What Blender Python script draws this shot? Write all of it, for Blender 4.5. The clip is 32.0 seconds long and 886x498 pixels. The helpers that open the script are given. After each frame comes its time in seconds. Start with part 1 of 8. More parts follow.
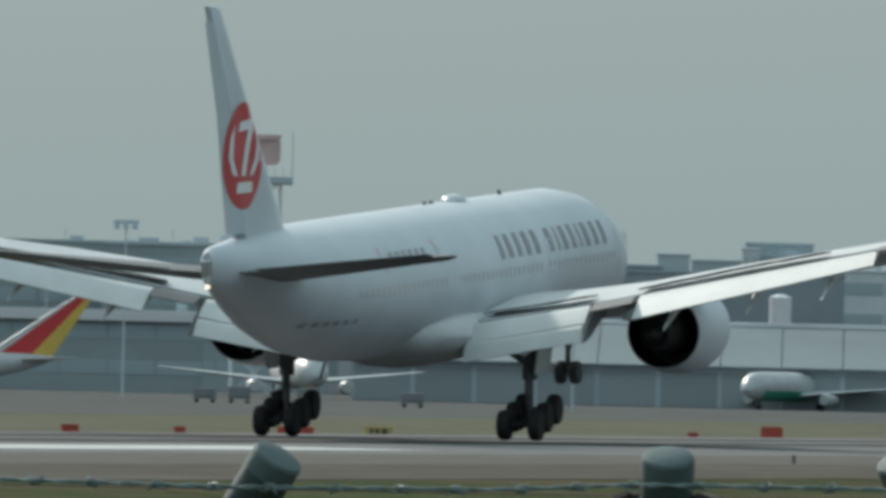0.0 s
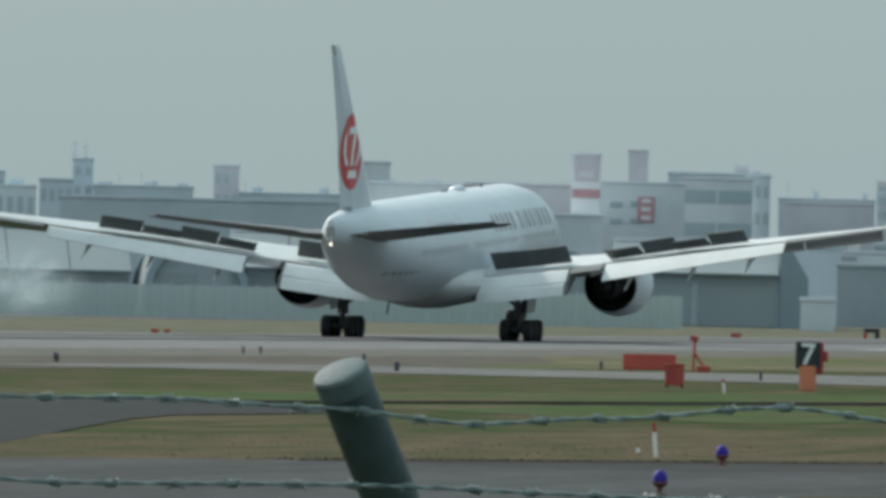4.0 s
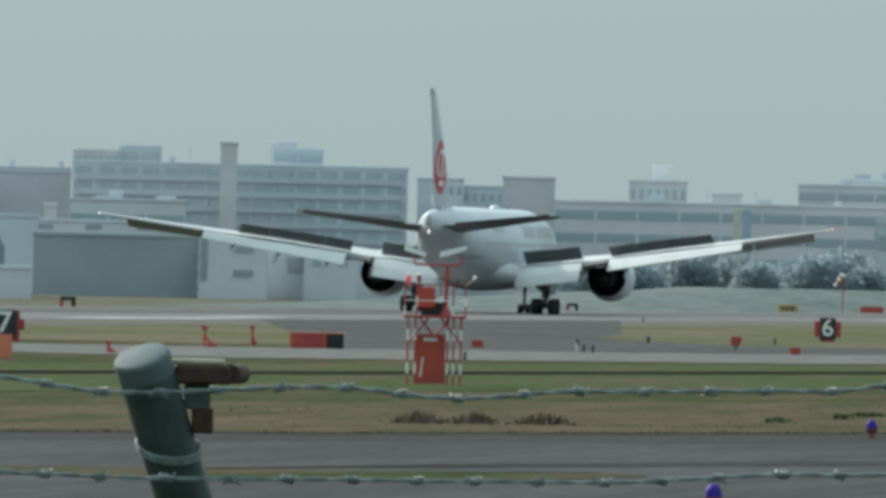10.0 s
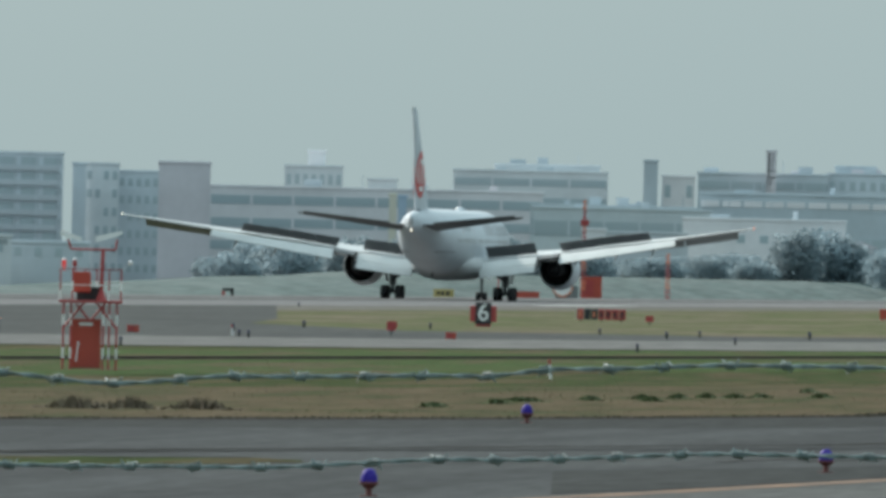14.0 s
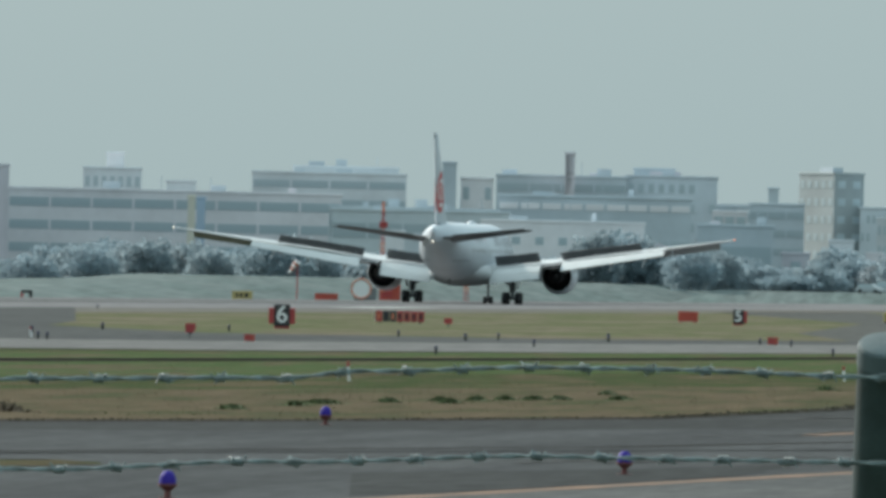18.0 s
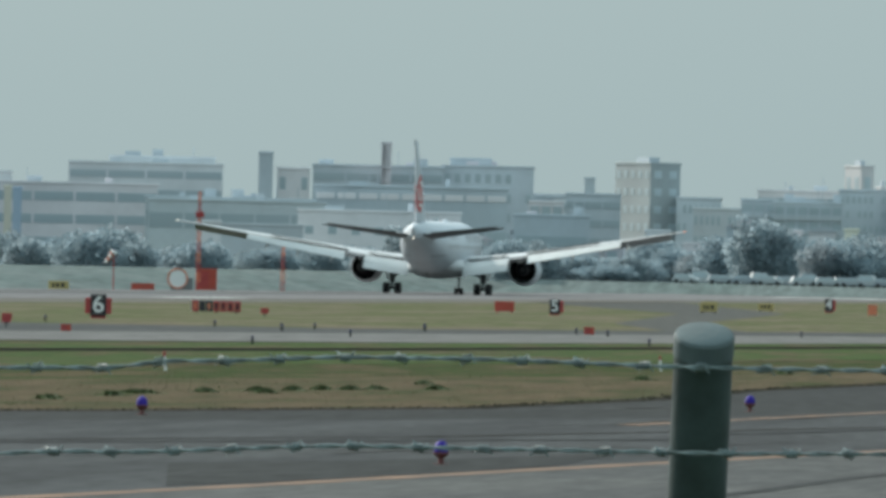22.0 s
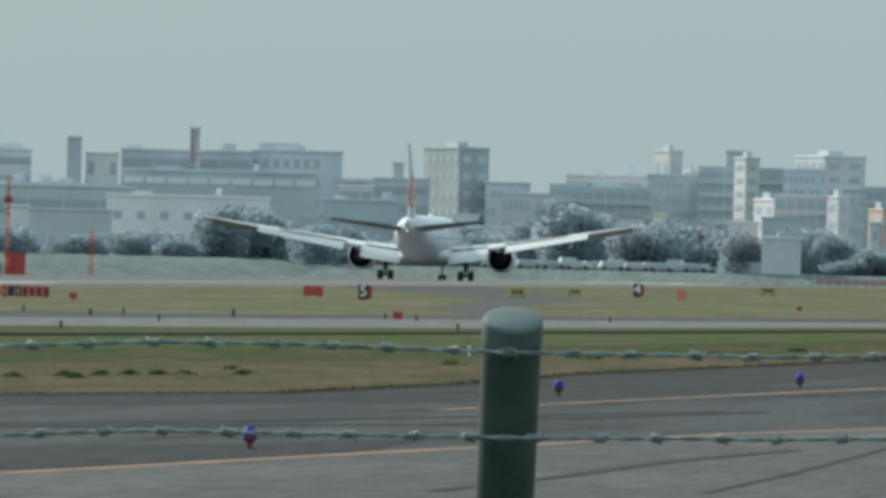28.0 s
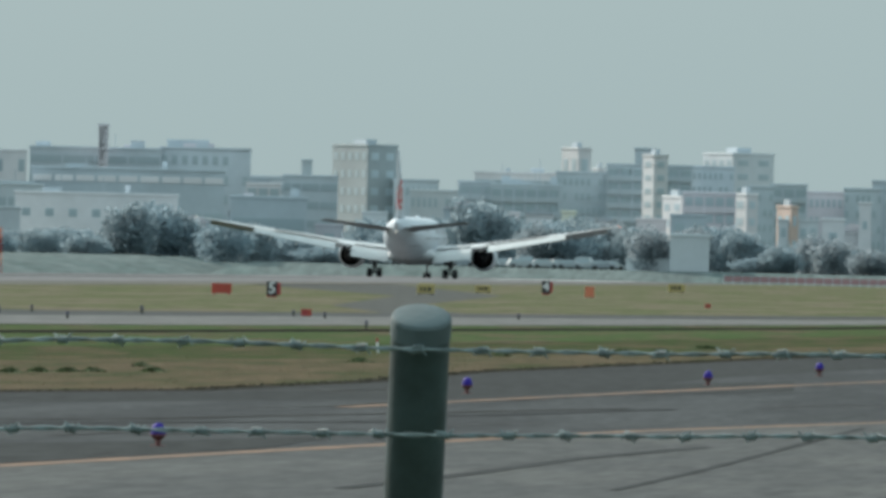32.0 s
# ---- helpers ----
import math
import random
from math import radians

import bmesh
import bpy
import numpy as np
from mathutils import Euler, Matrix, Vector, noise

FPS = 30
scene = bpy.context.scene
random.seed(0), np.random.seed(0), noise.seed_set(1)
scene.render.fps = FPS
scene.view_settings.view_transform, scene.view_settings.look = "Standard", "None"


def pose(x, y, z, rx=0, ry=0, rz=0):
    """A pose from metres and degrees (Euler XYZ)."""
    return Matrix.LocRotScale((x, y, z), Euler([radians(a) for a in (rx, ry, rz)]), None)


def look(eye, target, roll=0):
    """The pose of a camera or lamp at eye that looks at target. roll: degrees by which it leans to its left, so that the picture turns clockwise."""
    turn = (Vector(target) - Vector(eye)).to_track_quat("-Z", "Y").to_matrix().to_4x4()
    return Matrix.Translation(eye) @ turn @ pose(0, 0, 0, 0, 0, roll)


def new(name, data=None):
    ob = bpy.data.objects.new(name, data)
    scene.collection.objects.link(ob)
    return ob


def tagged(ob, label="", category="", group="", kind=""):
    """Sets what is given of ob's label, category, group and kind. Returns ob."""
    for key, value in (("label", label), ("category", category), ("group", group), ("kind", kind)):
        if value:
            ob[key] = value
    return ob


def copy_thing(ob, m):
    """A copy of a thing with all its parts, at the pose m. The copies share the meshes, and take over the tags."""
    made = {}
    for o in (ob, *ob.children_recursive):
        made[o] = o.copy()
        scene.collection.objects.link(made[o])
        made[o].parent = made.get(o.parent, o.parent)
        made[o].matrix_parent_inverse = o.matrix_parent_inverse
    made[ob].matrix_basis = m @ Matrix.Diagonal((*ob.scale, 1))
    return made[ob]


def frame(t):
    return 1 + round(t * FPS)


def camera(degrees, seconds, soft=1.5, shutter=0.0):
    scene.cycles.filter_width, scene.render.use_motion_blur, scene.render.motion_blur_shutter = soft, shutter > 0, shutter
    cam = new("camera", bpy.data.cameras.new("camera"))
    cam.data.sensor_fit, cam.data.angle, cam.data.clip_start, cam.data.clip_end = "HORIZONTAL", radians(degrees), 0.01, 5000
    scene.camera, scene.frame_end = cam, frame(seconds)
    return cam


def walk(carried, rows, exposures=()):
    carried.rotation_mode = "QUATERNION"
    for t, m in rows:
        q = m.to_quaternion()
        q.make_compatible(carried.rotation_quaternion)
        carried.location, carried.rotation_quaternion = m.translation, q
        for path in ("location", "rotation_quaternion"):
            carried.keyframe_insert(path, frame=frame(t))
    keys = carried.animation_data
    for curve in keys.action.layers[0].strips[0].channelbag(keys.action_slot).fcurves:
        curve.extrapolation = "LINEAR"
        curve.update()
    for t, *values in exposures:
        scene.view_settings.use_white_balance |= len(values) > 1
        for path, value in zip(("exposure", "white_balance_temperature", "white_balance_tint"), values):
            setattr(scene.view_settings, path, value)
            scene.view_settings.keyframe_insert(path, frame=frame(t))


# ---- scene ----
# One long telephoto pan from a bank beside the perimeter fence: the camera stands still and turns.
# The runway runs along +y, its centre line is at x = -184, the ground is at z = 0.
EYE = Vector((0.0, 0.0, 3.1))
ROLL = math.degrees(0.0235)
cam = camera(math.degrees(2 * math.atan(784 / 27000)), 32.0, soft=3.8, shutter=0.3)


def polar(bearing, dist, z=0.0):
    """A place by its bearing in degrees (clockwise from +y) and its distance from the stand."""
    a = radians(bearing)
    return Vector((dist * math.sin(a), dist * math.cos(a), z))


def aim(bearing, rise):
    return EYE + Vector((math.sin(radians(bearing)), math.cos(radians(bearing)), math.tan(radians(rise)))) * 1000


# seconds, bearing, rise
PATH = [
    (0, -16.0186, 0.4544), (0.2, -15.7957, 0.4467), (0.5, -15.2982, 0.4117), (0.8, -14.7397, 0.3933), (1, -14.4824, 0.3807),
    (1.5, -14.0004, 0.3361), (2, -13.7164, 0.2655), (2.5, -12.9811, 0.2411), (3, -12.3832, 0.2042), (3.5, -11.8980, 0.1663),
    (5.5, -10.7598, 0.1304), (6, -10.5867, 0.1051), (6.5, -10.2360, 0.0969), (7, -9.8583, 0.0957), (7.5, -9.5030, 0.1016),
    (8, -9.2501, 0.1048), (8.5, -8.9874, 0.1047), (9, -8.7503, 0.1190), (9.5, -8.5813, 0.1046), (10, -8.4758, 0.0976),
    (10.5, -8.3942, 0.0856), (11, -8.2159, 0.0877), (11.5, -8.0081, 0.0919), (12, -7.8643, 0.0699), (12.5, -7.6714, 0.0651),
    (13, -7.5251, 0.0652), (13.5, -7.3374, 0.0663), (15.5, -6.8960, 0.0743), (16, -6.7864, 0.0677), (16.5, -6.6228, 0.0808),
    (17, -6.4716, 0.0915), (17.5, -6.4362, 0.0963), (18, -6.4259, 0.0956), (18.5, -6.3166, 0.1008), (19, -6.2517, 0.1008),
    (19.5, -6.1613, 0.0952), (20, -6.0288, 0.0956), (20.5, -5.9458, 0.0903), (21, -5.8668, 0.0794), (21.5, -5.8155, 0.0833),
    (22, -5.7358, 0.0736), (22.5, -5.6609, 0.0659), (23, -5.5828, 0.0656), (23.5, -5.5328, 0.0633), (24, -5.4449, 0.0567),
    (24.5, -5.4039, 0.0545), (25, -5.3319, 0.0468), (25.5, -5.2681, 0.0478), (27.5, -5.0855, 0.0370), (28, -5.0162, 0.0331),
    (28.5, -4.9749, 0.0304), (29, -4.9366, 0.0264), (29.5, -4.9098, 0.0166), (30, -4.8478, 0.0167), (30.5, -4.7602, 0.0229),
    (31, -4.7342, 0.0206), (31.5, -4.6796, 0.0267), (32, -4.6722, 0.0305),
]
EXPOSURE = [(0.0, -0.31), (1.0, -0.36), (2.5, -0.3), (3.5, -0.15), (5.5, 0.05), (32.0, 0.08)]
walk(cam, [(t, look(EYE, aim(b, e), ROLL)) for t, b, e in PATH], EXPOSURE)

# ---- world and sun ----
SUN_BEARING, SUN_HEIGHT = -48.0, 30.5
world = bpy.data.worlds.new("world")
scene.world = world
world.use_nodes = True
wn, wl = world.node_tree.nodes, world.node_tree.links
wn.clear()
sky = wn.new("ShaderNodeTexSky")
sky.sky_type, sky.sun_disc = "NISHITA", False
sky.sun_elevation, sky.sun_rotation = radians(SUN_HEIGHT), radians(SUN_BEARING)
sky.dust_density, sky.air_density, sky.altitude = 4.0, 1.0, 10.0
veil = wn.new("ShaderNodeMixRGB")            # thin even cloud in front of the blue
veil.inputs["Fac"].default_value = 0.86
veil.inputs["Color2"].default_value = (3.79, 5.0, 5.21, 1)
back = wn.new("ShaderNodeBackground")
back.inputs["Strength"].default_value = 0.1
wout = wn.new("ShaderNodeOutputWorld")
wl.new(sky.outputs[0], veil.inputs["Color1"])
# the veil of cloud is brighter overhead than at the horizon
place, split, rise_up, lift = wn.new("ShaderNodeTexCoord"), wn.new("ShaderNodeSeparateXYZ"), wn.new("ShaderNodeMapRange"), wn.new("ShaderNodeVectorMath")
rise_up.inputs["To Min"].default_value, rise_up.inputs["To Max"].default_value = 1.0, 2.3
lift.operation = "SCALE"
wl.new(place.outputs["Generated"], split.inputs[0])
wl.new(split.outputs["Z"], rise_up.inputs["Value"])
wl.new(veil.outputs[0], lift.inputs[0])
wl.new(rise_up.outputs["Result"], lift.inputs["Scale"])
wl.new(lift.outputs[0], back.inputs["Color"])
wl.new(back.outputs[0], wout.inputs["Surface"])

sun = new("sun", bpy.data.lights.new("sun", "SUN"))
sun.data.energy, sun.data.angle, sun.data.color = 4.2, radians(3.0), (1.0, 0.96, 0.88)
sun.matrix_world = look(polar(SUN_BEARING, 100, 100 * math.tan(radians(SUN_HEIGHT))), (0, 0, 0))


# ---- materials ----
def paint(name, color, rough=0.6, metal=0.0, var=0.12, scale=0.6, fine=6.0, bump=0.0, second=None, glow=None, spec=0.5, rand=0.0):
    """A surface with broad stains and fine grain, both in metres."""
    m = bpy.data.materials.new(name)
    m.use_nodes = True
    n, l = m.node_tree.nodes, m.node_tree.links
    s = n["Principled BSDF"]
    s.inputs["Roughness"].default_value, s.inputs["Metallic"].default_value = rough, metal
    s.inputs["Specular IOR Level"].default_value = spec
    co = n.new("ShaderNodeTexCoord")
    broad, grain = n.new("ShaderNodeTexNoise"), n.new("ShaderNodeTexNoise")
    broad.inputs["Scale"].default_value, broad.inputs["Detail"].default_value = scale, 4
    grain.inputs["Scale"].default_value, grain.inputs["Detail"].default_value = fine, 3
    l.new(co.outputs["Object"], broad.inputs["Vector"]), l.new(co.outputs["Object"], grain.inputs["Vector"])
    two = n.new("ShaderNodeMixRGB")
    other = second or tuple(c * (1 - 2 * var) for c in color)
    two.inputs["Color1"].default_value, two.inputs["Color2"].default_value = (*color, 1), (*other, 1)
    ramp = n.new("ShaderNodeMapRange")
    ramp.inputs["From Min"].default_value, ramp.inputs["From Max"].default_value = 0.35, 0.68
    l.new(broad.outputs["Fac"], ramp.inputs["Value"]), l.new(ramp.outputs["Result"], two.inputs["Fac"])
    speck = n.new("ShaderNodeMixRGB")
    speck.blend_type, speck.inputs["Fac"].default_value = "MULTIPLY", min(1.0, var * 3)
    l.new(two.outputs[0], speck.inputs["Color1"]), l.new(grain.outputs["Color"], speck.inputs["Color2"])
    tone = n.new("ShaderNodeMixRGB")
    tone.inputs["Fac"].default_value = var * 1.5
    l.new(two.outputs[0], tone.inputs["Color1"])
    mul = n.new("ShaderNodeMath")
    mul.operation, mul.inputs[1].default_value = "MULTIPLY_ADD", 0.9
    mul.inputs[2].default_value = 0.55
    l.new(grain.outputs["Fac"], mul.inputs[0])
    sc = n.new("ShaderNodeVectorMath")
    sc.operation = "SCALE"
    l.new(two.outputs[0], sc.inputs[0]), l.new(mul.outputs[0], sc.inputs["Scale"])
    l.new(sc.outputs[0], tone.inputs["Color2"])
    last = tone
    if rand:
        info, hsv = n.new("ShaderNodeObjectInfo"), n.new("ShaderNodeHueSaturation")
        mr = n.new("ShaderNodeMapRange")
        mr.inputs["To Min"].default_value, mr.inputs["To Max"].default_value = 1 - rand, 1 + rand
        l.new(info.outputs["Random"], mr.inputs["Value"]), l.new(mr.outputs["Result"], hsv.inputs["Value"])
        l.new(tone.outputs[0], hsv.inputs["Color"])
        last = hsv
    l.new(last.outputs[0], s.inputs["Base Color"])
    n.remove(speck)
    if bump:
        b = n.new("ShaderNodeBump")
        b.inputs["Strength"].default_value, b.inputs["Distance"].default_value = bump, 0.05
        l.new(grain.outputs["Fac"], b.inputs["Height"]), l.new(b.outputs[0], s.inputs["Normal"])
    if glow:
        s.inputs["Emission Color"].default_value, s.inputs["Emission Strength"].default_value = (*glow[:3], 1), glow[3]
    return m


def field(name, stops, scale, stretch=(1, 1, 1), fine=0.9, rough=0.95, bump=0.3):
    """Ground that changes from patch to patch: colour stops along a stretched noise, with fine grain."""
    m = bpy.data.materials.new(name)
    m.use_nodes = True
    n, l = m.node_tree.nodes, m.node_tree.links
    s = n["Principled BSDF"]
    s.inputs["Roughness"].default_value, s.inputs["Specular IOR Level"].default_value = rough, 0.03
    co, mp = n.new("ShaderNodeTexCoord"), n.new("ShaderNodeMapping")
    mp.inputs["Scale"].default_value = stretch
    l.new(co.outputs["Object"], mp.inputs["Vector"])
    a, b = n.new("ShaderNodeTexNoise"), n.new("ShaderNodeTexNoise")
    a.inputs["Scale"].default_value, a.inputs["Detail"].default_value, a.inputs["Roughness"].default_value = scale, 6, 0.6
    b.inputs["Scale"].default_value, b.inputs["Detail"].default_value, b.inputs["Roughness"].default_value = fine * 1.3, 5, 0.65
    grain = n.new("ShaderNodeMapping")                # tufts and scuffs lie along the runway's direction
    grain.inputs["Scale"].default_value = (1, 0.1, 1)
    l.new(co.outputs["Object"], grain.inputs["Vector"])
    l.new(mp.outputs[0], a.inputs["Vector"]), l.new(grain.outputs[0], b.inputs["Vector"])
    r = n.new("ShaderNodeValToRGB")
    r.color_ramp.elements[0].position, r.color_ramp.elements[0].color = stops[0][0], (*stops[0][1], 1)
    r.color_ramp.elements[1].position, r.color_ramp.elements[1].color = stops[-1][0], (*stops[-1][1], 1)
    for p, c in stops[1:-1]:
        e = r.color_ramp.elements.new(p)
        e.color = (*c, 1)
    l.new(a.outputs["Fac"], r.inputs["Fac"])
    mul = n.new("ShaderNodeMath")
    mul.operation, mul.inputs[1].default_value, mul.inputs[2].default_value = "MULTIPLY_ADD", 1.3, 0.22
    l.new(b.outputs["Fac"], mul.inputs[0])
    sc = n.new("ShaderNodeVectorMath")
    sc.operation = "SCALE"
    l.new(r.outputs[0], sc.inputs[0]), l.new(mul.outputs[0], sc.inputs["Scale"])
    l.new(sc.outputs[0], s.inputs["Base Color"])
    if bump:
        bm_ = n.new("ShaderNodeBump")
        bm_.inputs["Strength"].default_value, bm_.inputs["Distance"].default_value = bump, 0.08
        l.new(b.outputs["Fac"], bm_.inputs["Height"]), l.new(bm_.outputs[0], s.inputs["Normal"])
    return m


WHITE = paint("white_paint", (0.54, 0.59, 0.635), 0.42, var=0.05, scale=0.25, fine=1.5)
WHITE_GREY = paint("aged_white_paint", (0.55, 0.57, 0.58), 0.45, var=0.08, scale=0.4, fine=2.0)
LIGHT_GREY = paint("light_grey_paint", (0.45, 0.47, 0.48), 0.4, var=0.08, scale=0.5, fine=2.5)
MID_GREY = paint("grey_paint", (0.2, 0.21, 0.22), 0.5, var=0.1)
DARK = paint("dark_metal", (0.025, 0.027, 0.03), 0.55, 0.3, var=0.15, scale=2)
SOOT = paint("sooty_metal", (0.02, 0.021, 0.024), 0.6, 0.5, var=0.2, scale=2)
STEEL = paint("bare_steel", (0.45, 0.46, 0.48), 0.3, 0.9, var=0.1, scale=1.5)
GEAR_METAL = paint("grimy_gear_metal", (0.11, 0.112, 0.118), 0.5, 0.4, var=0.2, scale=2, fine=12)
RUBBER = paint("tyre_rubber", (0.018, 0.018, 0.02), 0.8, var=0.15, scale=4)
LIVERY_RED = paint("livery_red", (0.55, 0.035, 0.04), 0.4, var=0.05)
LIVERY_INK = paint("livery_dark", (0.21, 0.22, 0.24), 0.4, var=0.05)
CABIN_GLASS = paint("cabin_glass", (0.45, 0.46, 0.48), 0.2, var=0.05)
ORANGE = paint("signal_orange", (0.46, 0.07, 0.045), 0.55, var=0.1, scale=1.2, fine=5)
SIGNAL_RED = paint("signal_red", (0.4, 0.05, 0.05), 0.55, var=0.12, scale=1.2, fine=5)
ORANGE_PALE = paint("faded_orange", (0.7, 0.22, 0.12), 0.6, var=0.1, scale=1.2)
YELLOW = paint("sign_yellow", (0.46, 0.36, 0.14), 0.55, var=0.08, scale=1.0)
BLACK = paint("sign_black", (0.025, 0.025, 0.03), 0.5, var=0.1)
LETTER_WHITE = paint("letter_white", (0.8, 0.8, 0.8), 0.5, var=0.04)
BLUE_GLASS = paint("blue_lens", (0.04, 0.022, 0.28), 0.6, var=0.1, scale=20, spec=0.2)
LAMP_BASE = paint("lamp_base", (0.16, 0.05, 0.045), 0.5, var=0.15, scale=15)
NAV_RED = paint("red_lamp", (0.5, 0.05, 0.04), 0.3, glow=(1.0, 0.35, 0.15, 1.3))
BEACON = paint("beacon_glass", (0.5, 0.03, 0.04), 0.3, glow=(1.0, 0.08, 0.06, 0.3))
NAV_WHITE = paint("white_lamp", (0.8, 0.8, 0.8), 0.3, glow=(1.0, 0.9, 0.7, 1.6))
LANDING = paint("landing_lamp", (0.8, 0.7, 0.5), 0.3, glow=(1.0, 0.7, 0.4, 8.0))
GALV = paint("painted_fence_steel", (0.054, 0.085, 0.089), 0.55, 0.1, var=0.22, scale=14, fine=110, bump=0.06)
GALV_CAP = paint("weathered_cap", (0.095, 0.13, 0.135), 0.75, 0.0, var=0.1, scale=18, fine=90, bump=0.06)
WIRE = paint("galvanised_wire", (0.2, 0.265, 0.27), 0.6, 0.0, var=0.25, scale=60, fine=400)
RUST = paint("rusty_steel", (0.036, 0.018, 0.013), 0.75, 0.2, var=0.3, scale=40, fine=200, second=(0.016, 0.012, 0.011))
BRACKET_RUST = paint("brown_rusty_sheet", (0.075, 0.036, 0.023), 0.75, 0.2, var=0.3, scale=40, fine=200, second=(0.03, 0.018, 0.014))
BINDING = paint("bright_binding_wire", (0.42, 0.47, 0.47), 0.5, 0.1, var=0.2, scale=40, fine=200)
OLD_WOOD = paint("pale_old_wood", (0.6, 0.54, 0.42), 0.8, var=0.25, scale=30, fine=150)


# ---- mesh helpers ----
def part(name, bm, material, parent=None, label="", smooth=False):
    me = bpy.data.meshes.new(name)
    bmesh.ops.recalc_face_normals(bm, faces=bm.faces)
    if smooth:
        for f in bm.faces:
            f.smooth = True
        for e in bm.edges:
            if len(e.link_faces) == 2 and e.calc_face_angle(0) > 0.7:
                e.smooth = False
    bm.to_mesh(me)
    bm.free()
    me.materials.append(material)
    ob = new(name, me)
    if parent:
        ob.parent = parent
    if label:
        ob["label"] = label
    return ob


def same(name, me, parent, m):
    """One more object on a mesh that is already there."""
    ob = new(name, me)
    ob.parent, ob.matrix_basis = parent, m
    return ob


def empty(name, m, label, category, group="", kind=""):
    ob = new(name)
    ob.matrix_basis = m
    return tagged(ob, label, category, group, kind)


def box(bm, x0, x1, y0, y1, z0, z1, bevel=0.0, m=None):
    vs = [bm.verts.new((x, y, z)) for x in (x0, x1) for y in (y0, y1) for z in (z0, z1)]
    fs = [bm.faces.new([vs[i] for i in q]) for q in
          ((0, 1, 3, 2), (4, 6, 7, 5), (0, 4, 5, 1), (2, 3, 7, 6), (0, 2, 6, 4), (1, 5, 7, 3))]
    if bevel:
        es = list({e for f in fs for e in f.edges})
        got = bmesh.ops.bevel(bm, geom=es, offset=bevel, segments=1, affect="EDGES")
        vs = list({v for f in got["faces"] for v in f.verts} | {v for v in vs if v.is_valid})
    if m:
        for v in vs:
            v.co = m @ v.co
    return vs


def tube(bm, p, q, r, n=10, r2=None, cap=True):
    p, q = Vector(p), Vector(q)
    r2 = r if r2 is None else r2
    turn = (q - p).to_track_quat("Z", "Y").to_matrix()
    rings = []
    for c, rad in ((p, r), (q, r2)):
        rings.append([bm.verts.new(c + turn @ Vector((rad * math.cos(2 * math.pi * i / n), rad * math.sin(2 * math.pi * i / n), 0))) for i in range(n)])
    for i in range(n):
        bm.faces.new((rings[0][i], rings[0][(i + 1) % n], rings[1][(i + 1) % n], rings[1][i]))
    if cap:
        bm.faces.new(rings[0][::-1]), bm.faces.new(rings[1])


def loft(bm, rings, cap=True, closed=True):
    vs = [[bm.verts.new(p) for p in ring] for ring in rings]
    n = len(vs[0])
    for a, b in zip(vs, vs[1:]):
        for i in range(n if closed else n - 1):
            bm.faces.new((a[i], a[(i + 1) % n], b[(i + 1) % n], b[i]))
    if cap:
        bm.faces.new(vs[0][::-1]), bm.faces.new(vs[-1])
    return vs


def sweep(bm, pts, r, n=6, taper=1.0):
    """One bent wire along a line of points; taper thins its two ends."""
    pts = [Vector(p) for p in pts]
    rings = []
    for i, p in enumerate(pts):
        d = (pts[min(i + 1, len(pts) - 1)] - pts[max(i - 1, 0)]).normalized()
        side = d.cross(Vector((0.31, 0.42, 0.85))).normalized()
        up = d.cross(side)
        k = r * (taper if i in (0, len(pts) - 1) else 1.0)
        rings.append([p + (side * math.cos(2 * math.pi * j / n) + up * math.sin(2 * math.pi * j / n)) * k for j in range(n)])
    loft(bm, rings)


def ring_y(y, zc, rx, rz, n=28, x=0.0):
    return [(x + rx * math.sin(2 * math.pi * i / n), y, zc + rz * math.cos(2 * math.pi * i / n)) for i in range(n)]


def foil(x, front, rear, z, thick, drop=0.0):
    """A wing section: leading edge y, trailing edge y, height, thickness."""
    c = front - rear
    pts = ((0, 0), (0.06, 0.34), (0.2, 0.5), (0.42, 0.52), (0.7, 0.32), (1, 0.03), (1, -0.03), (0.7, -0.2), (0.42, -0.44), (0.2, -0.42), (0.06, -0.26))
    return [(x, front - u * c, z + w * thick - drop * u) for u, w in pts]


def quad_plate(bm, corners, thick):
    """A plate from four corners, thickened along its normal."""
    c = [Vector(p) for p in corners]
    nrm = (c[1] - c[0]).cross(c[3] - c[0]).normalized() * thick * 0.5
    loft(bm, [[p - nrm for p in c], [p + nrm for p in c]])


# ---- ground ----
GRASS = field("mown_grass", [(0.39, (0.090, 0.072, 0.039)), (0.46, (0.064, 0.056, 0.027)), (0.51, (0.042, 0.053, 0.017)), (0.57, (0.030, 0.050, 0.011)), (0.66, (0.074, 0.063, 0.033))], 0.34, (1, 0.16, 1), 1.2)
DRY_GRASS = field("dry_grass", [(0.36, (0.104, 0.079, 0.049)), (0.49, (0.088, 0.068, 0.039)), (0.57, (0.062, 0.060, 0.029)), (0.65, (0.043, 0.052, 0.019)), (0.76, (0.08, 0.067, 0.034))], 0.5, (1, 0.12, 1), 1.6)
# Dry tan grass, with far haze greyed into the colour.
TAN_GRASS = field("hazed_tan_grass", [(0.3, (0.140, 0.131, 0.100)), (0.55, (0.114, 0.115, 0.080)), (0.75, (0.136, 0.126, 0.098))], 0.15, (1, 0.12, 1), 0.5)
GREEN = field("green_grass", [(0.42, (0.088, 0.073, 0.043)), (0.48, (0.056, 0.076, 0.027)), (0.6, (0.044, 0.08, 0.023)), (0.72, (0.078, 0.082, 0.04))], 0.4, (1, 0.1, 1), 1.5)
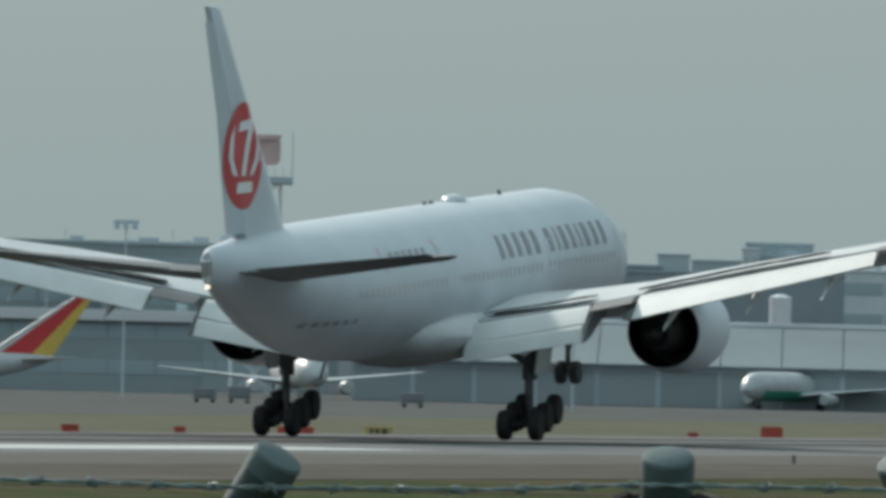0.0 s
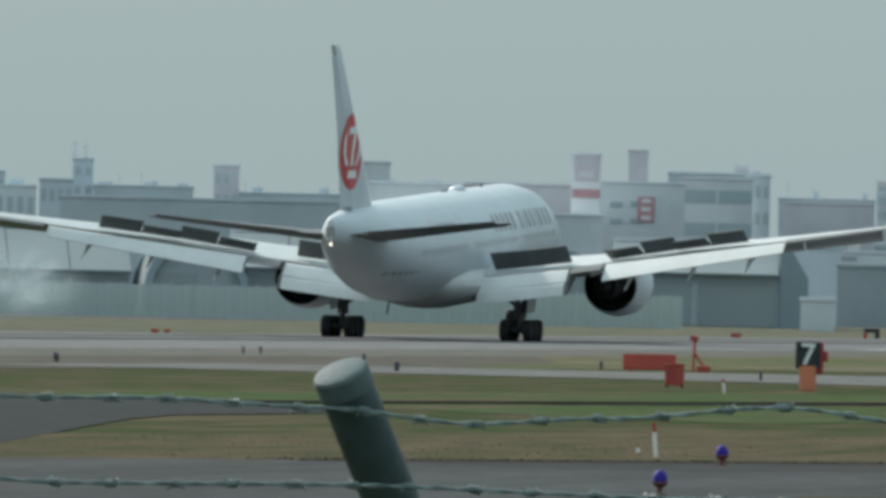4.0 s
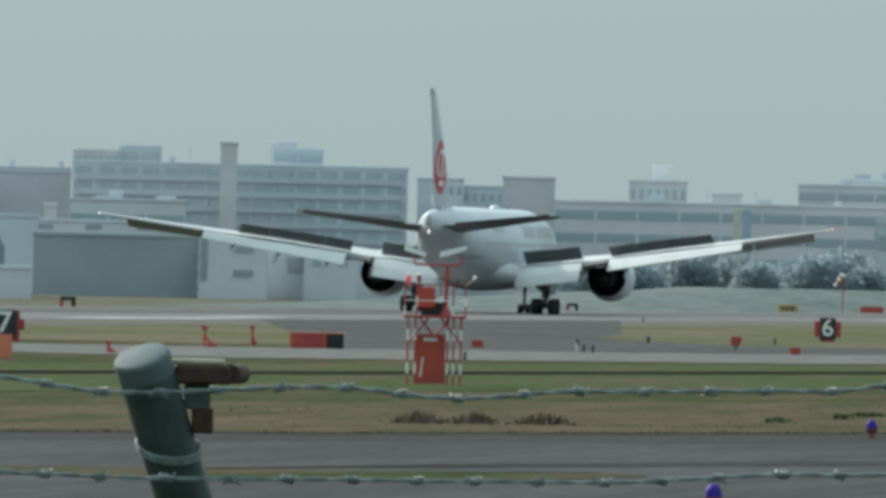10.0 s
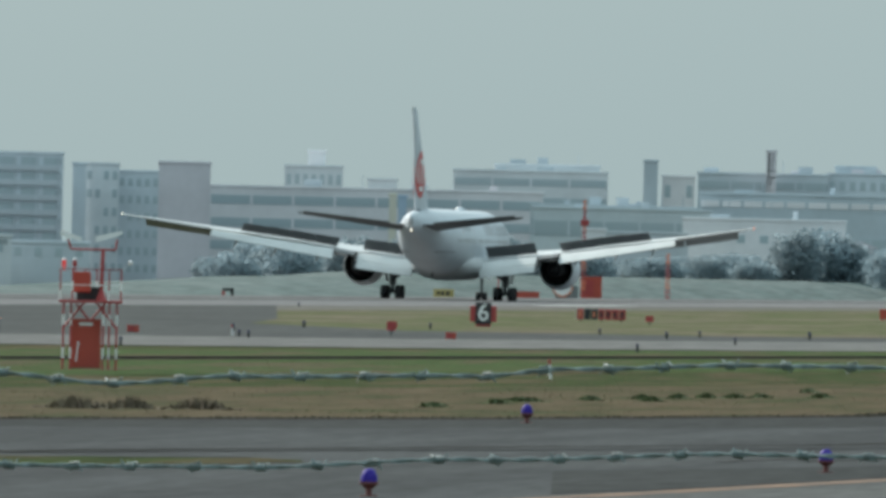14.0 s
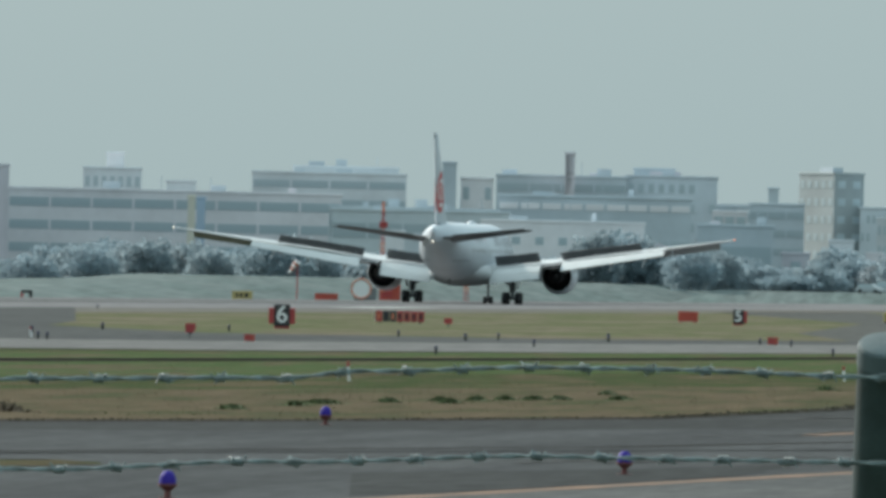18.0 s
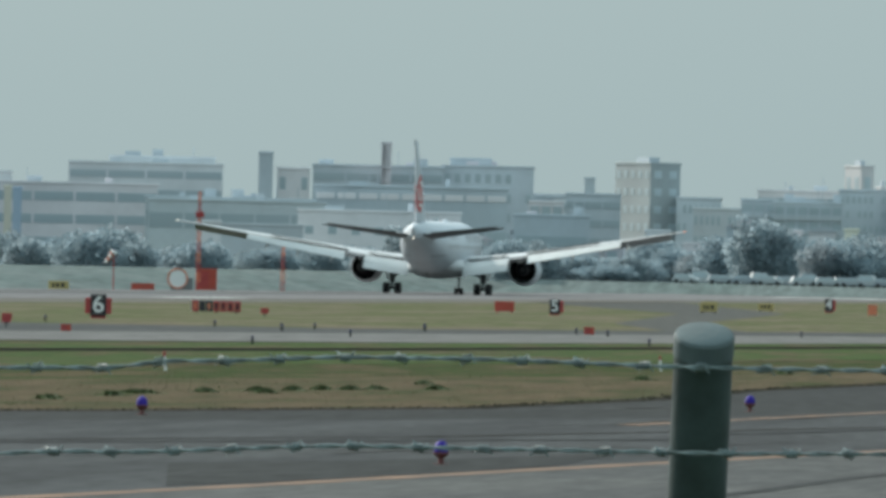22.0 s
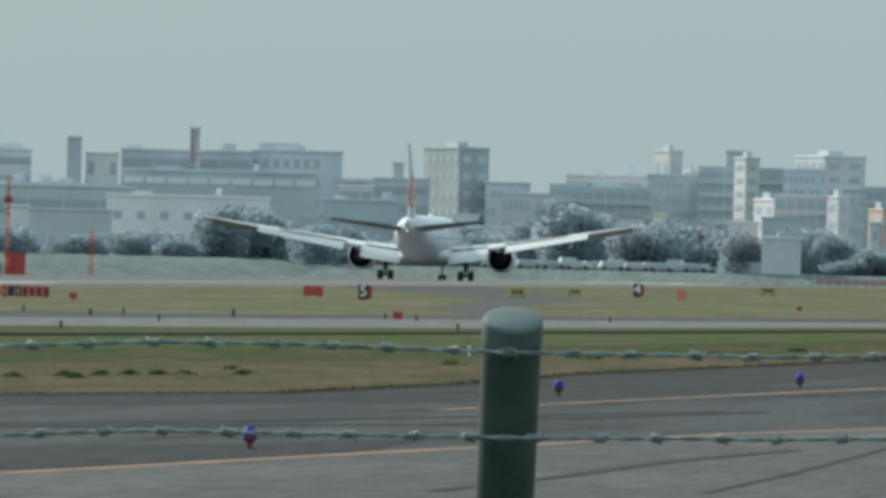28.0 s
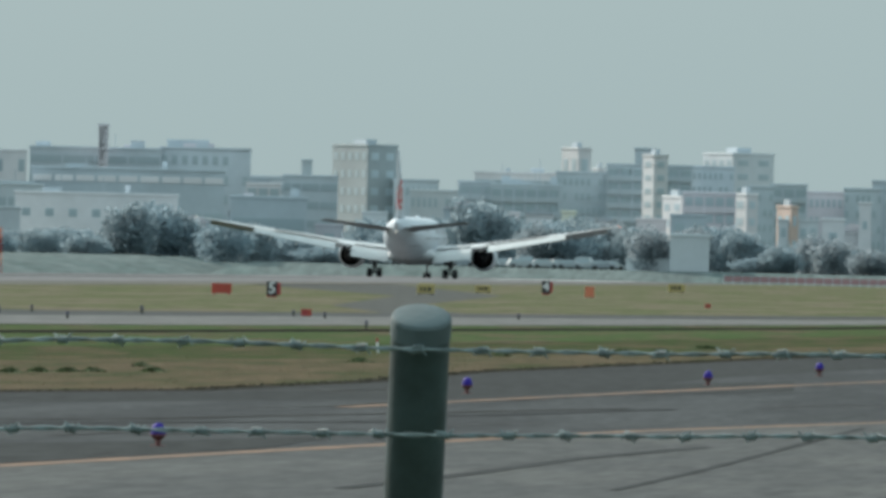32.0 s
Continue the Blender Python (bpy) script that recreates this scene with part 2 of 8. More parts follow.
LUSH = field("lush_grass", [(0.4, (0.062, 0.060, 0.027)), (0.47, (0.044, 0.060, 0.019)), (0.55, (0.034, 0.058, 0.013)), (0.63, (0.056, 0.062, 0.025))], 0.5, (1, 0.16, 1), 1.6)
# Yellowing grass, also made paler in the colour for haze.
YELLOW_GRASS = field("hazed_yellow_grass", [(0.36, (0.147, 0.122, 0.086)), (0.46, (0.131, 0.115, 0.074)), (0.53, (0.094, 0.103, 0.049)), (0.59, (0.086, 0.101, 0.044)), (0.68, (0.140, 0.121, 0.080))], 0.16, (1, 0.1, 1), 0.8)
ASPHALT = field("taxiway_asphalt", [(0.3, (0.073, 0.076, 0.079)), (0.45, (0.066, 0.069, 0.071)), (0.56, (0.049, 0.051, 0.053)), (0.75, (0.078, 0.082, 0.083))], 0.3, (1, 0.06, 1), 2.5, 0.8, 0.1)
DARK_ASPHALT = field("dark_asphalt", [(0.3, (0.062, 0.064, 0.065)), (0.6, (0.078, 0.081, 0.080)), (0.75, (0.068, 0.068, 0.068))], 0.12, (1, 0.1, 1), 1.0, 0.85, 0.1)
EDGE_ASPHALT = field("worn_edge_asphalt", [(0.3, (0.039, 0.041, 0.041)), (0.55, (0.047, 0.049, 0.049)), (0.75, (0.036, 0.039, 0.039))], 0.12, (1, 0.15, 1), 2.0, 0.85, 0.1)
CONNECTING = field("connecting_asphalt", [(0.3, (0.041, 0.045, 0.048)), (0.55, (0.036, 0.039, 0.041)), (0.75, (0.045, 0.049, 0.051))], 0.2, (1, 0.1, 1), 2.0, 0.85, 0.1)
CONCRETE = field("pale_concrete", [(0.3, (0.167, 0.165, 0.157)), (0.55, (0.143, 0.140, 0.137)), (0.75, (0.178, 0.175, 0.164))], 0.2, (1, 0.1, 1), 0.8, 0.8, 0.1)
# Paler than bare asphalt: haze and low-angle sheen are put into the colour.
RUNWAY = field("hazed_runway_asphalt", [(0.3, (0.194, 0.189, 0.189)), (0.55, (0.170, 0.167, 0.170)), (0.75, (0.225, 0.217, 0.219))], 0.12, (1, 0.05, 1), 0.6, 0.75, 0.1)
RUBBERED = field("rubber_marks", [(0.35, (0.080, 0.080, 0.080)), (0.55, (0.056, 0.056, 0.056)), (0.75, (0.112, 0.112, 0.108))], 0.2, (1, 0.02, 1), 0.8, 0.8, 0.0)
SHOULDER = field("runway_shoulder", [(0.3, (0.120, 0.114, 0.104)), (0.6, (0.142, 0.132, 0.120)), (0.75, (0.110, 0.105, 0.096))], 0.04, (1, 0.1, 1), 0.8, 0.85, 0.1)
WORN_SHOULDER = field("worn_brown_shoulder", [(0.36, (0.105, 0.096, 0.081)), (0.5, (0.092, 0.083, 0.068)), (0.6, (0.115, 0.106, 0.092)), (0.72, (0.083, 0.077, 0.06))], 0.1, (1, 0.12, 1), 0.9, 0.9, 0.1)
DRAIN = field("dark_drain", [(0.35, (0.022, 0.02, 0.016)), (0.6, (0.035, 0.03, 0.024)), (0.8, (0.018, 0.018, 0.014))], 0.2, (1, 0.3, 1), 1.5)
# Grass of bank and terrace, with haze mixed into the colour as pale blue-green.
BANK_GRASS = field("hazed_bank_grass", [(0.3, (0.165, 0.195, 0.19)), (0.5, (0.143, 0.174, 0.17)), (0.62, (0.125, 0.162, 0.156)), (0.75, (0.175, 0.196, 0.19))], 0.1, (1, 0.3, 1), 0.5)
WORN_CONCRETE = field("worn_concrete", [(0.3, (0.101, 0.102, 0.099)), (0.5, (0.085, 0.086, 0.086)), (0.62, (0.109, 0.109, 0.106)), (0.75, (0.094, 0.096, 0.094))], 0.25, (1, 0.12, 1), 2.0, 0.8, 0.1)
RUNWAY_EXIT = field("weathered_exit_asphalt", [(0.3, (0.091, 0.091, 0.085)), (0.6, (0.081, 0.082, 0.078)), (0.75, (0.097, 0.097, 0.091))], 0.05, (1, 0.2, 1), 1.0, 0.85, 0.1)
MARKING = paint("runway_marking", (0.46, 0.46, 0.45), 0.7, var=0.1, scale=0.1, fine=0.6)
LINE_ORANGE = paint("taxi_line_paint", (0.19, 0.092, 0.04), 0.75, var=0.35, scale=0.3, fine=2)
APRON = field("apron_concrete", [(0.3, (0.089, 0.092, 0.093)), (0.6, (0.108, 0.110, 0.108)), (0.8, (0.082, 0.085, 0.086))], 0.01, (1, 1, 1), 0.3, 0.85, 0.05)


def sheet(name, material, z, outline, label=""):
    """A flat layer of the ground by its outline in plan."""
    bm = bmesh.new()
    vs = [bm.verts.new((x, y, z)) for x, y in outline]
    f = bm.faces.new(vs)
    bmesh.ops.triangulate(bm, faces=[f])
    for f in bm.faces:
        if f.normal.z < 0:
            f.normal_flip()
    ob = part(name, bm, material)
    for p in ob.data.polygons:
        if p.normal.z < 0:
            ob.data.flip_normals()
            break
    return tagged(ob, label or name.replace("_", " "), "ground", kind="structure")


def band(name, material, z, far, near, label=""):
    return sheet(name, material, z, far + near[::-1], label)


def land():
    """The airfield's one sheet of ground: level, and a little lower beyond the runway."""
    bm = bmesh.new()
    cols = [[bm.verts.new((x, y, z)) for y in (-4800, 0, 1200, 2400, 4800)] for x, z in ((-4800, -0.7), (-1500, -0.7), (-229, -0.7), (-201, 0), (0, 0), (4800, 0))]
    for a, b in zip(cols, cols[1:]):
        for i in range(4):
            bm.faces.new((a[i], b[i], b[i + 1], a[i + 1]))
    return tagged(part("ground", bm, GRASS), "airfield grass reaching to the horizon", "ground", kind="structure")


def bank():
    """A long low grass bank between the runway and the trees."""
    bm = bmesh.new()
    rows = []
    for k in range(46):
        y = 1560 + 24 * k
        h = min(1.0, k / 16, (45 - k) / 3) * (2.9 + 0.12 * math.sin(k * 1.3)) + 0.02
        rows.append([bm.verts.new((x, y, z)) for x, z in ((-232, -0.72), (-238, -0.7 + h * 0.55), (-245, -0.7 + h), (-258, -0.7 + h), (-270, -0.72))])
    for a, b in zip(rows, rows[1:]):
        for i in range(4):
            bm.faces.new((a[i], b[i], b[i + 1], a[i + 1]))
    return tagged(part("grass_bank", bm, BANK_GRASS, smooth=True), "long grass bank beside the runway, paled for haze", "ground", kind="structure")


def terrace():
    """Raised ground with a car park beyond the runway's end."""
    bm = bmesh.new()
    inner = [(-226, 2392), (-90, 2392), (-90, 2640), (-226, 2640)]
    outer = [(-232, 2372), (-82, 2372), (-82, 2665), (-232, 2665)]
    top = [bm.verts.new((x, y, TERRACE)) for x, y in inner]
    foot = [bm.verts.new((x, y, -0.75)) for x, y in outer]
    bm.faces.new(top)
    for i in range(4):
        j = (i + 1) % 4
        bm.faces.new((foot[i], foot[j], top[j], top[i]))
    return tagged(part("terrace", bm, BANK_GRASS), "raised grass terrace beyond the runway, paled for haze", "ground", kind="structure")


TERRACE = 1.7
land()
bank()
terrace()
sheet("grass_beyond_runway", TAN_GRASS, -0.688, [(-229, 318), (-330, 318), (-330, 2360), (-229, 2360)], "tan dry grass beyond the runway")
sheet("apron", APRON, -0.68, [(-330, 212), (-1500, 212), (-1500, 3176), (-330, 3176)], "pale concrete apron before the hangars")
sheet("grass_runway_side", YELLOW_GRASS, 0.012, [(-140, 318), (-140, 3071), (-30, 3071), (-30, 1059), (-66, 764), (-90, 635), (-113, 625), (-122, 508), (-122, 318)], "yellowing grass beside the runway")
sheet("runway_shoulder", SHOULDER, 0.02, [(-154, 265), (-138, 265), (-138, 2350), (-154, 2350)], "brown asphalt shoulder of the runway")
sheet("worn_shoulder", WORN_SHOULDER, 0.017, [(-138, 265), (-119, 265), (-118.5, 500), (-119, 590), (-125, 640), (-138, 700)], "brown worn shoulder beside the runway")
sheet("runway", RUNWAY, 0.02, [(-200, 265), (-154, 265), (-154, 2350), (-200, 2350)], "worn asphalt runway paled for haze, with dark tyre marks")
for k, (x0, x1, y0, y1) in enumerate(((-193, -187, 445, 2010), (-182, -175, 445, 2010))):
    sheet("tyre_marks", RUBBERED, 0.026, [(x0, y0), (x1, y0), (x1 - 1.5, y1), (x0 + 1.5, y1)], "dark rubber marks along the runway")
for x0, x1 in ((-168.5, -160.5),):
    sheet("aiming_mark", MARKING, 0.028, [(x0, 440), (x1, 440), (x1, 560), (x0, 560)], "white runway aiming point block")
for x0, y0, y1 in ((-158, 900, 958), (-163, 985, 1008), (-158, 1313, 1377), (-176, 2215, 2340), (-170, 2240, 2345), (-164, 2230, 2345)):
    sheet("touchdown_mark", MARKING, 0.028, [(x0, y0), (x0 + 3, y0), (x0 + 3, y1), (x0, y1)], "white touchdown zone stripe")

def painted_line(name, pts, width, material, z, label):
    bm = bmesh.new()
    vs = []
    for i, p in enumerate(pts):
        d = Vector(pts[min(i + 1, len(pts) - 1)]) - Vector(pts[max(i - 1, 0)])
        nrm = Vector((d.y, -d.x)).normalized() * width / 2
        vs.append((bm.verts.new((p[0] + nrm.x, p[1] + nrm.y, z)), bm.verts.new((p[0] - nrm.x, p[1] - nrm.y, z))))
    for a, b in zip(vs, vs[1:]):
        bm.faces.new((a[0], a[1], b[1], b[0]))
    return tagged(part(name, bm, material), label, "marking", kind="structure")


TAXI_EDGE = [(-120, 116), (-56, 263), (-45, 288), (-38, 312), (-33, 337), (-32, 371), (-32.5, 411), (-31, 461), (-29.5, 508), (-18, 847)]
band("taxiway", ASPHALT, 0.02, TAXI_EDGE, [(-100, 64), (40, 64), (60, 318), (60, 847)], "dark grey asphalt taxiway")
band("dry_verge", DRY_GRASS, 0.016, [(-140, 127), (-67, 302), (-62, 334), (-50, 386), (-40, 450), (-33.5, 551), (-22, 847)], TAXI_EDGE, "brown dry grass verge along the taxiway")
DRAIN_LINE = [(-80, 408), (-71.5, 462), (-59, 566), (-52, 641), (-43, 736), (-25, 1006)]
band("green_verge", GREEN, 0.014, [(-98, 408), (-84, 476), (-70, 577), (-60, 651), (-49, 741), (-29, 1016)], [(-66, 360), (-58, 424), (-47, 508), (-42, 572), (-35, 699), (-20, 1006)], "green grass along the drain")
# Flat strip: the shadow inside the channel is put into its dark colour.
band("drain", DRAIN, 0.03, [(x - 1.0, y + 6) for x, y in DRAIN_LINE], [(x + 0.8, y - 5) for x, y in DRAIN_LINE], "dark drainage channel in the grass")
bm = bmesh.new()
loft(bm, [[(x - 0.25, y, 0.0), (x + 0.25, y - 1.5, 0.0), (x + 0.2, y - 1.2, 0.085), (x - 0.25, y, 0.085)] for x, y in [(-84, 383)] + DRAIN_LINE])
tagged(part("drain_kerb", bm, DRAIN), "low dark kerb along the drain", "kerb", kind="structure")
painted_line("drain", [(-116, 357), (-106, 369), (-101.2, 375), (-96.9, 379.3), (-91.9, 383)], 1.7, DRAIN, 0.02, "dark drainage channel in the grass")
sheet("green_patch", LUSH, 0.018, [(-108, 352), (-101, 367), (-96.5, 375), (-90.6, 378), (-86, 356), (-81, 330), (-80.5, 318), (-84, 311), (-90, 316), (-96, 330), (-103, 341)], "patch of greener grass beside the drain")
band("concrete_taxiway", CONCRETE, 0.024, [(-125, 572), (-108, 589), (-95, 609), (-83, 648), (-74, 701), (-66, 764), (-58, 810), (-49, 879), (-30, 1112)],
     [(-125, 529), (-104, 535), (-86, 529), (-73, 577), (-63, 631), (-56, 683), (-51, 731), (-44, 805), (-27, 1038)], "pale concrete taxiway")
sheet("runway_exit", DARK_ASPHALT, 0.022, [(-154, 955), (-154, 1124), (-116, 847), (-108, 778), (-94, 731), (-80, 754), (-71, 810), (-60, 879), (-50, 953), (-47, 921), (-57, 821), (-66, 764), (-74, 701), (-83, 648), (-95, 609)], "dark asphalt runway exit")
sheet("connecting_taxiway", CONNECTING, 0.022, [(-93.5, 380.8), (-91.5, 384.0), (-89.3, 387.8), (-85.5, 389.9), (-82.0, 383.4), (-76.4, 364.0), (-76.4, 355.9), (-76.7, 349.9), (-76.4, 344.5), (-74.9, 333.6), (-70.5, 308.9), (-66.1, 284.6), (-62.3, 263.8), (-60.1, 251.9), (-61.3, 246.7), (-62.8, 253.1), (-65.8, 267.7), (-70.2, 290.2), (-74.0, 310.8), (-76.3, 323.8), (-78.1, 332.3), (-81.7, 344.7), (-86.8, 361.0)], "dark asphalt connecting taxiway")
sheet("far_exit", RUNWAY_EXIT, 0.02, [(-61, 741), (-82, 921), (-100, 1180), (-140, 1482), (-140, 1652), (-97, 1249), (-79, 938), (-58, 757)], "pale runway exit crossing the grass")
ISLAND_FAR, ISLAND_NEAR = [(-41.2, 230.5), (-38.8, 231.6), (-35.7, 234.4), (-32.9, 239.0), (-33.2, 239.2), (-32.1, 237.5)], [(-39.5, 220.6), (-37.2, 222.3), (-34.4, 226.1), (-31.9, 231.6), (-32.3, 232.5), (-31.7, 234.9)]
band("grass_island", GRASS, 0.03, ISLAND_FAR, ISLAND_NEAR, "narrow strip of rough grass across the taxiway")


band("taxiway_edge_strip", EDGE_ASPHALT, 0.024, TAXI_EDGE[1:], [(x + 6.5, y - 4) for x, y in TAXI_EDGE[1:]], "dark worn edge of the taxiway")
band("soil_edge", DRAIN, 0.027, [(x - 0.5, y + 2.5) for x, y in TAXI_EDGE[1:]], [(x + 0.4, y - 2.0) for x, y in TAXI_EDGE[1:]], "dark soil gap where the verge meets the taxiway")
sheet("pale_taxiway", WORN_CONCRETE, 0.024, [(-27, 169), (-23.7, 211), (-22.1, 234), (-20.4, 257), (-18.9, 277), (-10, 349), (40, 349), (30, 100), (-20, 100)], "pale concrete taxiway panels")


sheet("dark_taxiway_patch", EDGE_ASPHALT, 0.028, [(-27.5, 232.4), (-24.5, 245.6), (-22.9, 259.0), (-22.3, 240.4), (-23.9, 215.4), (-24.7, 208.5)], "darker resurfaced patch of taxiway")
sheet("dark_taxiway_patch", EDGE_ASPHALT, 0.028, [(-28.0, 345.9), (-26.9, 373.4), (-23.6, 403.8), (-21.7, 371.5), (-24.9, 345.6), (-26.9, 332.1)], "dark worn patch of taxiway")


painted_line("taxi_line", [(-27, 169), (-23.7, 211), (-22.1, 234), (-20.4, 257), (-18.9, 277), (-10, 349)], 0.5, LINE_ORANGE, 0.03, "faded orange taxi guide line")
painted_line("taxi_line", [(-27, 307), (-24.5, 358), (-22.8, 389), (-21, 418), (-12, 593)], 0.5, LINE_ORANGE, 0.03, "faded orange taxiway edge line")
painted_line("taxi_line", [(-45, 201), (-36, 246), (-28, 277), (-22, 318)], 0.25, DRAIN, 0.03, "dark sealed crack in the taxiway")

painted_line("taxi_seam", [(-14.3, 204.0), (-14.5, 224.5), (-14.9, 247.9), (-15.6, 290)], 0.14, EDGE_ASPHALT, 0.032, "dark sealed seam in the concrete")
painted_line("taxi_seam", [(-17.6, 200), (-17.2, 217.9), (-17.1, 235.8), (-16.3, 254.2)], 0.3, EDGE_ASPHALT, 0.032, "dark tyre streak on the concrete")
painted_line("taxi_seam", [(-42, 220), (-38.0, 234.0), (-35.6, 243.4), (-33.1, 252.4), (-30.3, 261.1), (-24, 282)], 0.5, EDGE_ASPHALT, 0.032, "dark seam across the taxiway")
rng = random.Random(12)
for k in range(14):
    x, y = rng.uniform(-36, -16), rng.uniform(215, 380)
    painted_line("taxi_scuff", [(x, y), (x + rng.uniform(0.5, 1.5), y + rng.uniform(5, 11)), (x + rng.uniform(1.5, 3.5), y + rng.uniform(14, 26))], rng.uniform(0.1, 0.28), WORN_CONCRETE if k % 3 else EDGE_ASPHALT, 0.034, "faint scuff on the taxiway")


# ---- the landing airliner: nose to +y, origin on the ground below the main gear ----
airliner = empty("airliner", pose(-184, 700, 0), "white twin-engine airliner with a red disc on its tail, landing", "airplane")


# Grey tail paint, darkened in the colour for the shaded underside.
TAIL_SHADE = paint("shade_grey_tail", (0.12, 0.125, 0.13), 0.5, var=0.08)
FLAP_WHITE = paint("flap_white", (0.55, 0.57, 0.57), 0.5, var=0.06, scale=0.5, fine=3)
MARK_GREY = paint("faded_mark_grey", (0.26, 0.28, 0.3), 0.45, var=0.06)
# Shade on the rear faces of spoilers, ailerons and flaperons, painted as dark grey.
FLAP_SHADE = paint("shade_grey_panel", (0.1, 0.105, 0.11), 0.5, var=0.1)


BODY = ((31.8, 4.75, 0.12, 0.12), (31.3, 4.8, 0.62, 0.6), (30.2, 4.98, 1.28, 1.25), (28.6, 5.3, 1.98, 1.95), (26.5, 5.62, 2.58, 2.55), (24, 5.82, 2.95, 2.95),
        (21.5, 5.9, 3.1, 3.1), (10, 5.9, 3.1, 3.1), (0, 5.9, 3.1, 3.1), (-10, 5.9, 3.1, 3.1), (-13.5, 5.97, 3.06, 3.03), (-17, 6.18, 2.88, 2.8), (-20.2, 6.5, 2.5, 2.42),
        (-23.2, 6.88, 1.98, 1.93), (-25.8, 7.22, 1.42, 1.47), (-27.9, 7.5, 0.9, 1.08), (-29.4, 7.65, 0.48, 0.82), (-30.1, 7.7, 0.22, 0.6))


def skin(y, z):
    """Half width of the fuselage at a station and height."""
    for a, b in zip(BODY, BODY[1:]):
        if a[0] >= y >= b[0]:
            k = (a[0] - y) / (a[0] - b[0])
            zc, rx, rz = (a[i] + k * (b[i] - a[i]) for i in (1, 2, 3))
            return rx * math.sqrt(max(0.01, 1 - ((z - zc) / rz) ** 2))
    return 0.1


def fuselage():
    bm = bmesh.new()
    loft(bm, [ring_y(*s, n=36) for s in BODY])
    return part("fuselage", bm, WHITE, airliner, "glossy white fuselage", smooth=True)


fuselage()
bm = bmesh.new()
loft(bm, [ring_y(13.5, 3.7, 0.4, 0.2, 20), ring_y(11.5, 3.6, 2.6, 1.15, 20), ring_y(7, 3.55, 3.45, 1.4, 20), ring_y(-2, 3.55, 3.5, 1.45, 20), ring_y(-6, 3.7, 2.7, 1.15, 20), ring_y(-9.5, 4.0, 0.6, 0.5, 20)])
part("wing_body_fairing", bm, WHITE_GREY, airliner, "grey-white belly fairing", smooth=True)
# tail unit: leading edge, rear edge, height, thickness of each fin section
FIN = ((-18.2, -25.2, 8.2, 1.05), (-19.7, -25.5, 9.0, 1.0), (-24.5, -27.3, 14, 0.72), (-28.6, -29.95, 18.35, 0.42), (-29.2, -30.2, 18.5, 0.2))
FIN_PROFILE = ((0, 0), (0.08, 0.7), (0.3, 1), (0.6, 0.75), (1, 0.6), (1, -0.6), (0.6, -0.75), (0.3, -1), (0.08, -0.7))
RUDDER = ((-25.55, -27.25, 8.9, 0.62), (-27.35, -28.65, 14, 0.42), (-29.6, -30.3, 17.85, 0.26))
bm = bmesh.new()
loft(bm, [[(w * 0.5 * th, f - u * (f - r), z) for u, w in FIN_PROFILE] for f, r, z, th in FIN])
part("fin", bm, WHITE, airliner, smooth=True)
bm = bmesh.new()
loft(bm, [[(w * 0.5 * th, f - u * (f - r), z) for u, w in ((0, 1), (1, 0.08), (1, -0.08), (0, -1))] for f, r, z, th in RUDDER])
part("rudder", bm, WHITE, airliner)


def fin_half(y, z):
    """Half thickness of fin or rudder at a point of its side."""
    def section(table):
        for a, b in zip(table, table[1:]):
            if z <= b[2] or b is table[-1]:
                k = (z - a[2]) / (b[2] - a[2])
                return [a[q] + k * (b[q] - a[q]) for q in (0, 1, 3)]
    f, r, th = section(FIN)
    if y >= r:
        u = max(0.0, (f - y) / (f - r))
        for (u0, w0), (u1, w1) in zip(FIN_PROFILE[:4], FIN_PROFILE[1:5]):
            if u <= u1:
                return 0.5 * th * (w0 + (w1 - w0) * (u - u0) / (u1 - u0))
    f, r, th = section(RUDDER)
    u = min(1.0, max(0.0, (f - y) / (f - r)))
    return 0.5 * th * (1 - 0.92 * u)


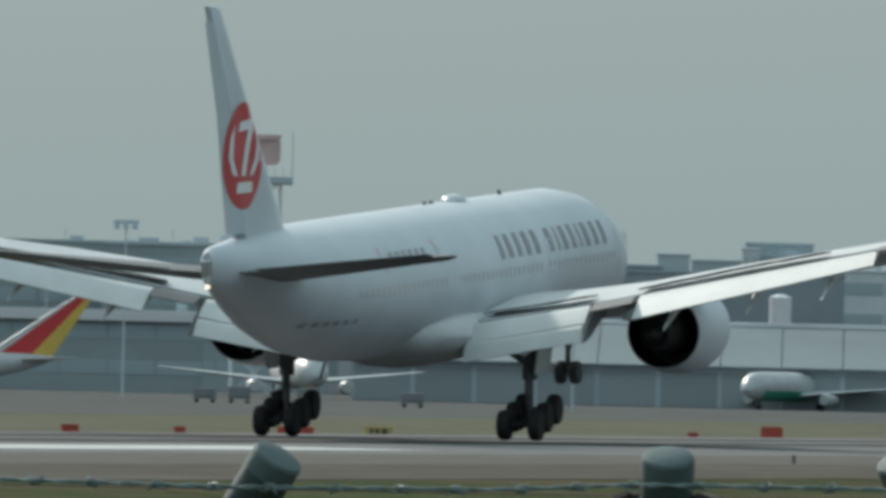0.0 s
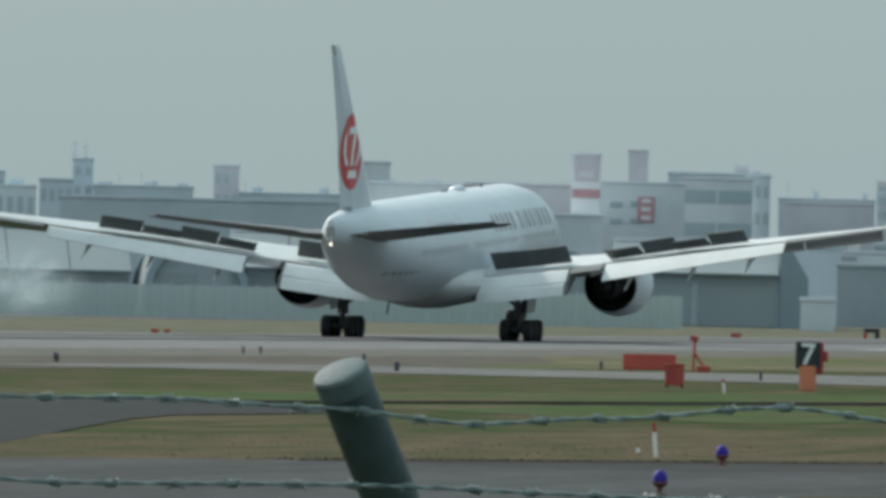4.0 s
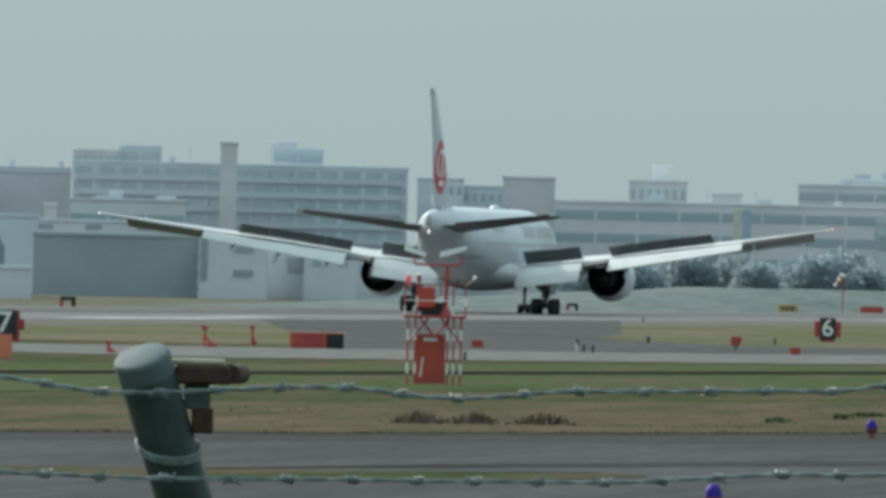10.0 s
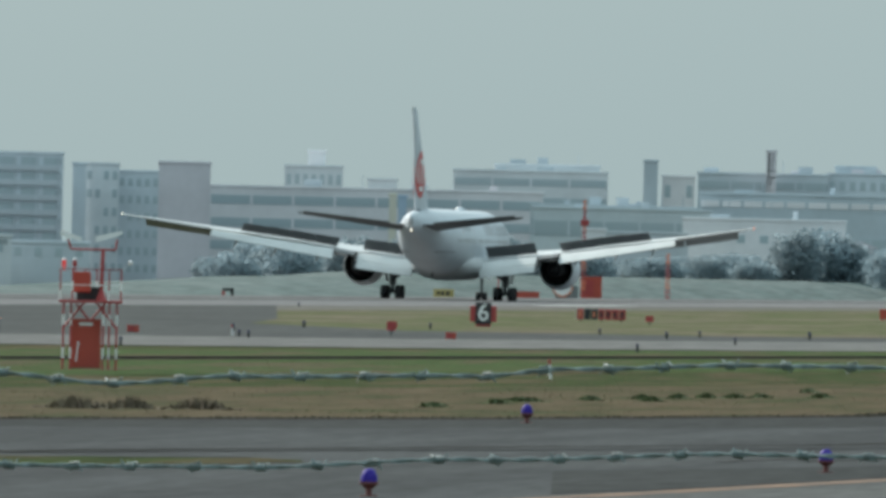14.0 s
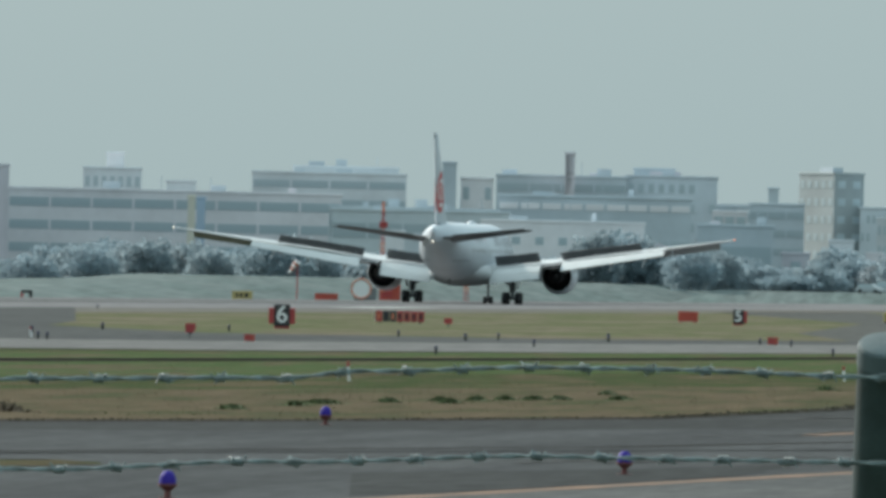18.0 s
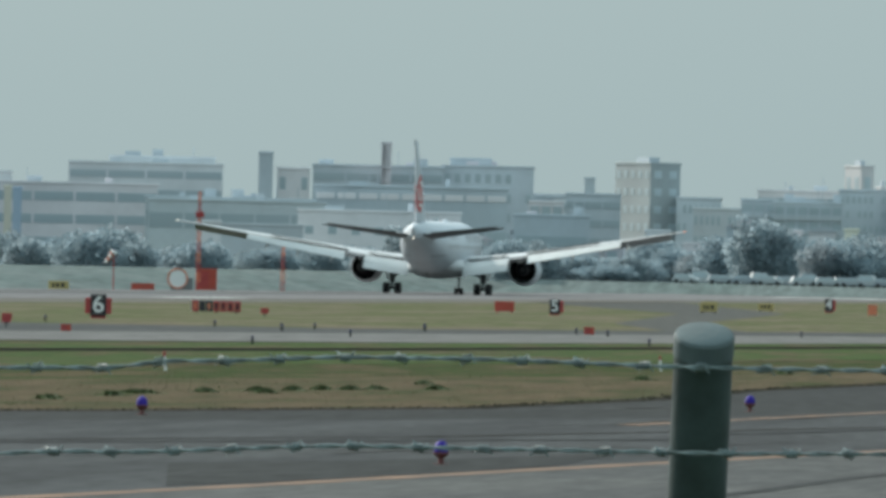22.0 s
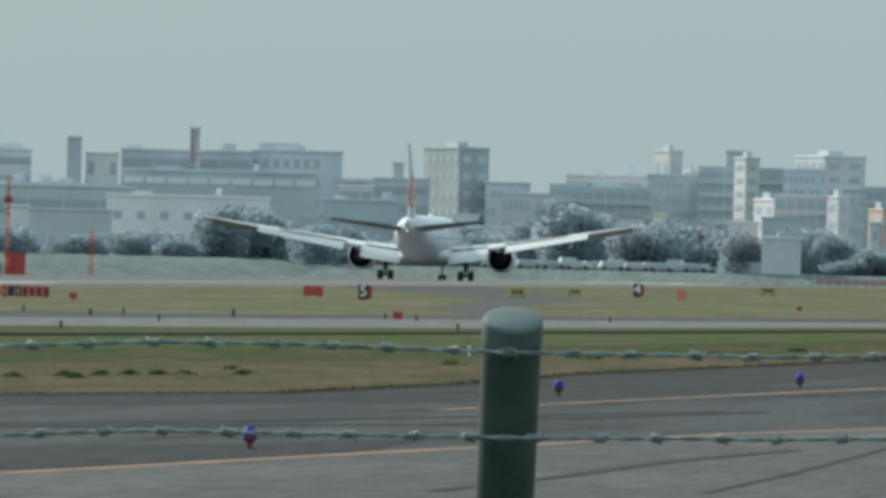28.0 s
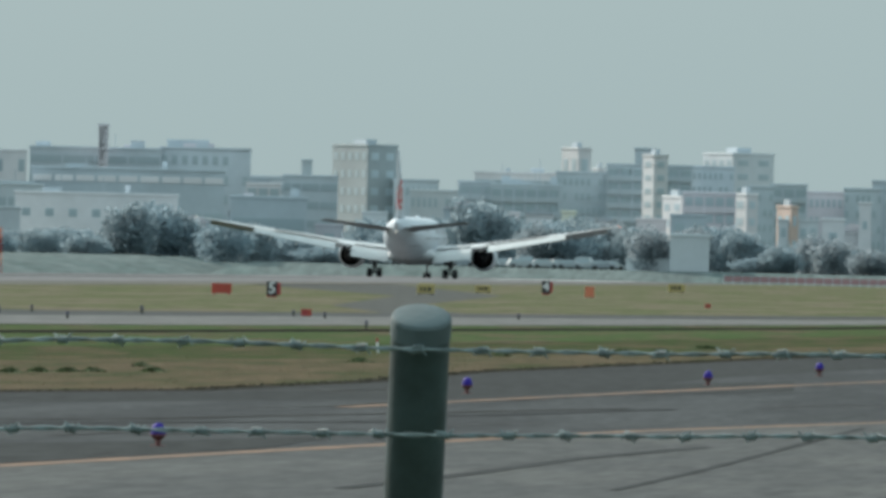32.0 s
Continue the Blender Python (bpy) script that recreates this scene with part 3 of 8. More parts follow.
EMBLEM_Y, EMBLEM_Z, EMBLEM_R = -25.75, 12.15, 2.25
for side in (1, -1):
    bm = bmesh.new()
    n, rings = 36, 6
    rows = [[bm.verts.new((side * (fin_half(y, z) + 0.02), y, z)) for y, z in [(EMBLEM_Y + EMBLEM_R * k / rings * math.cos(2 * math.pi * i / n), EMBLEM_Z + EMBLEM_R * k / rings * math.sin(2 * math.pi * i / n)) for i in range(n)]] for k in range(1, rings + 1)]
    bm.faces.new(rows[0])
    for a, b in zip(rows, rows[1:]):
        for i in range(n):
            bm.faces.new((a[i], b[i], b[(i + 1) % n], a[(i + 1) % n]))
    emblem = part("tail_disc", bm, LIVERY_RED, airliner, "round red tail emblem")
    bm = bmesh.new()

    def patch(pts):
        bm.faces.new([bm.verts.new((0, EMBLEM_Y + y, EMBLEM_Z + z)) for y, z in pts])

    # plain white shapes inside the disc: a bent stem between two side leaves, and a lower bar
    patch([(1.5, 1.0), (1.78, 0.4), (1.65, -0.3), (1.1, -0.85), (0.7, -0.85), (1.25, -0.2), (1.42, 0.4)])
    patch([(-1.1, 1.4), (-1.6, 0.85), (-1.75, 0.0), (-1.3, -0.75), (-0.8, -0.85), (-1.3, -0.1), (-1.3, 0.75)])
    patch([(0.95, 1.55), (-0.55, 1.42), (-0.75, 1.0), (0.4, 1.1), (-0.4, -0.8), (0.12, -0.85), (0.95, 1.15)])
    patch([(0.95, -1.55), (-0.9, -1.55), (-0.8, -1.1), (1.0, -1.1)])
    bmesh.ops.triangulate(bm, faces=bm.faces[:])
    bmesh.ops.subdivide_edges(bm, edges=bm.edges[:], cuts=2, use_grid_fill=True)
    for v in bm.verts:
        v.co.x = side * (fin_half(v.co.y, v.co.z) + 0.045)
    part("emblem_shape", bm, LETTER_WHITE, emblem, "plain white shapes in the red disc")
    # stabiliser
    bm = bmesh.new()
    loft(bm, [[(px, py, pz - 0.075 * (py - r)) for px, py, pz in foil(side * x, f, r, z, th)] for x, f, r, z, th in ((0.6, -22.0, -28.0, 7.35, 0.66), (2.0, -22.9, -28.5, 7.45, 0.6), (10.2, -29.0, -31.0, 8.3, 0.25), (10.75, -29.8, -31.1, 8.35, 0.1))])
    tailplane = part("tailplane", bm, TAIL_SHADE, airliner, "grey horizontal tailplane, darkened for its shaded underside", smooth=True)
    bm = bmesh.new()
    loft(bm, [[(side * x, f, z + th), (side * x, r, z + 0.17), (side * x, r, z + 0.13), (side * x, f, z - th)] for x, f, r, z, th in ((2.1, -28.53, -29.9, 7.46, 0.09), (10.1, -31.03, -31.9, 8.29, 0.04))])
    part("elevator", bm, TAIL_SHADE, tailplane)

# wings
WING = ((2.6, 12.8, -3.4, 4.0, 1.75), (6.0, 10.6, -3.3, 4.3, 1.35), (10.0, 7.9, -3.2, 4.75, 1.0), (16.0, 3.7, -3.95, 5.6, 0.72), (22.0, -0.9, -5.6, 6.3, 0.5), (27.5, -5.7, -7.9, 7.0, 0.32), (30.2, -9.0, -9.9, 7.4, 0.16), (30.7, -9.8, -10.2, 7.48, 0.08))


def wing_at(x, u):
    """Front-to-rear point on the wing's mid surface; u from 0 at the nose to 1 at the trailing edge."""
    for a, b in zip(WING, WING[1:]):
        if a[0] <= x <= b[0]:
            k = (x - a[0]) / (b[0] - a[0])
            f, r, z = (a[i] + k * (b[i] - a[i]) for i in (1, 2, 3))
            return f + u * (r - f), z
    return 0, 0


SPOILERS, WINGS, PISTONS, BOGIES = [], [], [], []
for side in (1, -1):
    bm = bmesh.new()
    cut = []
    for x, f, r, z, th in WING:
        rr = r + (f - r) * 0.2 if x < 22.7 else r
        cut.append(foil(side * x, f, rr, z, th))
    loft(bm, cut)
    wing = part("wing", bm, WHITE_GREY, airliner, "light grey swept wing", smooth=True)
    WINGS.append((wing, side))
    # slats droop ahead of the leading edge
    for x0, x1 in ((4.5, 8.3), (11.0, 17.0), (17.15, 23.0), (23.15, 28.8)):
        bm = bmesh.new()
        rings = []
        for x in (x0, x1):
            f, z = wing_at(x, 0.0)
            t = 0.3 if x < 12 else 0.2
            rings.append([(side * x, f + 0.25, z + 0.02), (side * x, f + 0.95, z - 0.45), (side * x, f + 0.85, z - 0.75), (side * x, f + 0.45, z - 0.55), (side * x, f + 0.05, z - t + 0.1)])
        loft(bm, rings)
        part("slat", bm, LIGHT_GREY, wing)

    def flap(x0, x1, chord0, chord1, down, back, name="flap", mat=FLAP_WHITE, u=0.84, dz=-0.12, label=""):
        """A slotted flap panel hung below and behind the trailing edge."""
        bm = bmesh.new()
        rings = []
        for x, c in ((x0, chord0), (x1, chord1)):
            y, z = wing_at(x, u)
            y, z = y - back, z + dz
            ca, sa = math.cos(radians(down)), math.sin(radians(down))
            prof = ((0, 0.0), (0.1, 0.09), (0.35, 0.11), (1, 0.015), (1, -0.015), (0.35, -0.05), (0.06, -0.05))
            rings.append([(side * x, y - c * (a * ca + b * sa), z - c * (a * sa - b * ca)) for a, b in prof])
        loft(bm, rings)
        return part(name, bm, mat, wing, label, smooth=True)

    flap(3.2, 8.7, 1.75, 1.6, 25, 0.0, label="extended white landing flap")
    flap(3.25, 8.65, 1.1, 1.0, 46, 1.5, dz=-0.84, label="rear element of the landing flap")
    # Added dark plate: gives the shade at the flap's open end.
    bm = bmesh.new()
    loft(bm, [[(side * x, y, z) for y, z in ((0.8, 4.3), (-1.3, 4.5), (-2.8, 3.78), (-3.6, 3.0), (-2.5, 3.2), (-0.7, 3.8))] for x in (8.72, 8.86)])
    part("flap_end_shade", bm, FLAP_SHADE, wing, "dark plate for the shaded end of the flap")
    flap(8.95, 10.9, 1.5, 1.4, 8, 0.0, "flaperon", FLAP_SHADE)
    flap(11.05, 22.6, 2.1, 1.3, 25, 0.0, label="extended white landing flap")
    flap(22.75, 30.0, 0.95, 0.6, 6, 0.15, "aileron", FLAP_SHADE, 0.86, 0.0, "aileron with its shade painted dark grey")
    # flap track fairings
    for x in (6.0, 12.6, 16.6, 20.3):
        bm = bmesh.new()
        y, z = wing_at(x, 0.8)
        s = 0.62 if x < 10 else 0.45 - 0.008 * x
        loft(bm, [[(side * x + s * 0.45 * math.sin(a), yy, zz + s * 0.75 * math.cos(a)) for a in [2 * math.pi * i / 10 for i in range(10)]] if w else [(side * x + 0.03 * math.sin(2 * math.pi * i / 10), yy, zz + 0.03 * math.cos(2 * math.pi * i / 10)) for i in range(10)]
                  for yy, zz, w in ((y + 2.6, z - 0.45, 0), (y + 1.4, z - 0.6, 1), (y - 0.3, z - 0.85, 1), (y - 2.6, z - 1.75, 0))])
        part("flap_track_fairing", bm, WHITE_GREY, wing, smooth=True)
    # spoilers hinge on the upper surface
    for x0, x1, chord in ((3.6, 6.0, 1.25), (6.02, 8.5, 1.25), (11.0, 13.2, 1.0), (13.22, 15.4, 0.97), (15.42, 17.6, 0.94), (17.62, 20.0, 0.9)):
        (ya, za), (yb, zb) = wing_at(x0, 0.69), wing_at(x1, 0.69)
        w = math.sqrt((x1 - x0) ** 2 + (yb - ya) ** 2 + (zb - za) ** 2)
        mid = Vector((side * (x0 + x1) / 2, (ya + yb) / 2, (za + zb) / 2 + (0.32 if x0 < 10 else 0.22)))
        bm = bmesh.new()
        box(bm, -w / 2, w / 2, -chord, 0, -0.035, 0.035, 0.01)
        ob = part("spoiler", bm, FLAP_SHADE, wing, "spoiler panel with its rear shade painted dark grey")
        yaw = math.degrees(math.atan2((yb - ya) * side, (x1 - x0) * 1.0))
        roll = -math.degrees(math.atan2((zb - za) * side, (x1 - x0)))
        SPOILERS.append((ob, mid, roll, yaw, 1.7 if x0 in (11.0, 15.42) else 0.6 if x0 < 10 else 0.0))
    # engine
    ex, ez = side * 9.6, 3.4
    bm = bmesh.new()
    n = 32
    prof = ((11.4, 1.5), (11.65, 1.62), (11.5, 1.8), (10.6, 1.94), (9.4, 1.95), (8.0, 1.82), (6.9, 1.64), (6.9, 1.58))
    loft(bm, [ring_y(y, ez, r, r, n, ex) for y, r in prof], cap=False)
    engine = part("engine", bm, WHITE, airliner, "white engine nacelle", smooth=True)
    bm = bmesh.new()
    loft(bm, [ring_y(y, ez, r, r, n, ex) for y, r in ((6.92, 1.59), (7.8, 1.54), (8.6, 1.5), (9.7, 1.48), (11.45, 1.52))], cap=False)
    tube(bm, (ex, 9.3, ez), (ex, 9.4, ez), 1.48, 24)
    part("duct", bm, SOOT, engine, "dark exhaust duct", smooth=True)
    bm = bmesh.new()
    loft(bm, [ring_y(y, ez, r, r, 24, ex) for y, r in ((9.3, 1.05), (7.4, 1.02), (6.2, 0.82), (5.4, 0.64))], cap=True)
    loft(bm, [ring_y(y, ez, r, r, 16, ex) for y, r in ((5.5, 0.4), (5.0, 0.3), (4.4, 0.06))])
    part("core_nozzle", bm, SOOT, engine, smooth=True)
    bm = bmesh.new()
    loft(bm, [[(ex - w, y, z0), (ex + w, y, z0), (ex + w, y, z1), (ex - w, y, z1)] for y, w, z0, z1 in ((10.6, 0.1, ez + 1.7, ez + 1.95), (8.2, 0.24, ez + 1.5, 5.35), (4.0, 0.25, ez + 0.9, 5.1), (0.5, 0.12, 4.2, 4.6))])
    part("pylon", bm, WHITE_GREY, engine)
    # main gear
    gx = side * 5.49
    bm = bmesh.new()
    tube(bm, (gx, 0, 1.6), (gx, 0.1, 4.2), 0.34, 14)
    tube(bm, (gx, -0.45, 0.95), (gx, -0.3, 2.2), 0.12, 8)
    tube(bm, (gx, 0.1, 2.2), (gx - side * 2.2, 0.3, 3.6), 0.17, 10)
    tube(bm, (gx, -0.1, 2.2), (gx, 2.3, 3.6), 0.16, 10)
    part("main_gear_leg", bm, GEAR_METAL, airliner, "grimy metal landing gear leg", smooth=True)
    bm = bmesh.new()
    tube(bm, (0, 0, 0), (0, 0, 2.3), 0.15, 14)
    tube(bm, (0, 0.3, 0.35), (0, 0.3, 1.2), 0.06, 8)
    piston = part("gear_piston", bm, GEAR_METAL, airliner, "sliding piston", smooth=True)
    PISTONS.append((piston, gx))
    bm = bmesh.new()
    quad_plate(bm, ((gx + side * 0.55, -1.2, 1.9), (gx + side * 0.55, 1.1, 1.9), (gx + side * 0.8, 1.1, 3.8), (gx + side * 0.8, -1.2, 3.8)), 0.05)
    part("gear_door", bm, WHITE_GREY, airliner)
    bm = bmesh.new()
    box(bm, -0.16, 0.16, -1.75, 1.75, -0.16, 0.16, 0.05)
    for y in (-1.47, 0, 1.47):
        tube(bm, (-0.75, y, 0), (0.75, y, 0), 0.1, 10)
    bogie = part("bogie", bm, DARK, airliner, "dark six-wheel bogie")
    bogie.matrix_basis = pose(gx, 0, 0.67)
    for y in (-1.47, 0, 1.47):
        for x in (-0.7, 0.7):
            bm = bmesh.new()
            loft(bm, [[(x + dx, y + r * math.cos(2 * math.pi * i / 24), r * math.sin(2 * math.pi * i / 24)) for i in range(24)] for dx, r in ((-0.24, 0.42), (-0.25, 0.58), (-0.17, 0.65), (0, 0.67), (0.17, 0.65), (0.25, 0.58), (0.24, 0.42))])
            part("tyre", bm, RUBBER, bogie, smooth=True)
    BOGIES.append((bogie, gx))
    # wing tip lamp
    bm = bmesh.new()
    bmesh.ops.create_icosphere(bm, subdivisions=2, radius=0.08, matrix=Matrix.Translation((side * 30.65, -10.15, 7.48)))
    part("tip_lamp", bm, NAV_WHITE if side < 0 else NAV_RED, wing, "lit lamp at the wing tip")
    # cabin windows, each row a run of small panes
    me = None
    for i in range(58):
        y = 22.6 - i * 0.72
        if y < -17.5 or abs(y - 11.2) < 0.6 or abs(y + 3.5) < 0.6:
            continue
        z = 6.0
        x = side * (skin(y, z) + 0.006)
        if me is None:
            bm = bmesh.new()
            bmesh.ops.create_circle(bm, cap_ends=True, segments=8, radius=0.17, matrix=Matrix.Rotation(math.pi / 2, 4, "Y") @ Matrix.Diagonal((1.4, 0.85, 1, 1)))
            ob = part("cabin_window", bm, CABIN_GLASS, airliner)
            me = ob.data
        else:
            ob = same("cabin_window", me, airliner, Matrix())
        ob.matrix_basis = Matrix.Translation((x, y, z))
    # doors
    for y in (24.2, 12.2, -2.9, -18.6):
        bm = bmesh.new()
        zc = 5.9 if y > -15 else 6.3
        rows = []
        for k in range(7):
            z = zc - 0.65 + k * 0.32
            rows.append([(side * (skin(y + d, z) + 0.008), y + d, z) for d in (-0.53, 0.0, 0.53)])
        for a, b in zip(rows, rows[1:]):
            for q in (0, 1):
                bm.faces.new([bm.verts.new(p) for p in (a[q], a[q + 1], b[q + 1], b[q])])
        part("cabin_door", bm, WHITE, airliner)
    # small bars between two arcs near the tail, and a low row of them under the tailplane
    for y0, step, count, z0, high in ((-12.3, 0.98, 6, 6.95, 0.62), (-21.4, 0.85, 6, 4.75, 0.2)):
        for i in range(count):
            bm = bmesh.new()
            ya, yb = y0 + i * step, y0 + i * step + step * 0.6
            bm.faces.new([bm.verts.new((side * (skin(yy, zz) + 0.014), yy, zz)) for yy, zz in ((ya, z0), (yb, z0), (yb, z0 + high), (ya, z0 + high))])
            part("mark_bar", bm, MARK_GREY, airliner, "small grey bar in place of lettering")
    # title bars: plain dark blocks where the lettering stands
    y = 4.3
    for i, w in enumerate((0.75, 1.0, 0.95, 1.0, 1.0, 0, 1.0, 0.35, 0.95, 0.8, 0.35, 1.0, 0.85, 0.85)):
        if i == 5:
            y += 0.8
            continue
        bm = bmesh.new()
        rows = [[(side * (math.sqrt(3.1 ** 2 - (z - 5.9) ** 2) + 0.012), yy, z) for yy in (y, y + w * 0.72)] for z in (6.6, 6.95, 7.3, 7.62)]
        for a, b in zip(rows, rows[1:]):
            bm.faces.new([bm.verts.new(p) for p in (a[0], a[1], b[1], b[0])])
        part("title_bar", bm, LIVERY_INK, airliner, "dark bar in place of lettering")
        y += w * 0.86 + 0.6
    # two thin red arcs round the small bars
    for yc, bend in ((-13.2, -1), (-5.4, 1)):
        bm = bmesh.new()
        pts = []
        for i in range(7):
            a = -1.1 + 2.2 * i / 6
            z = 7.3 + 0.62 * math.sin(a)
            y0 = yc + bend * 0.35 * math.cos(a)
            pts.append([(side * (skin(y0 + d, z) + 0.012), y0 + d, z) for d in (-0.05, 0.05)])
        for a, b in zip(pts, pts[1:]):
            bm.faces.new([bm.verts.new(p) for p in (a[0], a[1], b[1], b[0])])
        part("mark_arc", bm, LIVERY_RED, airliner, "thin red arc")

# nose gear
bm = bmesh.new()
tube(bm, (0, 25.9, 0.5), (0, 25.7, 3.4), 0.13, 12)
tube(bm, (0, 25.9, 1.3), (0, 27.4, 3.2), 0.08, 8)
tube(bm, (-0.38, 25.9, 0.53), (0.38, 25.9, 0.53), 0.08, 8)
nose_gear = part("nose_gear", bm, GEAR_METAL, airliner, "grimy metal nose gear", smooth=True)
for x in (-0.34, 0.34):
    bm = bmesh.new()
    loft(bm, [[(x + dx, 25.9 + r * math.cos(2 * math.pi * i / 20), 0.54 + r * math.sin(2 * math.pi * i / 20)) for i in range(20)] for dx, r in ((-0.19, 0.34), (-0.2, 0.47), (-0.12, 0.53), (0.12, 0.53), (0.2, 0.47), (0.19, 0.34))])
    part("tyre", bm, RUBBER, nose_gear, smooth=True)
for x in (-0.75, 0.75):
    bm = bmesh.new()
    quad_plate(bm, ((x, 24.6, 2.2), (x, 27.0, 2.3), (x * 0.95, 27.0, 3.3), (x * 0.95, 24.6, 3.2)), 0.04)
    part("nose_gear_door", bm, WHITE_GREY, airliner)
# roof fittings
bm = bmesh.new()
loft(bm, [ring_y(y, 9.02, rx, rz, 14) for y, rx, rz in ((6.1, 0.1, 0.06), (6.4, 0.4, 0.24), (7.2, 0.48, 0.28), (7.9, 0.34, 0.22), (8.3, 0.08, 0.05))])
part("antenna_dome", bm, WHITE, airliner, "white satellite antenna dome", smooth=True)
for y, h in ((2.6, 0.14), (3.6, 0.14), (14.5, 0.2)):
    bm = bmesh.new()
    loft(bm, [[(-0.04, y + 0.25, 8.95), (0.04, y + 0.25, 8.95), (0.04, y - 0.25, 8.95), (-0.04, y - 0.25, 8.95)], [(-0.02, y - 0.05, 9.0 + h), (0.02, y - 0.05, 9.0 + h), (0.02, y - 0.3, 9.0 + h), (-0.02, y - 0.3, 9.0 + h)]])
    part("blade_antenna", bm, DARK, airliner)
bm = bmesh.new()
bmesh.ops.create_icosphere(bm, subdivisions=2, radius=0.1, matrix=Matrix.Translation((0.05, -30.1, 6.85)))
part("tail_lamp", bm, NAV_WHITE, airliner, "lit lamp at the tail cone")
bm = bmesh.new()
box(bm, -0.24, 0.24, -30.2, -29.8, 7.3, 7.95, 0.05)
part("power_unit_exhaust", bm, STEEL, airliner, "bare metal tail exhaust")
bm = bmesh.new()
tube(bm, (0, -12.6, 3.0), (0, -13.4, 2.2), 0.06, 8)
part("tail_skid", bm, DARK, airliner)


# ---- perimeter fence close to the camera ----
FENCE_R = 19.6


def fence_post(bearing, top, lean, toward, r, group_label):
    """A round steel post with a bent-over arm; the arm's capped end is at height top."""
    end = polar(bearing, FENCE_R, top)
    a = radians(bearing)
    out, across = Vector((math.sin(a), math.cos(a), 0)), Vector((math.cos(a), -math.sin(a), 0))
    axis = (Vector((0, 0, 1)) + across * math.tan(radians(lean)) - out * math.tan(radians(toward))).normalized()
    post = empty("fence_post", Matrix.Translation((end - axis * 0.42).to_2d().to_3d()), group_label, "fence post", "perimeter fence posts")
    o = post.matrix_basis.translation
    knee = end - axis * 0.42 - o
    bm = bmesh.new()
    tube(bm, (0, 0, 0), knee, r, 24)
    tube(bm, knee - axis * 0.02, end - o - axis * 0.012, r + 0.0001, 28)
    part("post", bm, GALV, post, "weathered green-grey steel tube", smooth=True)
    bm = bmesh.new()
    e = end - o
    tube(bm, e - axis * 0.03, e - axis * 0.006, r + 0.0012, 28)
    tube(bm, e - axis * 0.006, e - axis * 0.002, r + 0.0012, 28, r - 0.001)
    tube(bm, e - axis * 0.002, e, r - 0.001, 28, r - 0.006)
    part("cap", bm, GALV_CAP, post, "pale flat cap", smooth=True)
    return post, e, axis, across


POSTS = []
for b, z, lean, toward, r, lab in ((-16.614, 2.986, 30, 24, 0.033, "weathered steel fence post with an arm bent aside"),
                                (-15.155, 2.998, 0, 24, 0.033, "weathered steel corner post with rusty clamps"),
                                (-14.281, 3.002, -24, 24, 0.0345, "weathered steel fence post with a slanting arm"),
                                (-11.875, 2.992, -23, 24, 0.036, "weathered steel fence post with a slanting arm"),
                                (-9.602, 2.989, -18, 24, 0.0362, "weathered steel fence post with a rusty bracket"),
                                (-4.747, 3.026, 1.3, 24, 0.038, "upright weathered steel fence post with a pale cap"),
                                (-18.228, 2.99, 28, 24, 0.033, "weathered steel fence post with an arm bent aside"),
                                (-1.511, 3.03, 0, 24, 0.038, "upright weathered steel fence post with a pale cap")):
    POSTS.append(fence_post(b, z, lean, toward, r, lab))

# wire bindings and clamps on single posts
for i, down, rad, mat, tilt in ((4, 0.13, 0.0385, WIRE, 0.35), (1, 0.075, 0.036, BINDING, 0.2)):
    post, e, axis, across = POSTS[i]
    bm = bmesh.new()
    tilted = (axis + across * tilt).normalized()
    turn = tilted.to_track_quat("Z", "Y").to_matrix()
    sweep(bm, [e - axis * (down + 0.004 * j / 20) + turn @ Vector((rad * 1.06 * math.cos(2 * math.pi * j / 20), rad * 1.06 * math.sin(2 * math.pi * j / 20), 0)) for j in range(60)], 0.0022)
    part("binding_wire", bm, mat, post, "loops of pale binding wire")
post, e, axis, across = POSTS[1]
for s in (-1, 1):
    bm = bmesh.new()
    c = e - axis * 0.085 + across * s * 0.047
    box(bm, -0.016, 0.016, -0.03, 0.03, -0.035, 0.028, 0.006, Matrix.Translation(c) @ Matrix.Rotation(s * 0.3, 4, "Y"))
    box(bm, -0.01, 0.013, -0.02, 0.02, -0.075, -0.03, 0.004, Matrix.Translation(c + across * s * 0.004) @ Matrix.Rotation(-s * 0.2, 4, "Y"))
    tube(bm, c + Vector((0, -0.035, -0.01)), c + Vector((0, 0.03, -0.01)), 0.008, 8)
    part("clamp", bm, RUST, post, "dark rusty clamp")
post, e, axis, across = POSTS[4]
right = Vector((math.cos(radians(-9.5)), -math.sin(radians(-9.5)), 0))
base = polar(-9.347, FENCE_R + 0.05, 2.964) - post.matrix_basis.translation
spin = Matrix.Rotation(radians(10), 4, "Z")
bm = bmesh.new()
box(bm, -0.044, 0.03, -0.04, 0.04, -0.012, 0.013, 0.004, Matrix.Translation(base) @ spin)
bracket = part("bracket", bm, BRACKET_RUST, post, "rusty sheet steel bracket")
bm = bmesh.new()
box(bm, -0.046, 0.022, -0.038, 0.038, 0.014, 0.021, 0.002, Matrix.Translation(base) @ spin)
part("board", bm, OLD_WOOD, bracket, "pale weathered board")
bm = bmesh.new()
box(bm, -0.02, 0.008, -0.02, 0.02, -0.075, -0.042, 0.003, Matrix.Translation(base) @ spin)
part("bracket_foot", bm, BRACKET_RUST, bracket)
bm = bmesh.new()
box(bm, -0.03, 0.004, -0.012, 0.012, -0.044, -0.012, 0.002, Matrix.Translation(base) @ spin)
part("bracket_neck", bm, GALV_CAP, bracket, "pale steel neck")
bm = bmesh.new()
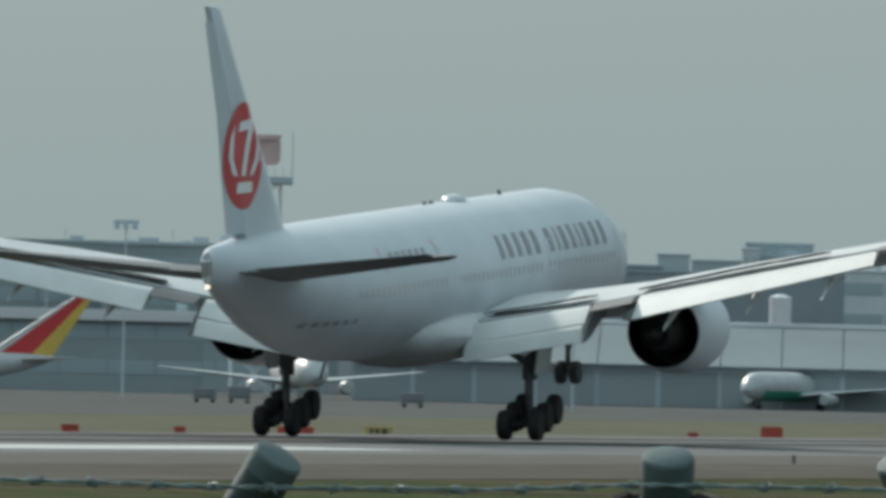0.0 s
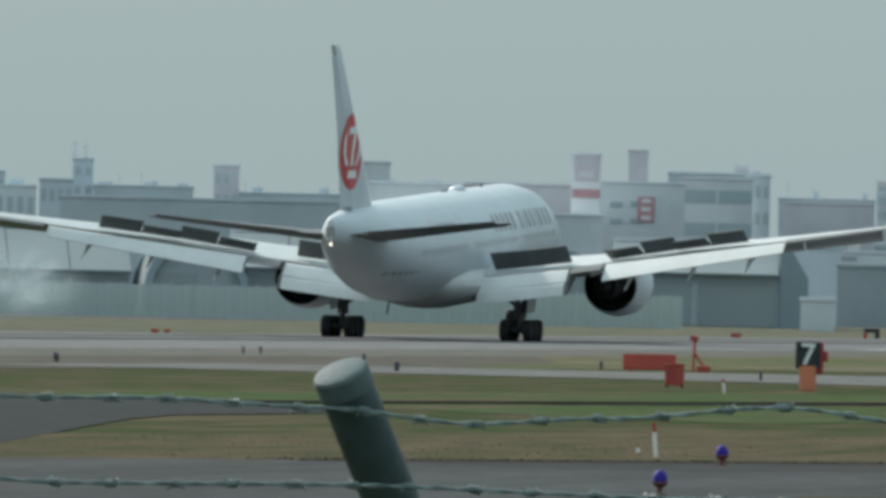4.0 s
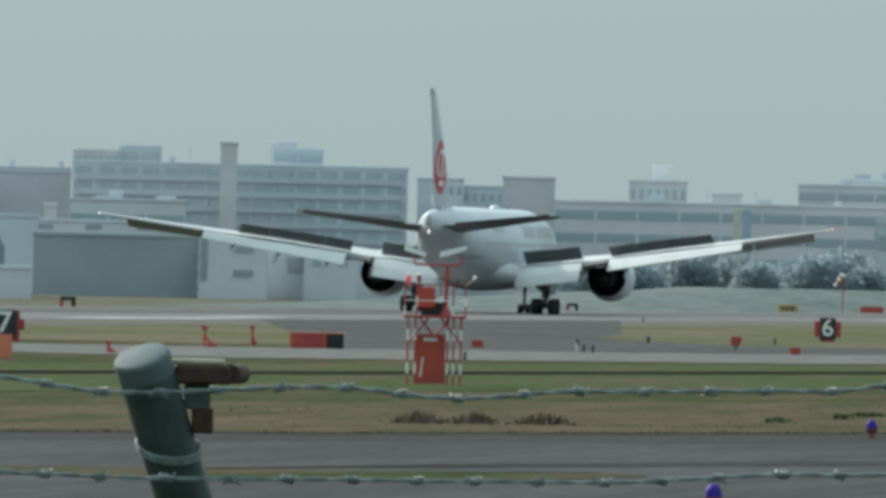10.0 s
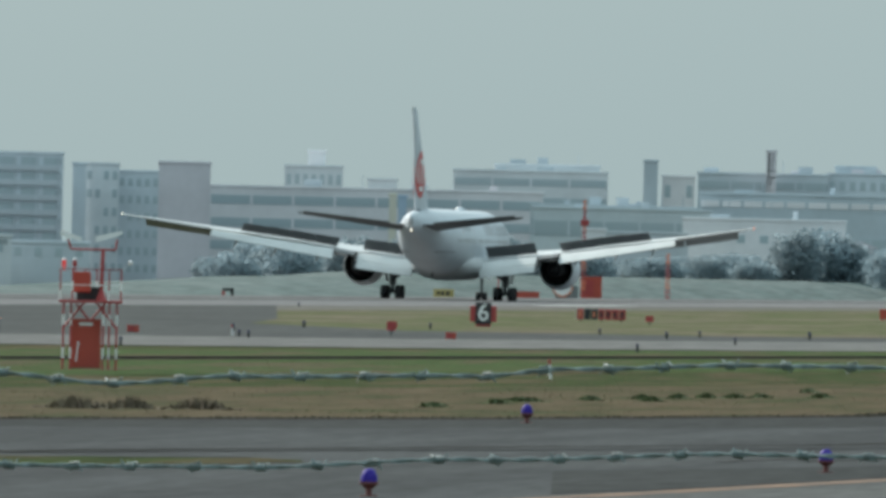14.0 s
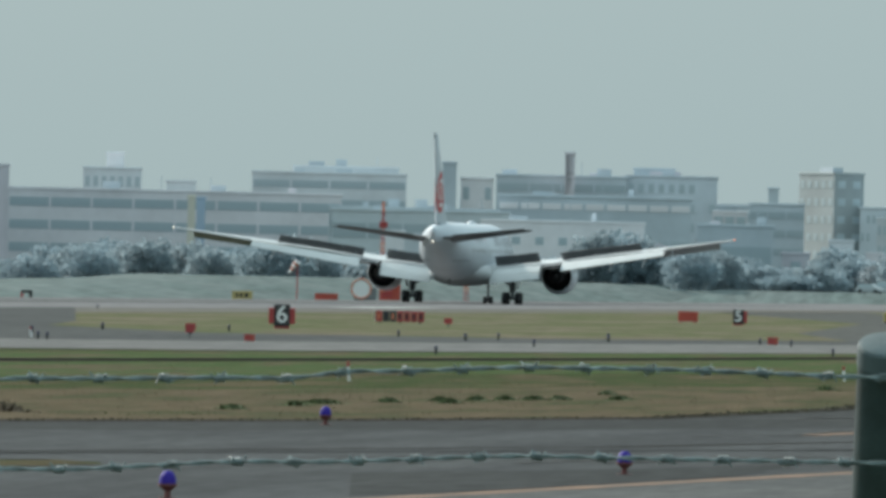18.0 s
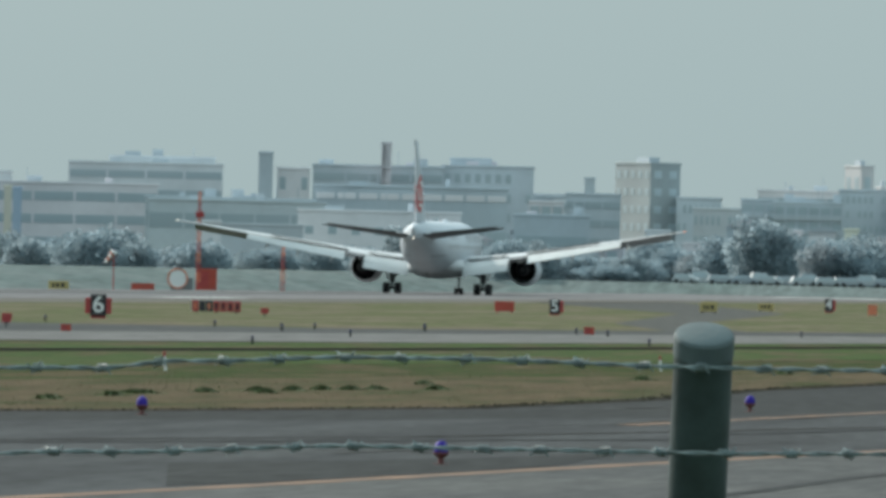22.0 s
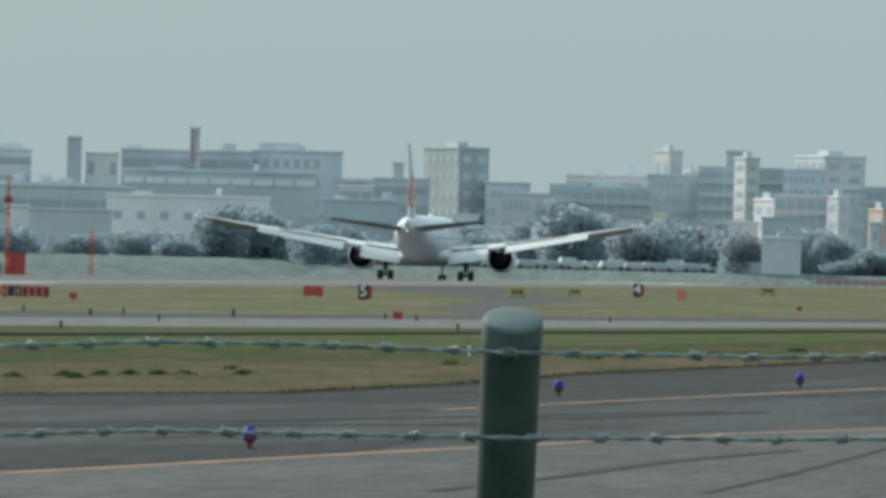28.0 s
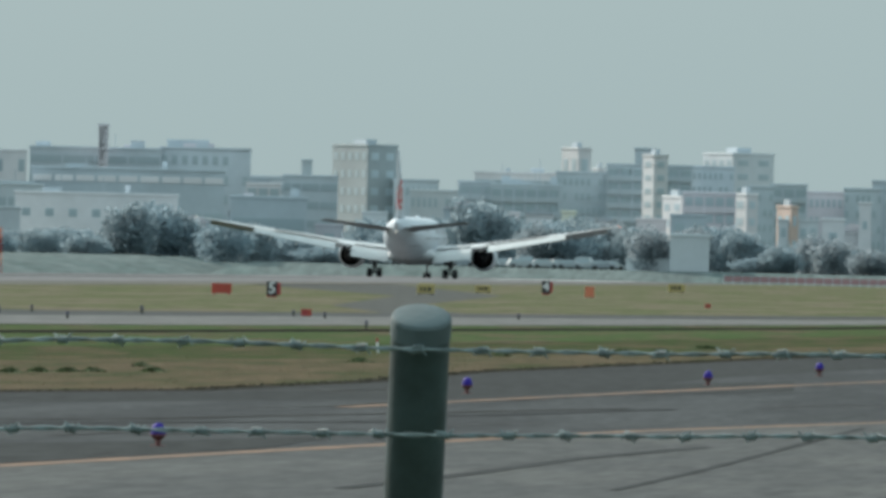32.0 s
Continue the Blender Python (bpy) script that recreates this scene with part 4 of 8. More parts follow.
tube(bm, base + right * 0.034 + Vector((0, -0.03, 0.002)), base + right * 0.034 + Vector((0, 0.05, 0.002)), 0.013, 12)
part("bracket_pipe", bm, BRACKET_RUST, bracket, smooth=True)

UPPER = [(-18.511, 2.955), (-17.444, 2.946), (-16.802, 2.944), (-15.952, 2.947), (-15.158, 2.959), (-14.346, 2.960), (-13.666, 2.952), (-13.033, 2.949), (-12.561, 2.951), (-11.919, 2.943), (-11.381, 2.927),
         (-10.861, 2.938), (-10.200, 2.957), (-9.690, 2.940), (-8.878, 2.953), (-8.424, 2.942), (-7.933, 2.955), (-7.036, 2.962), (-6.706, 2.974), (-5.997, 2.984), (-5.619, 2.985), (-4.751, 2.981), (-3.910, 2.982), (-3.306, 2.986), (-1.511, 2.985)]
LOWER = [(-18.511, 2.90), (-16.122, 2.893), (-15.158, 2.876), (-14.356, 2.861), (-13.543, 2.850), (-12.901, 2.840), (-11.843, 2.845), (-10.531, 2.837), (-9.539, 2.831), (-8.689, 2.835), (-7.952, 2.838), (-7.046, 2.855), (-5.988, 2.870), (-4.751, 2.871), (-3.901, 2.876), (-3.306, 2.881), (-1.511, 2.88)]


def barbed_wire(knots, label, seed, pitch):
    """Two strands twisted together with a four-pointed barb at every pitch."""
    rng = random.Random(seed)
    pts, s = [], 0.0

    def at(bearing):
        for (b0, z0), (b1, z1) in zip(knots, knots[1:]):
            if b0 <= bearing <= b1:
                k = (bearing - b0) / (b1 - b0)
                k = k * k * (3 - 2 * k)
                return polar(bearing, FENCE_R - 0.035, z0 + (z1 - z0) * k)
    first, last = knots[0][0], knots[-1][0]
    step = math.degrees(0.012 / FENCE_R)
    count = int((last - first) / step)
    line = [at(first + i * step) for i in range(count)]
    wire = empty("barbed_wire", Matrix.Translation(line[0]), label, "barbed wire", "fence wires")
    o = line[0]
    for phase in (0.0, math.pi):
        bm = bmesh.new()
        rings = []
        for i, p in enumerate(line):
            a = i * 0.95 + phase
            c = p - o + Vector((0, 0.0016 * math.cos(a), 0.0016 * math.sin(a)))
            rings.append([(c.x, c.y + 0.0017 * math.cos(2 * math.pi * k / 5), c.z + 0.0017 * math.sin(2 * math.pi * k / 5)) for k in range(5)])
        loft(bm, rings)
        part("strand", bm, WIRE, wire, smooth=True)
    # barbs: one short wire wound round the strands with two sharp ends, and its twin
    def wound(shift, flip):
        turns = [(shift - 0.004 + 0.0008 * k, 0.0046 * math.cos(k * 0.9 + flip), 0.0046 * math.sin(k * 0.9 + flip)) for k in range(12)]
        a0, a1 = flip, 11 * 0.9 + flip
        return [(shift - 0.009, 0.0085 * math.cos(a0 - 0.9), 0.0085 * math.sin(a0 - 0.9))] + turns + [(shift + 0.009, 0.0085 * math.cos(a1 + 0.9), 0.0085 * math.sin(a1 + 0.9))]

    bm = bmesh.new()
    sweep(bm, wound(-0.003, 0.6), 0.0017, 5, 0.5)
    sweep(bm, wound(0.003, 2.3), 0.0017, 5, 0.5)
    ob = part("barb", bm, WIRE, wire)
    me, n = ob.data, 0
    d = 0.03
    total = (count - 2) * 0.012
    while d < total:
        p = line[int(d / 0.012)] - o
        m = Matrix.Translation(p) @ Matrix.Rotation(rng.uniform(0, 6), 4, "X")
        if n == 0:
            ob.matrix_basis = m
        else:
            same("barb", me, wire, m)
        n += 1
        d += pitch * rng.uniform(0.93, 1.07)


barbed_wire(UPPER, "sagging galvanised barbed wire strung between fence posts", 3, 0.078)
barbed_wire(LOWER, "lower galvanised barbed wire strung between fence posts", 5, 0.078)


# ---- signs, lamps and cabinets on the airfield ----
LOW = -0.7                                   # the ground lies lower beyond the runway


def ground_height(x):
    """Height of the open ground across the airfield."""
    return min(0.0, max(LOW, LOW * (-201 - x) / 28))


def facing(x, y, z=0.0):
    """A pose on the ground whose local -y looks towards the stand."""
    return Matrix.Translation((x, y, z + ground_height(x))) @ Matrix.Rotation(-math.atan2(x, y), 4, "Z")


def digit_mesh(text, height):
    cu = bpy.data.curves.new("digit", "FONT")
    cu.body, cu.size, cu.extrude, cu.offset, cu.align_x, cu.align_y = text, height, 0.01, 0.012, "CENTER", "CENTER"
    ob = bpy.data.objects.new("digit", cu)
    scene.collection.objects.link(ob)
    me = bpy.data.meshes.new_from_object(ob.evaluated_get(bpy.context.evaluated_depsgraph_get()))
    bpy.data.objects.remove(ob)
    me.name = "digit"
    me.materials.clear()
    me.materials.append(LETTER_WHITE)
    return me


def distance_sign(x, y, w, h, text):
    """A runway distance marker: dark face in a red housing on a plinth."""
    sign = empty("distance_sign", facing(x, y), "black runway distance sign in a red housing" + (" showing a white %s" % {"7": "seven", "6": "six", "5": "five", "4": "four"}[text] if text else " with a pale figure"), "sign", "runway distance signs")
    tall = h > 1.5
    z0 = h * 0.45 if tall else h * 0.12
    fw = w * 0.85 if tall else w * 0.62
    if not tall:
        bm = bmesh.new()
        if text == "6":
            box(bm, -w * 0.52, -w * 0.28, 0.04, 0.4, h * 0.2, h * 0.86, 0.04)
            part("side_housing", bm, SIGNAL_RED, sign, "red sheet metal housing")
            bm = bmesh.new()
            box(bm, w * 0.28, w * 0.52, 0.04, 0.4, h * 0.2, h * 0.86, 0.04)
        else:
            box(bm, w * 0.16, w * 0.52, 0.04, 0.4, h * 0.15, h * 0.92, 0.04)
        part("housing", bm, SIGNAL_RED, sign, "red sheet metal housing")
    else:
        bm = bmesh.new()
        box(bm, w * 0.18, w * 0.52, 0.05, 0.5, h * 0.35, h, 0.03)
        box(bm, w * 0.5, w * 0.68, 0.15, 0.45, h * 0.6, h * 0.82, 0.03)
        part("housing", bm, SIGNAL_RED, sign, "red sheet metal housing")
    bm = bmesh.new()
    box(bm, -fw / 2, fw / 2, 0.0, 0.07, z0, h, 0.02)
    face = part("face", bm, BLACK, sign, "black sign face")
    if text:
        ob = same("digit", digit_mesh(text, (h - z0) * 1.12), face, Matrix.Translation((0, -0.012, (z0 + h) / 2)) @ Matrix.Rotation(math.pi / 2, 4, "X"))
        ob["label"] = "white figure " + {"7": "seven", "6": "six", "5": "five", "4": "four"}[text]
    else:
        bm = bmesh.new()
        box(bm, -fw * 0.3, -fw * 0.05, -0.01, -0.002, z0 + 0.15, h - 0.3)
        box(bm, -fw * 0.05, fw * 0.25, -0.01, -0.002, z0 + 0.35, z0 + 0.55)
        part("figure_bars", bm, LETTER_WHITE, face, "plain pale bars")
    bm = bmesh.new()
    if tall:
        box(bm, -w * 0.28, w * 0.28, -0.12, 0.35, 0, h * 0.5, 0.02)
        part("plinth", bm, ORANGE_PALE, sign, "pale orange plinth")
    else:
        box(bm, -w * 0.3, w * 0.3, 0.1, 0.4, 0, h * 0.2, 0.02)
        part("plinth", bm, SIGNAL_RED, sign)
    return sign


def red_board(x, y, w, h):
    """A long red obstruction board: panel with folded edges on short legs."""
    ob = empty("red_board", facing(x, y), "long red painted marker board on short legs", "marker board", "red marker boards")
    bm = bmesh.new()
    box(bm, -w / 2, w / 2, 0, 0.08, h * 0.16, h, 0.02)
    part("panel", bm, ORANGE, ob)
    for s in (-0.35, 0.35):
        bm = bmesh.new()
        box(bm, w * s - 0.05, w * s + 0.05, 0.0, 0.3, 0, h * 0.3, 0.01)
        part("leg", bm, SIGNAL_RED, ob)


def red_cabinet(x, y, w, h, dark_end=False, mat=None):
    """A small equipment cabinet with a lid, door and feet."""
    ob = empty("equipment_cabinet", facing(x, y), "small pale orange equipment cabinet in the grass" if mat else ("long orange cabinet with dark louvred end" if dark_end else "small red equipment cabinet in the grass"), "cabinet", "airfield cabinets")
    mat = mat or ORANGE
    bm = bmesh.new()
    box(bm, -w / 2, w / 2 - (w * 0.32 if dark_end else 0), 0, w * 0.5 if w < 1 else 0.6, h * 0.08, h * 0.94, 0.02)
    body = part("body", bm, mat, ob)
    bm = bmesh.new()
    box(bm, -w / 2 - 0.03, w / 2 + 0.03, -0.03, (w * 0.5 if w < 1 else 0.6) + 0.03, h * 0.94, h, 0.015)
    part("lid", bm, mat if not dark_end else ORANGE_PALE, ob)
    bm = bmesh.new()
    box(bm, -w * 0.38, w * 0.1, -0.015, 0.0, h * 0.2, h * 0.85, 0.005)
    part("door", bm, SIGNAL_RED if mat is ORANGE else mat, body)
    if dark_end:
        bm = bmesh.new()
        box(bm, w * 0.18, w / 2, 0.0, 0.6, h * 0.08, h * 0.94, 0.02)
        part("grille", bm, DARK, ob, "dark louvred end")
    for s in (-0.4, 0.4):
        bm = bmesh.new()
        box(bm, w * s - 0.04, w * s + 0.04, 0.05, 0.3, 0, h * 0.1)
        part("foot", bm, DARK, ob)


def guide_sign(x, y, w, h):
    ob = empty("guide_sign", facing(x, y), "long dark red airfield guide sign with pale edge", "sign")
    n = 7
    for i in range(n):
        bm = bmesh.new()
        box(bm, -w / 2 + i * w / n + 0.02, -w / 2 + (i + 1) * w / n - 0.02, 0, 0.18, h * 0.15, h, 0.015)
        cell = part("sign_cell", bm, BLACK if i in (1, 2) else SIGNAL_RED, ob)
        if i not in (1,):
            bm = bmesh.new()
            box(bm, -w / 2 + (i + 0.3) * w / n, -w / 2 + (i + 0.62) * w / n, -0.008, -0.001, h * 0.35, h * 0.8)
            part("letter_bar", bm, BLACK if i > 2 else ORANGE_PALE, cell)
    bm = bmesh.new()
    box(bm, -w / 2 - 0.1, -w / 2, -0.02, 0.2, h * 0.1, h, 0.01)
    part("end_plate", bm, OLD_WOOD, ob, "pale end plate")
    for s in (-0.4, 0, 0.4):
        bm = bmesh.new()
        box(bm, w * s - 0.04, w * s + 0.04, 0.05, 0.12, 0, h * 0.2)
        part("leg", bm, DARK, ob)


def yellow_board(x, y, w, h):
    ob = empty("yellow_sign", facing(x, y), "yellow airfield direction sign on low legs", "sign", "yellow signs")
    bm = bmesh.new()
    box(bm, -w / 2, w / 2, 0, 0.2, h * 0.18, h, 0.03)
    board = part("board", bm, YELLOW, ob)
    for a, b in ((-0.32, -0.2), (-0.12, 0.02), (0.12, 0.3)):
        bm = bmesh.new()
        box(bm, w * a, w * b, -0.008, -0.001, h * 0.4, h * 0.78)
        part("letter_bar", bm, BLACK, board)
    for s in (-0.36, 0.36):
        bm = bmesh.new()
        box(bm, w * s - 0.05, w * s + 0.05, 0.05, 0.15, 0, h * 0.2)
        part("leg", bm, DARK, ob)


def dark_cabinet(x, y, w, h):
    ob = empty("dark_cabinet", facing(x, y), "dark metal frame cabinet with red side", "cabinet")
    bm = bmesh.new()
    box(bm, -w / 2, w / 2, 0, 0.4, h * 0.7, h, 0.02)
    box(bm, w * 0.2, w / 2, 0, 0.4, 0, h * 0.72, 0.02)
    part("frame", bm, DARK, ob)
    bm = bmesh.new()
    box(bm, -w * 0.55, -w * 0.3, 0, 0.35, 0, h * 0.7, 0.02)
    part("side", bm, SIGNAL_RED, ob)


def approach_lamp(x, y, w, h):
    """An orange lamp stand: low base, bent stem and lamp head."""
    ob = empty("lamp_stand", facing(x, y), "orange airfield lamp on a bent stem", "lamp", "orange lamp stands")
    bm = bmesh.new()
    box(bm, -w * 0.1, w * 0.5, -0.1, 0.25, 0, min(0.25, h * 0.22), 0.02)
    part("base", bm, ORANGE, ob)
    bm = bmesh.new()
    tube(bm, (-w * 0.28, 0.05, 0), (-w * 0.22, 0.05, h * 0.85), 0.055, 8)
    tube(bm, (-w * 0.25, 0.05, h * 0.55), (w * 0.2, 0.05, h * 0.15), 0.05, 8)
    part("stem", bm, ORANGE, ob)
    bm = bmesh.new()
    tube(bm, (-w * 0.32, -0.1, h * 0.92), (-w * 0.15, 0.2, h * 0.92), max(0.08, h * 0.08), 12)
    part("head", bm, SIGNAL_RED, ob)


def stake_sign(x, y, w, h):
    ob = empty("stake_sign", facing(x, y), "small red plate on a dark stake", "sign", "stake signs")
    bm = bmesh.new()
    box(bm, -w / 2, w / 2, 0, 0.03, h * 0.4, h, 0.01)
    part("plate", bm, SIGNAL_RED, ob)
    bm = bmesh.new()
    tube(bm, (0, 0.04, 0), (0, 0.04, h * 0.6), 0.03, 6)
    part("post", bm, DARK, ob)


LAMP = []


def taxi_lamp(x, y):
    if LAMP:
        return copy_thing(LAMP[0], Matrix.Translation((x, y, 0.02)))
    ob = empty("taxiway_lamp", Matrix.Translation((x, y, 0.02)), "blue glass taxiway edge lamp on a brown base", "lamp", "blue taxiway lamps")
    LAMP.append(ob)
    bm = bmesh.new()
    tube(bm, (0, 0, 0), (0, 0, 0.13), 0.045, 12)
    tube(bm, (0, 0, 0), (0, 0, 0.02), 0.12, 16)
    part("stem", bm, LAMP_BASE, ob, smooth=True)
    bm = bmesh.new()
    tube(bm, (0, 0, 0.11), (0, 0, 0.17), 0.06, 16, 0.125)
    tube(bm, (0, 0, 0.17), (0, 0, 0.2), 0.13, 16)
    part("collar", bm, LAMP_BASE, ob, smooth=True)
    bm = bmesh.new()
    prof = ((0.2, 0.115), (0.27, 0.112), (0.33, 0.09), (0.365, 0.055), (0.375, 0.02))
    loft(bm, [[(r * math.cos(2 * math.pi * i / 16), r * math.sin(2 * math.pi * i / 16), z) for i in range(16)] for z, r in prof])
    part("lens", bm, BLUE_GLASS, ob, "deep blue glass dome", smooth=True)
    return ob


EDGE = []
EDGE_LENS = paint("dark_blue_lens", (0.03, 0.03, 0.07), 0.3, var=0.1)


def edge_lamp(x, y):
    if EDGE:
        return copy_thing(EDGE[0], Matrix.Translation((x, y, 0.02)))
    ob = empty("edge_lamp", Matrix.Translation((x, y, 0.02)), "small dark elevated edge lamp", "lamp", "edge lamps")
    EDGE.append(ob)
    bm = bmesh.new()
    tube(bm, (0, 0, 0), (0, 0, 0.22), 0.05, 8)
    part("stem", bm, DARK, ob)
    bm = bmesh.new()
    tube(bm, (0, 0, 0.2), (0, 0, 0.33), 0.075, 10, 0.05)
    part("head", bm, EDGE_LENS, ob)
    return ob


def stake(x, y, h):
    ob = empty("marker_stake", facing(x, y), "white marker stake with a red tip", "stake", "marker stakes")
    bm = bmesh.new()
    tube(bm, (h * 0.06, 0, 0), (0, 0, h * 0.72), 0.035, 8)
    part("stick", bm, LETTER_WHITE, ob)
    bm = bmesh.new()
    tube(bm, (0, 0, h * 0.72), (-h * 0.025, 0, h), 0.036, 8)
    part("tip", bm, SIGNAL_RED, ob)


def instrument_tower(x, y, w, h):
    """A red and white instrument platform: eight banded legs, cabinet below, railed deck, sensor arm with two hoods."""
    ob = empty("instrument_tower", facing(x, y), "red and white banded instrument tower with a railed deck", "tower")
    deck, wl = h * 0.48, w * 0.42
    for sx in (-1, -0.72, 0.5, 0.72, 1):
        for sy in (-1, 1):
            bands = 6
            for k in range(bands):
                bm = bmesh.new()
                tube(bm, (sx * wl, sy * wl, deck * k / bands), (sx * wl, sy * wl, deck * (k + 1) / bands), 0.028, 8)
                part("leg_section", bm, SIGNAL_RED if k in (0, 2, 3, 5) else LETTER_WHITE, ob)
    for sy in (-1, 1):
        for s in (-1, 1):
            bm = bmesh.new()
            tube(bm, (s * wl, sy * wl, deck * 0.62), (s * wl * 0.25, sy * wl, deck), 0.03, 8)
            tube(bm, (s * wl * 0.55, sy * wl, deck), (0, sy * wl, deck * 0.72), 0.03, 8)
            part("brace", bm, SIGNAL_RED, ob)
    bm = bmesh.new()
    box(bm, -wl * 0.72, wl * 0.42, -0.35, 0.3, 0.05, deck * 0.76, 0.02)
    cab = part("cabinet", bm, ORANGE, ob, "red steel cabinet")
    bm = bmesh.new()
    box(bm, -wl * 0.4, wl * 0.1, -0.365, -0.352, deck * 0.66, deck * 0.71)
    part("label_plate", bm, LETTER_WHITE, cab, "white plate")
    bm = bmesh.new()
    tube(bm, (-wl * 0.5, -0.37, deck * 0.12), (-wl * 0.42, -0.37, deck * 0.42), 0.025, 6)
    part("pipe", bm, LETTER_WHITE, cab)
    bm = bmesh.new()
    box(bm, -w * 0.5, w * 0.5, -w * 0.5, w * 0.5, deck, deck + 0.08, 0.01)
    part("deck", bm, SIGNAL_RED, ob)
    for i in range(6):
        for sy in (-1, 1):
            px = -w * 0.48 + i * w * 0.96 / 5
            if 1 < i < 4 and sy < 0:
                continue
            for z0, z1, mat in ((0.08, 0.35, SIGNAL_RED if i % 2 else LETTER_WHITE), (0.35, 0.62, LETTER_WHITE if i % 2 else SIGNAL_RED), (0.62, 0.95, SIGNAL_RED)):
                bm = bmesh.new()
                tube(bm, (px, sy * w * 0.48, deck + z0), (px, sy * w * 0.48, deck + z1), 0.022, 6)
                part("rail_post", bm, mat, ob)
    for z, mat in ((0.5, LETTER_WHITE), (0.95, SIGNAL_RED)):
        for sy in (-1, 1):
            bm = bmesh.new()
            tube(bm, (-w * 0.48, sy * w * 0.48, deck + z), (w * 0.48, sy * w * 0.48, deck + z), 0.015, 6)
            part("rail", bm, mat, ob)
    bm = bmesh.new()
    box(bm, -w * 0.3, 0, -0.2, 0.2, deck + 0.3, deck + 0.88, 0.03)
    part("instrument_box", bm, ORANGE, ob)
    bm = bmesh.new()
    box(bm, -w * 0.22, -w * 0.02, -0.1, 0.1, deck + 0.08, deck + 0.3)
    box(bm, -w * 0.05, w * 0.2, 0.0, 0.3, deck + 0.08, deck + 0.45, 0.02)
    part("machinery", bm, DARK, ob)
    px = w * 0.17
    bm = bmesh.new()
    tube(bm, (px, 0, deck + 0.08), (px, 0, deck + 0.38), 0.16, 12, 0.05)
    tube(bm, (px, 0, deck + 0.3), (px + 0.02, 0, h * 0.865), 0.055, 10)
    part("sensor_post", bm, SIGNAL_RED, ob, smooth=True)
    bm = bmesh.new()
    tube(bm, (-w * 0.32, 0, h * 0.865), (w * 0.38, 0, h * 0.865), 0.03, 8)
    tube(bm, (-w * 0.32, 0, h * 0.865), (-w * 0.38, 0, h * 0.94), 0.03, 8)
    tube(bm, (w * 0.38, 0, h * 0.865), (w * 0.4, 0, h * 0.94), 0.03, 8)
    part("sensor_arm", bm, SIGNAL_RED, ob)
    for x0, z0, x1, z1 in ((-w * 0.5, h * 0.985, -w * 0.16, h * 0.935), (w * 0.06, h * 0.94, w * 0.48, h * 0.99)):
        bm = bmesh.new()
        loft(bm, [[(x0, -0.1, z0 - 0.09), (x0, 0.1, z0 - 0.09), (x0, 0.08, z0 + 0.08), (x0, -0.08, z0 + 0.08)], [(x1, -0.06, z1 - 0.06), (x1, 0.06, z1 - 0.06), (x1, 0.05, z1 + 0.06), (x1, -0.05, z1 + 0.06)]])
        part("hood", bm, LETTER_WHITE, ob, "white sensor hood")
    for dx in (-0.43, -0.26):
        bm = bmesh.new()
        tube(bm, (w * dx, -0.3, deck + 0.9), (w * dx, -0.3, deck + 1.05), 0.03, 8)
        tube(bm, (w * dx, -0.3, deck + 1.03), (w * dx, -0.3, deck + 1.2), 0.07, 12, 0.06)
        lamp = part("obstruction_lamp", bm, BEACON if dx < -0.3 else SIGNAL_RED, ob, "red obstruction lamp")
        bm = bmesh.new()
        tube(bm, (w * dx, -0.3, deck + 1.2), (w * dx, -0.3, deck + 1.28), 0.06, 12, 0.02)
        part("lamp_cap", bm, LETTER_WHITE, lamp)
    bm = bmesh.new()
    bmesh.ops.create_icosphere(bm, subdivisions=2, radius=0.07, matrix=Matrix.Translation((w * 0.62, 0, deck + 1.15)))
    tube(bm, (w * 0.48, 0, deck + 0.95), (w * 0.62, 0, deck + 1.12), 0.015, 6)
    part("sensor_ball", bm, LETTER_WHITE, ob)


def windsock(x, y, w, h):
    ob = empty("windsock", facing(x, y), "drooping orange and white windsock on a red pole", "windsock")
    bm = bmesh.new()
    tube(bm, (0, 0, 0), (0, 0, h), 0.08, 8)
    part("pole", bm, SIGNAL_RED, ob)
    p = Vector((0.05, 0, h - 0.1))
    for k in range(5):
        q = p + Vector((-0.16 - 0.03 * k, 0.05, -0.2 - 0.05 * k))
        bm = bmesh.new()
        tube(bm, p, q, 0.42 - k * 0.05, 12, 0.38 - k * 0.05)
        part("sock_ring", bm, ORANGE_PALE if k % 2 else LETTER_WHITE, ob)
        p = q


def mast(x, y, w, h):
    """A red and white lattice mast in banded sections."""
    ob = empty("lattice_mast", facing(x, y), "slim red and white lattice mast", "mast", "lattice masts")
    n = max(4, int(h / 1.3))
    for k in range(n):
        z0, z1, r = h * k / n, h * (k + 1) / n, 0.34 * (1 - 0.5 * k / n)
        c = [(r * math.cos(a), r * math.sin(a)) for a in (0.5, 2.6, 4.7)]
        for i in range(3):
            (ax, ay), (bx, by) = c[i], c[(i + 1) % 3]
            bm = bmesh.new()
            tube(bm, (ax, ay, z0), (ax, ay, z1), 0.05, 5)
            part("mast_leg", bm, SIGNAL_RED if k % 2 == 0 else ORANGE_PALE, ob)
            bm = bmesh.new()
            sweep(bm, ((ax, ay, z0), (bx, by, (z0 + z1) / 2), (ax, ay, z1)), 0.03, 4)
            part("mast_brace", bm, SIGNAL_RED if k % 2 == 0 else ORANGE_PALE, ob)
    if h > 7:
        bm = bmesh.new()
        box(bm, -0.5, 0.6, -0.3, 0.3, h * 0.74, h * 0.8, 0.05)
        part("mast_platform", bm, SIGNAL_RED, ob)


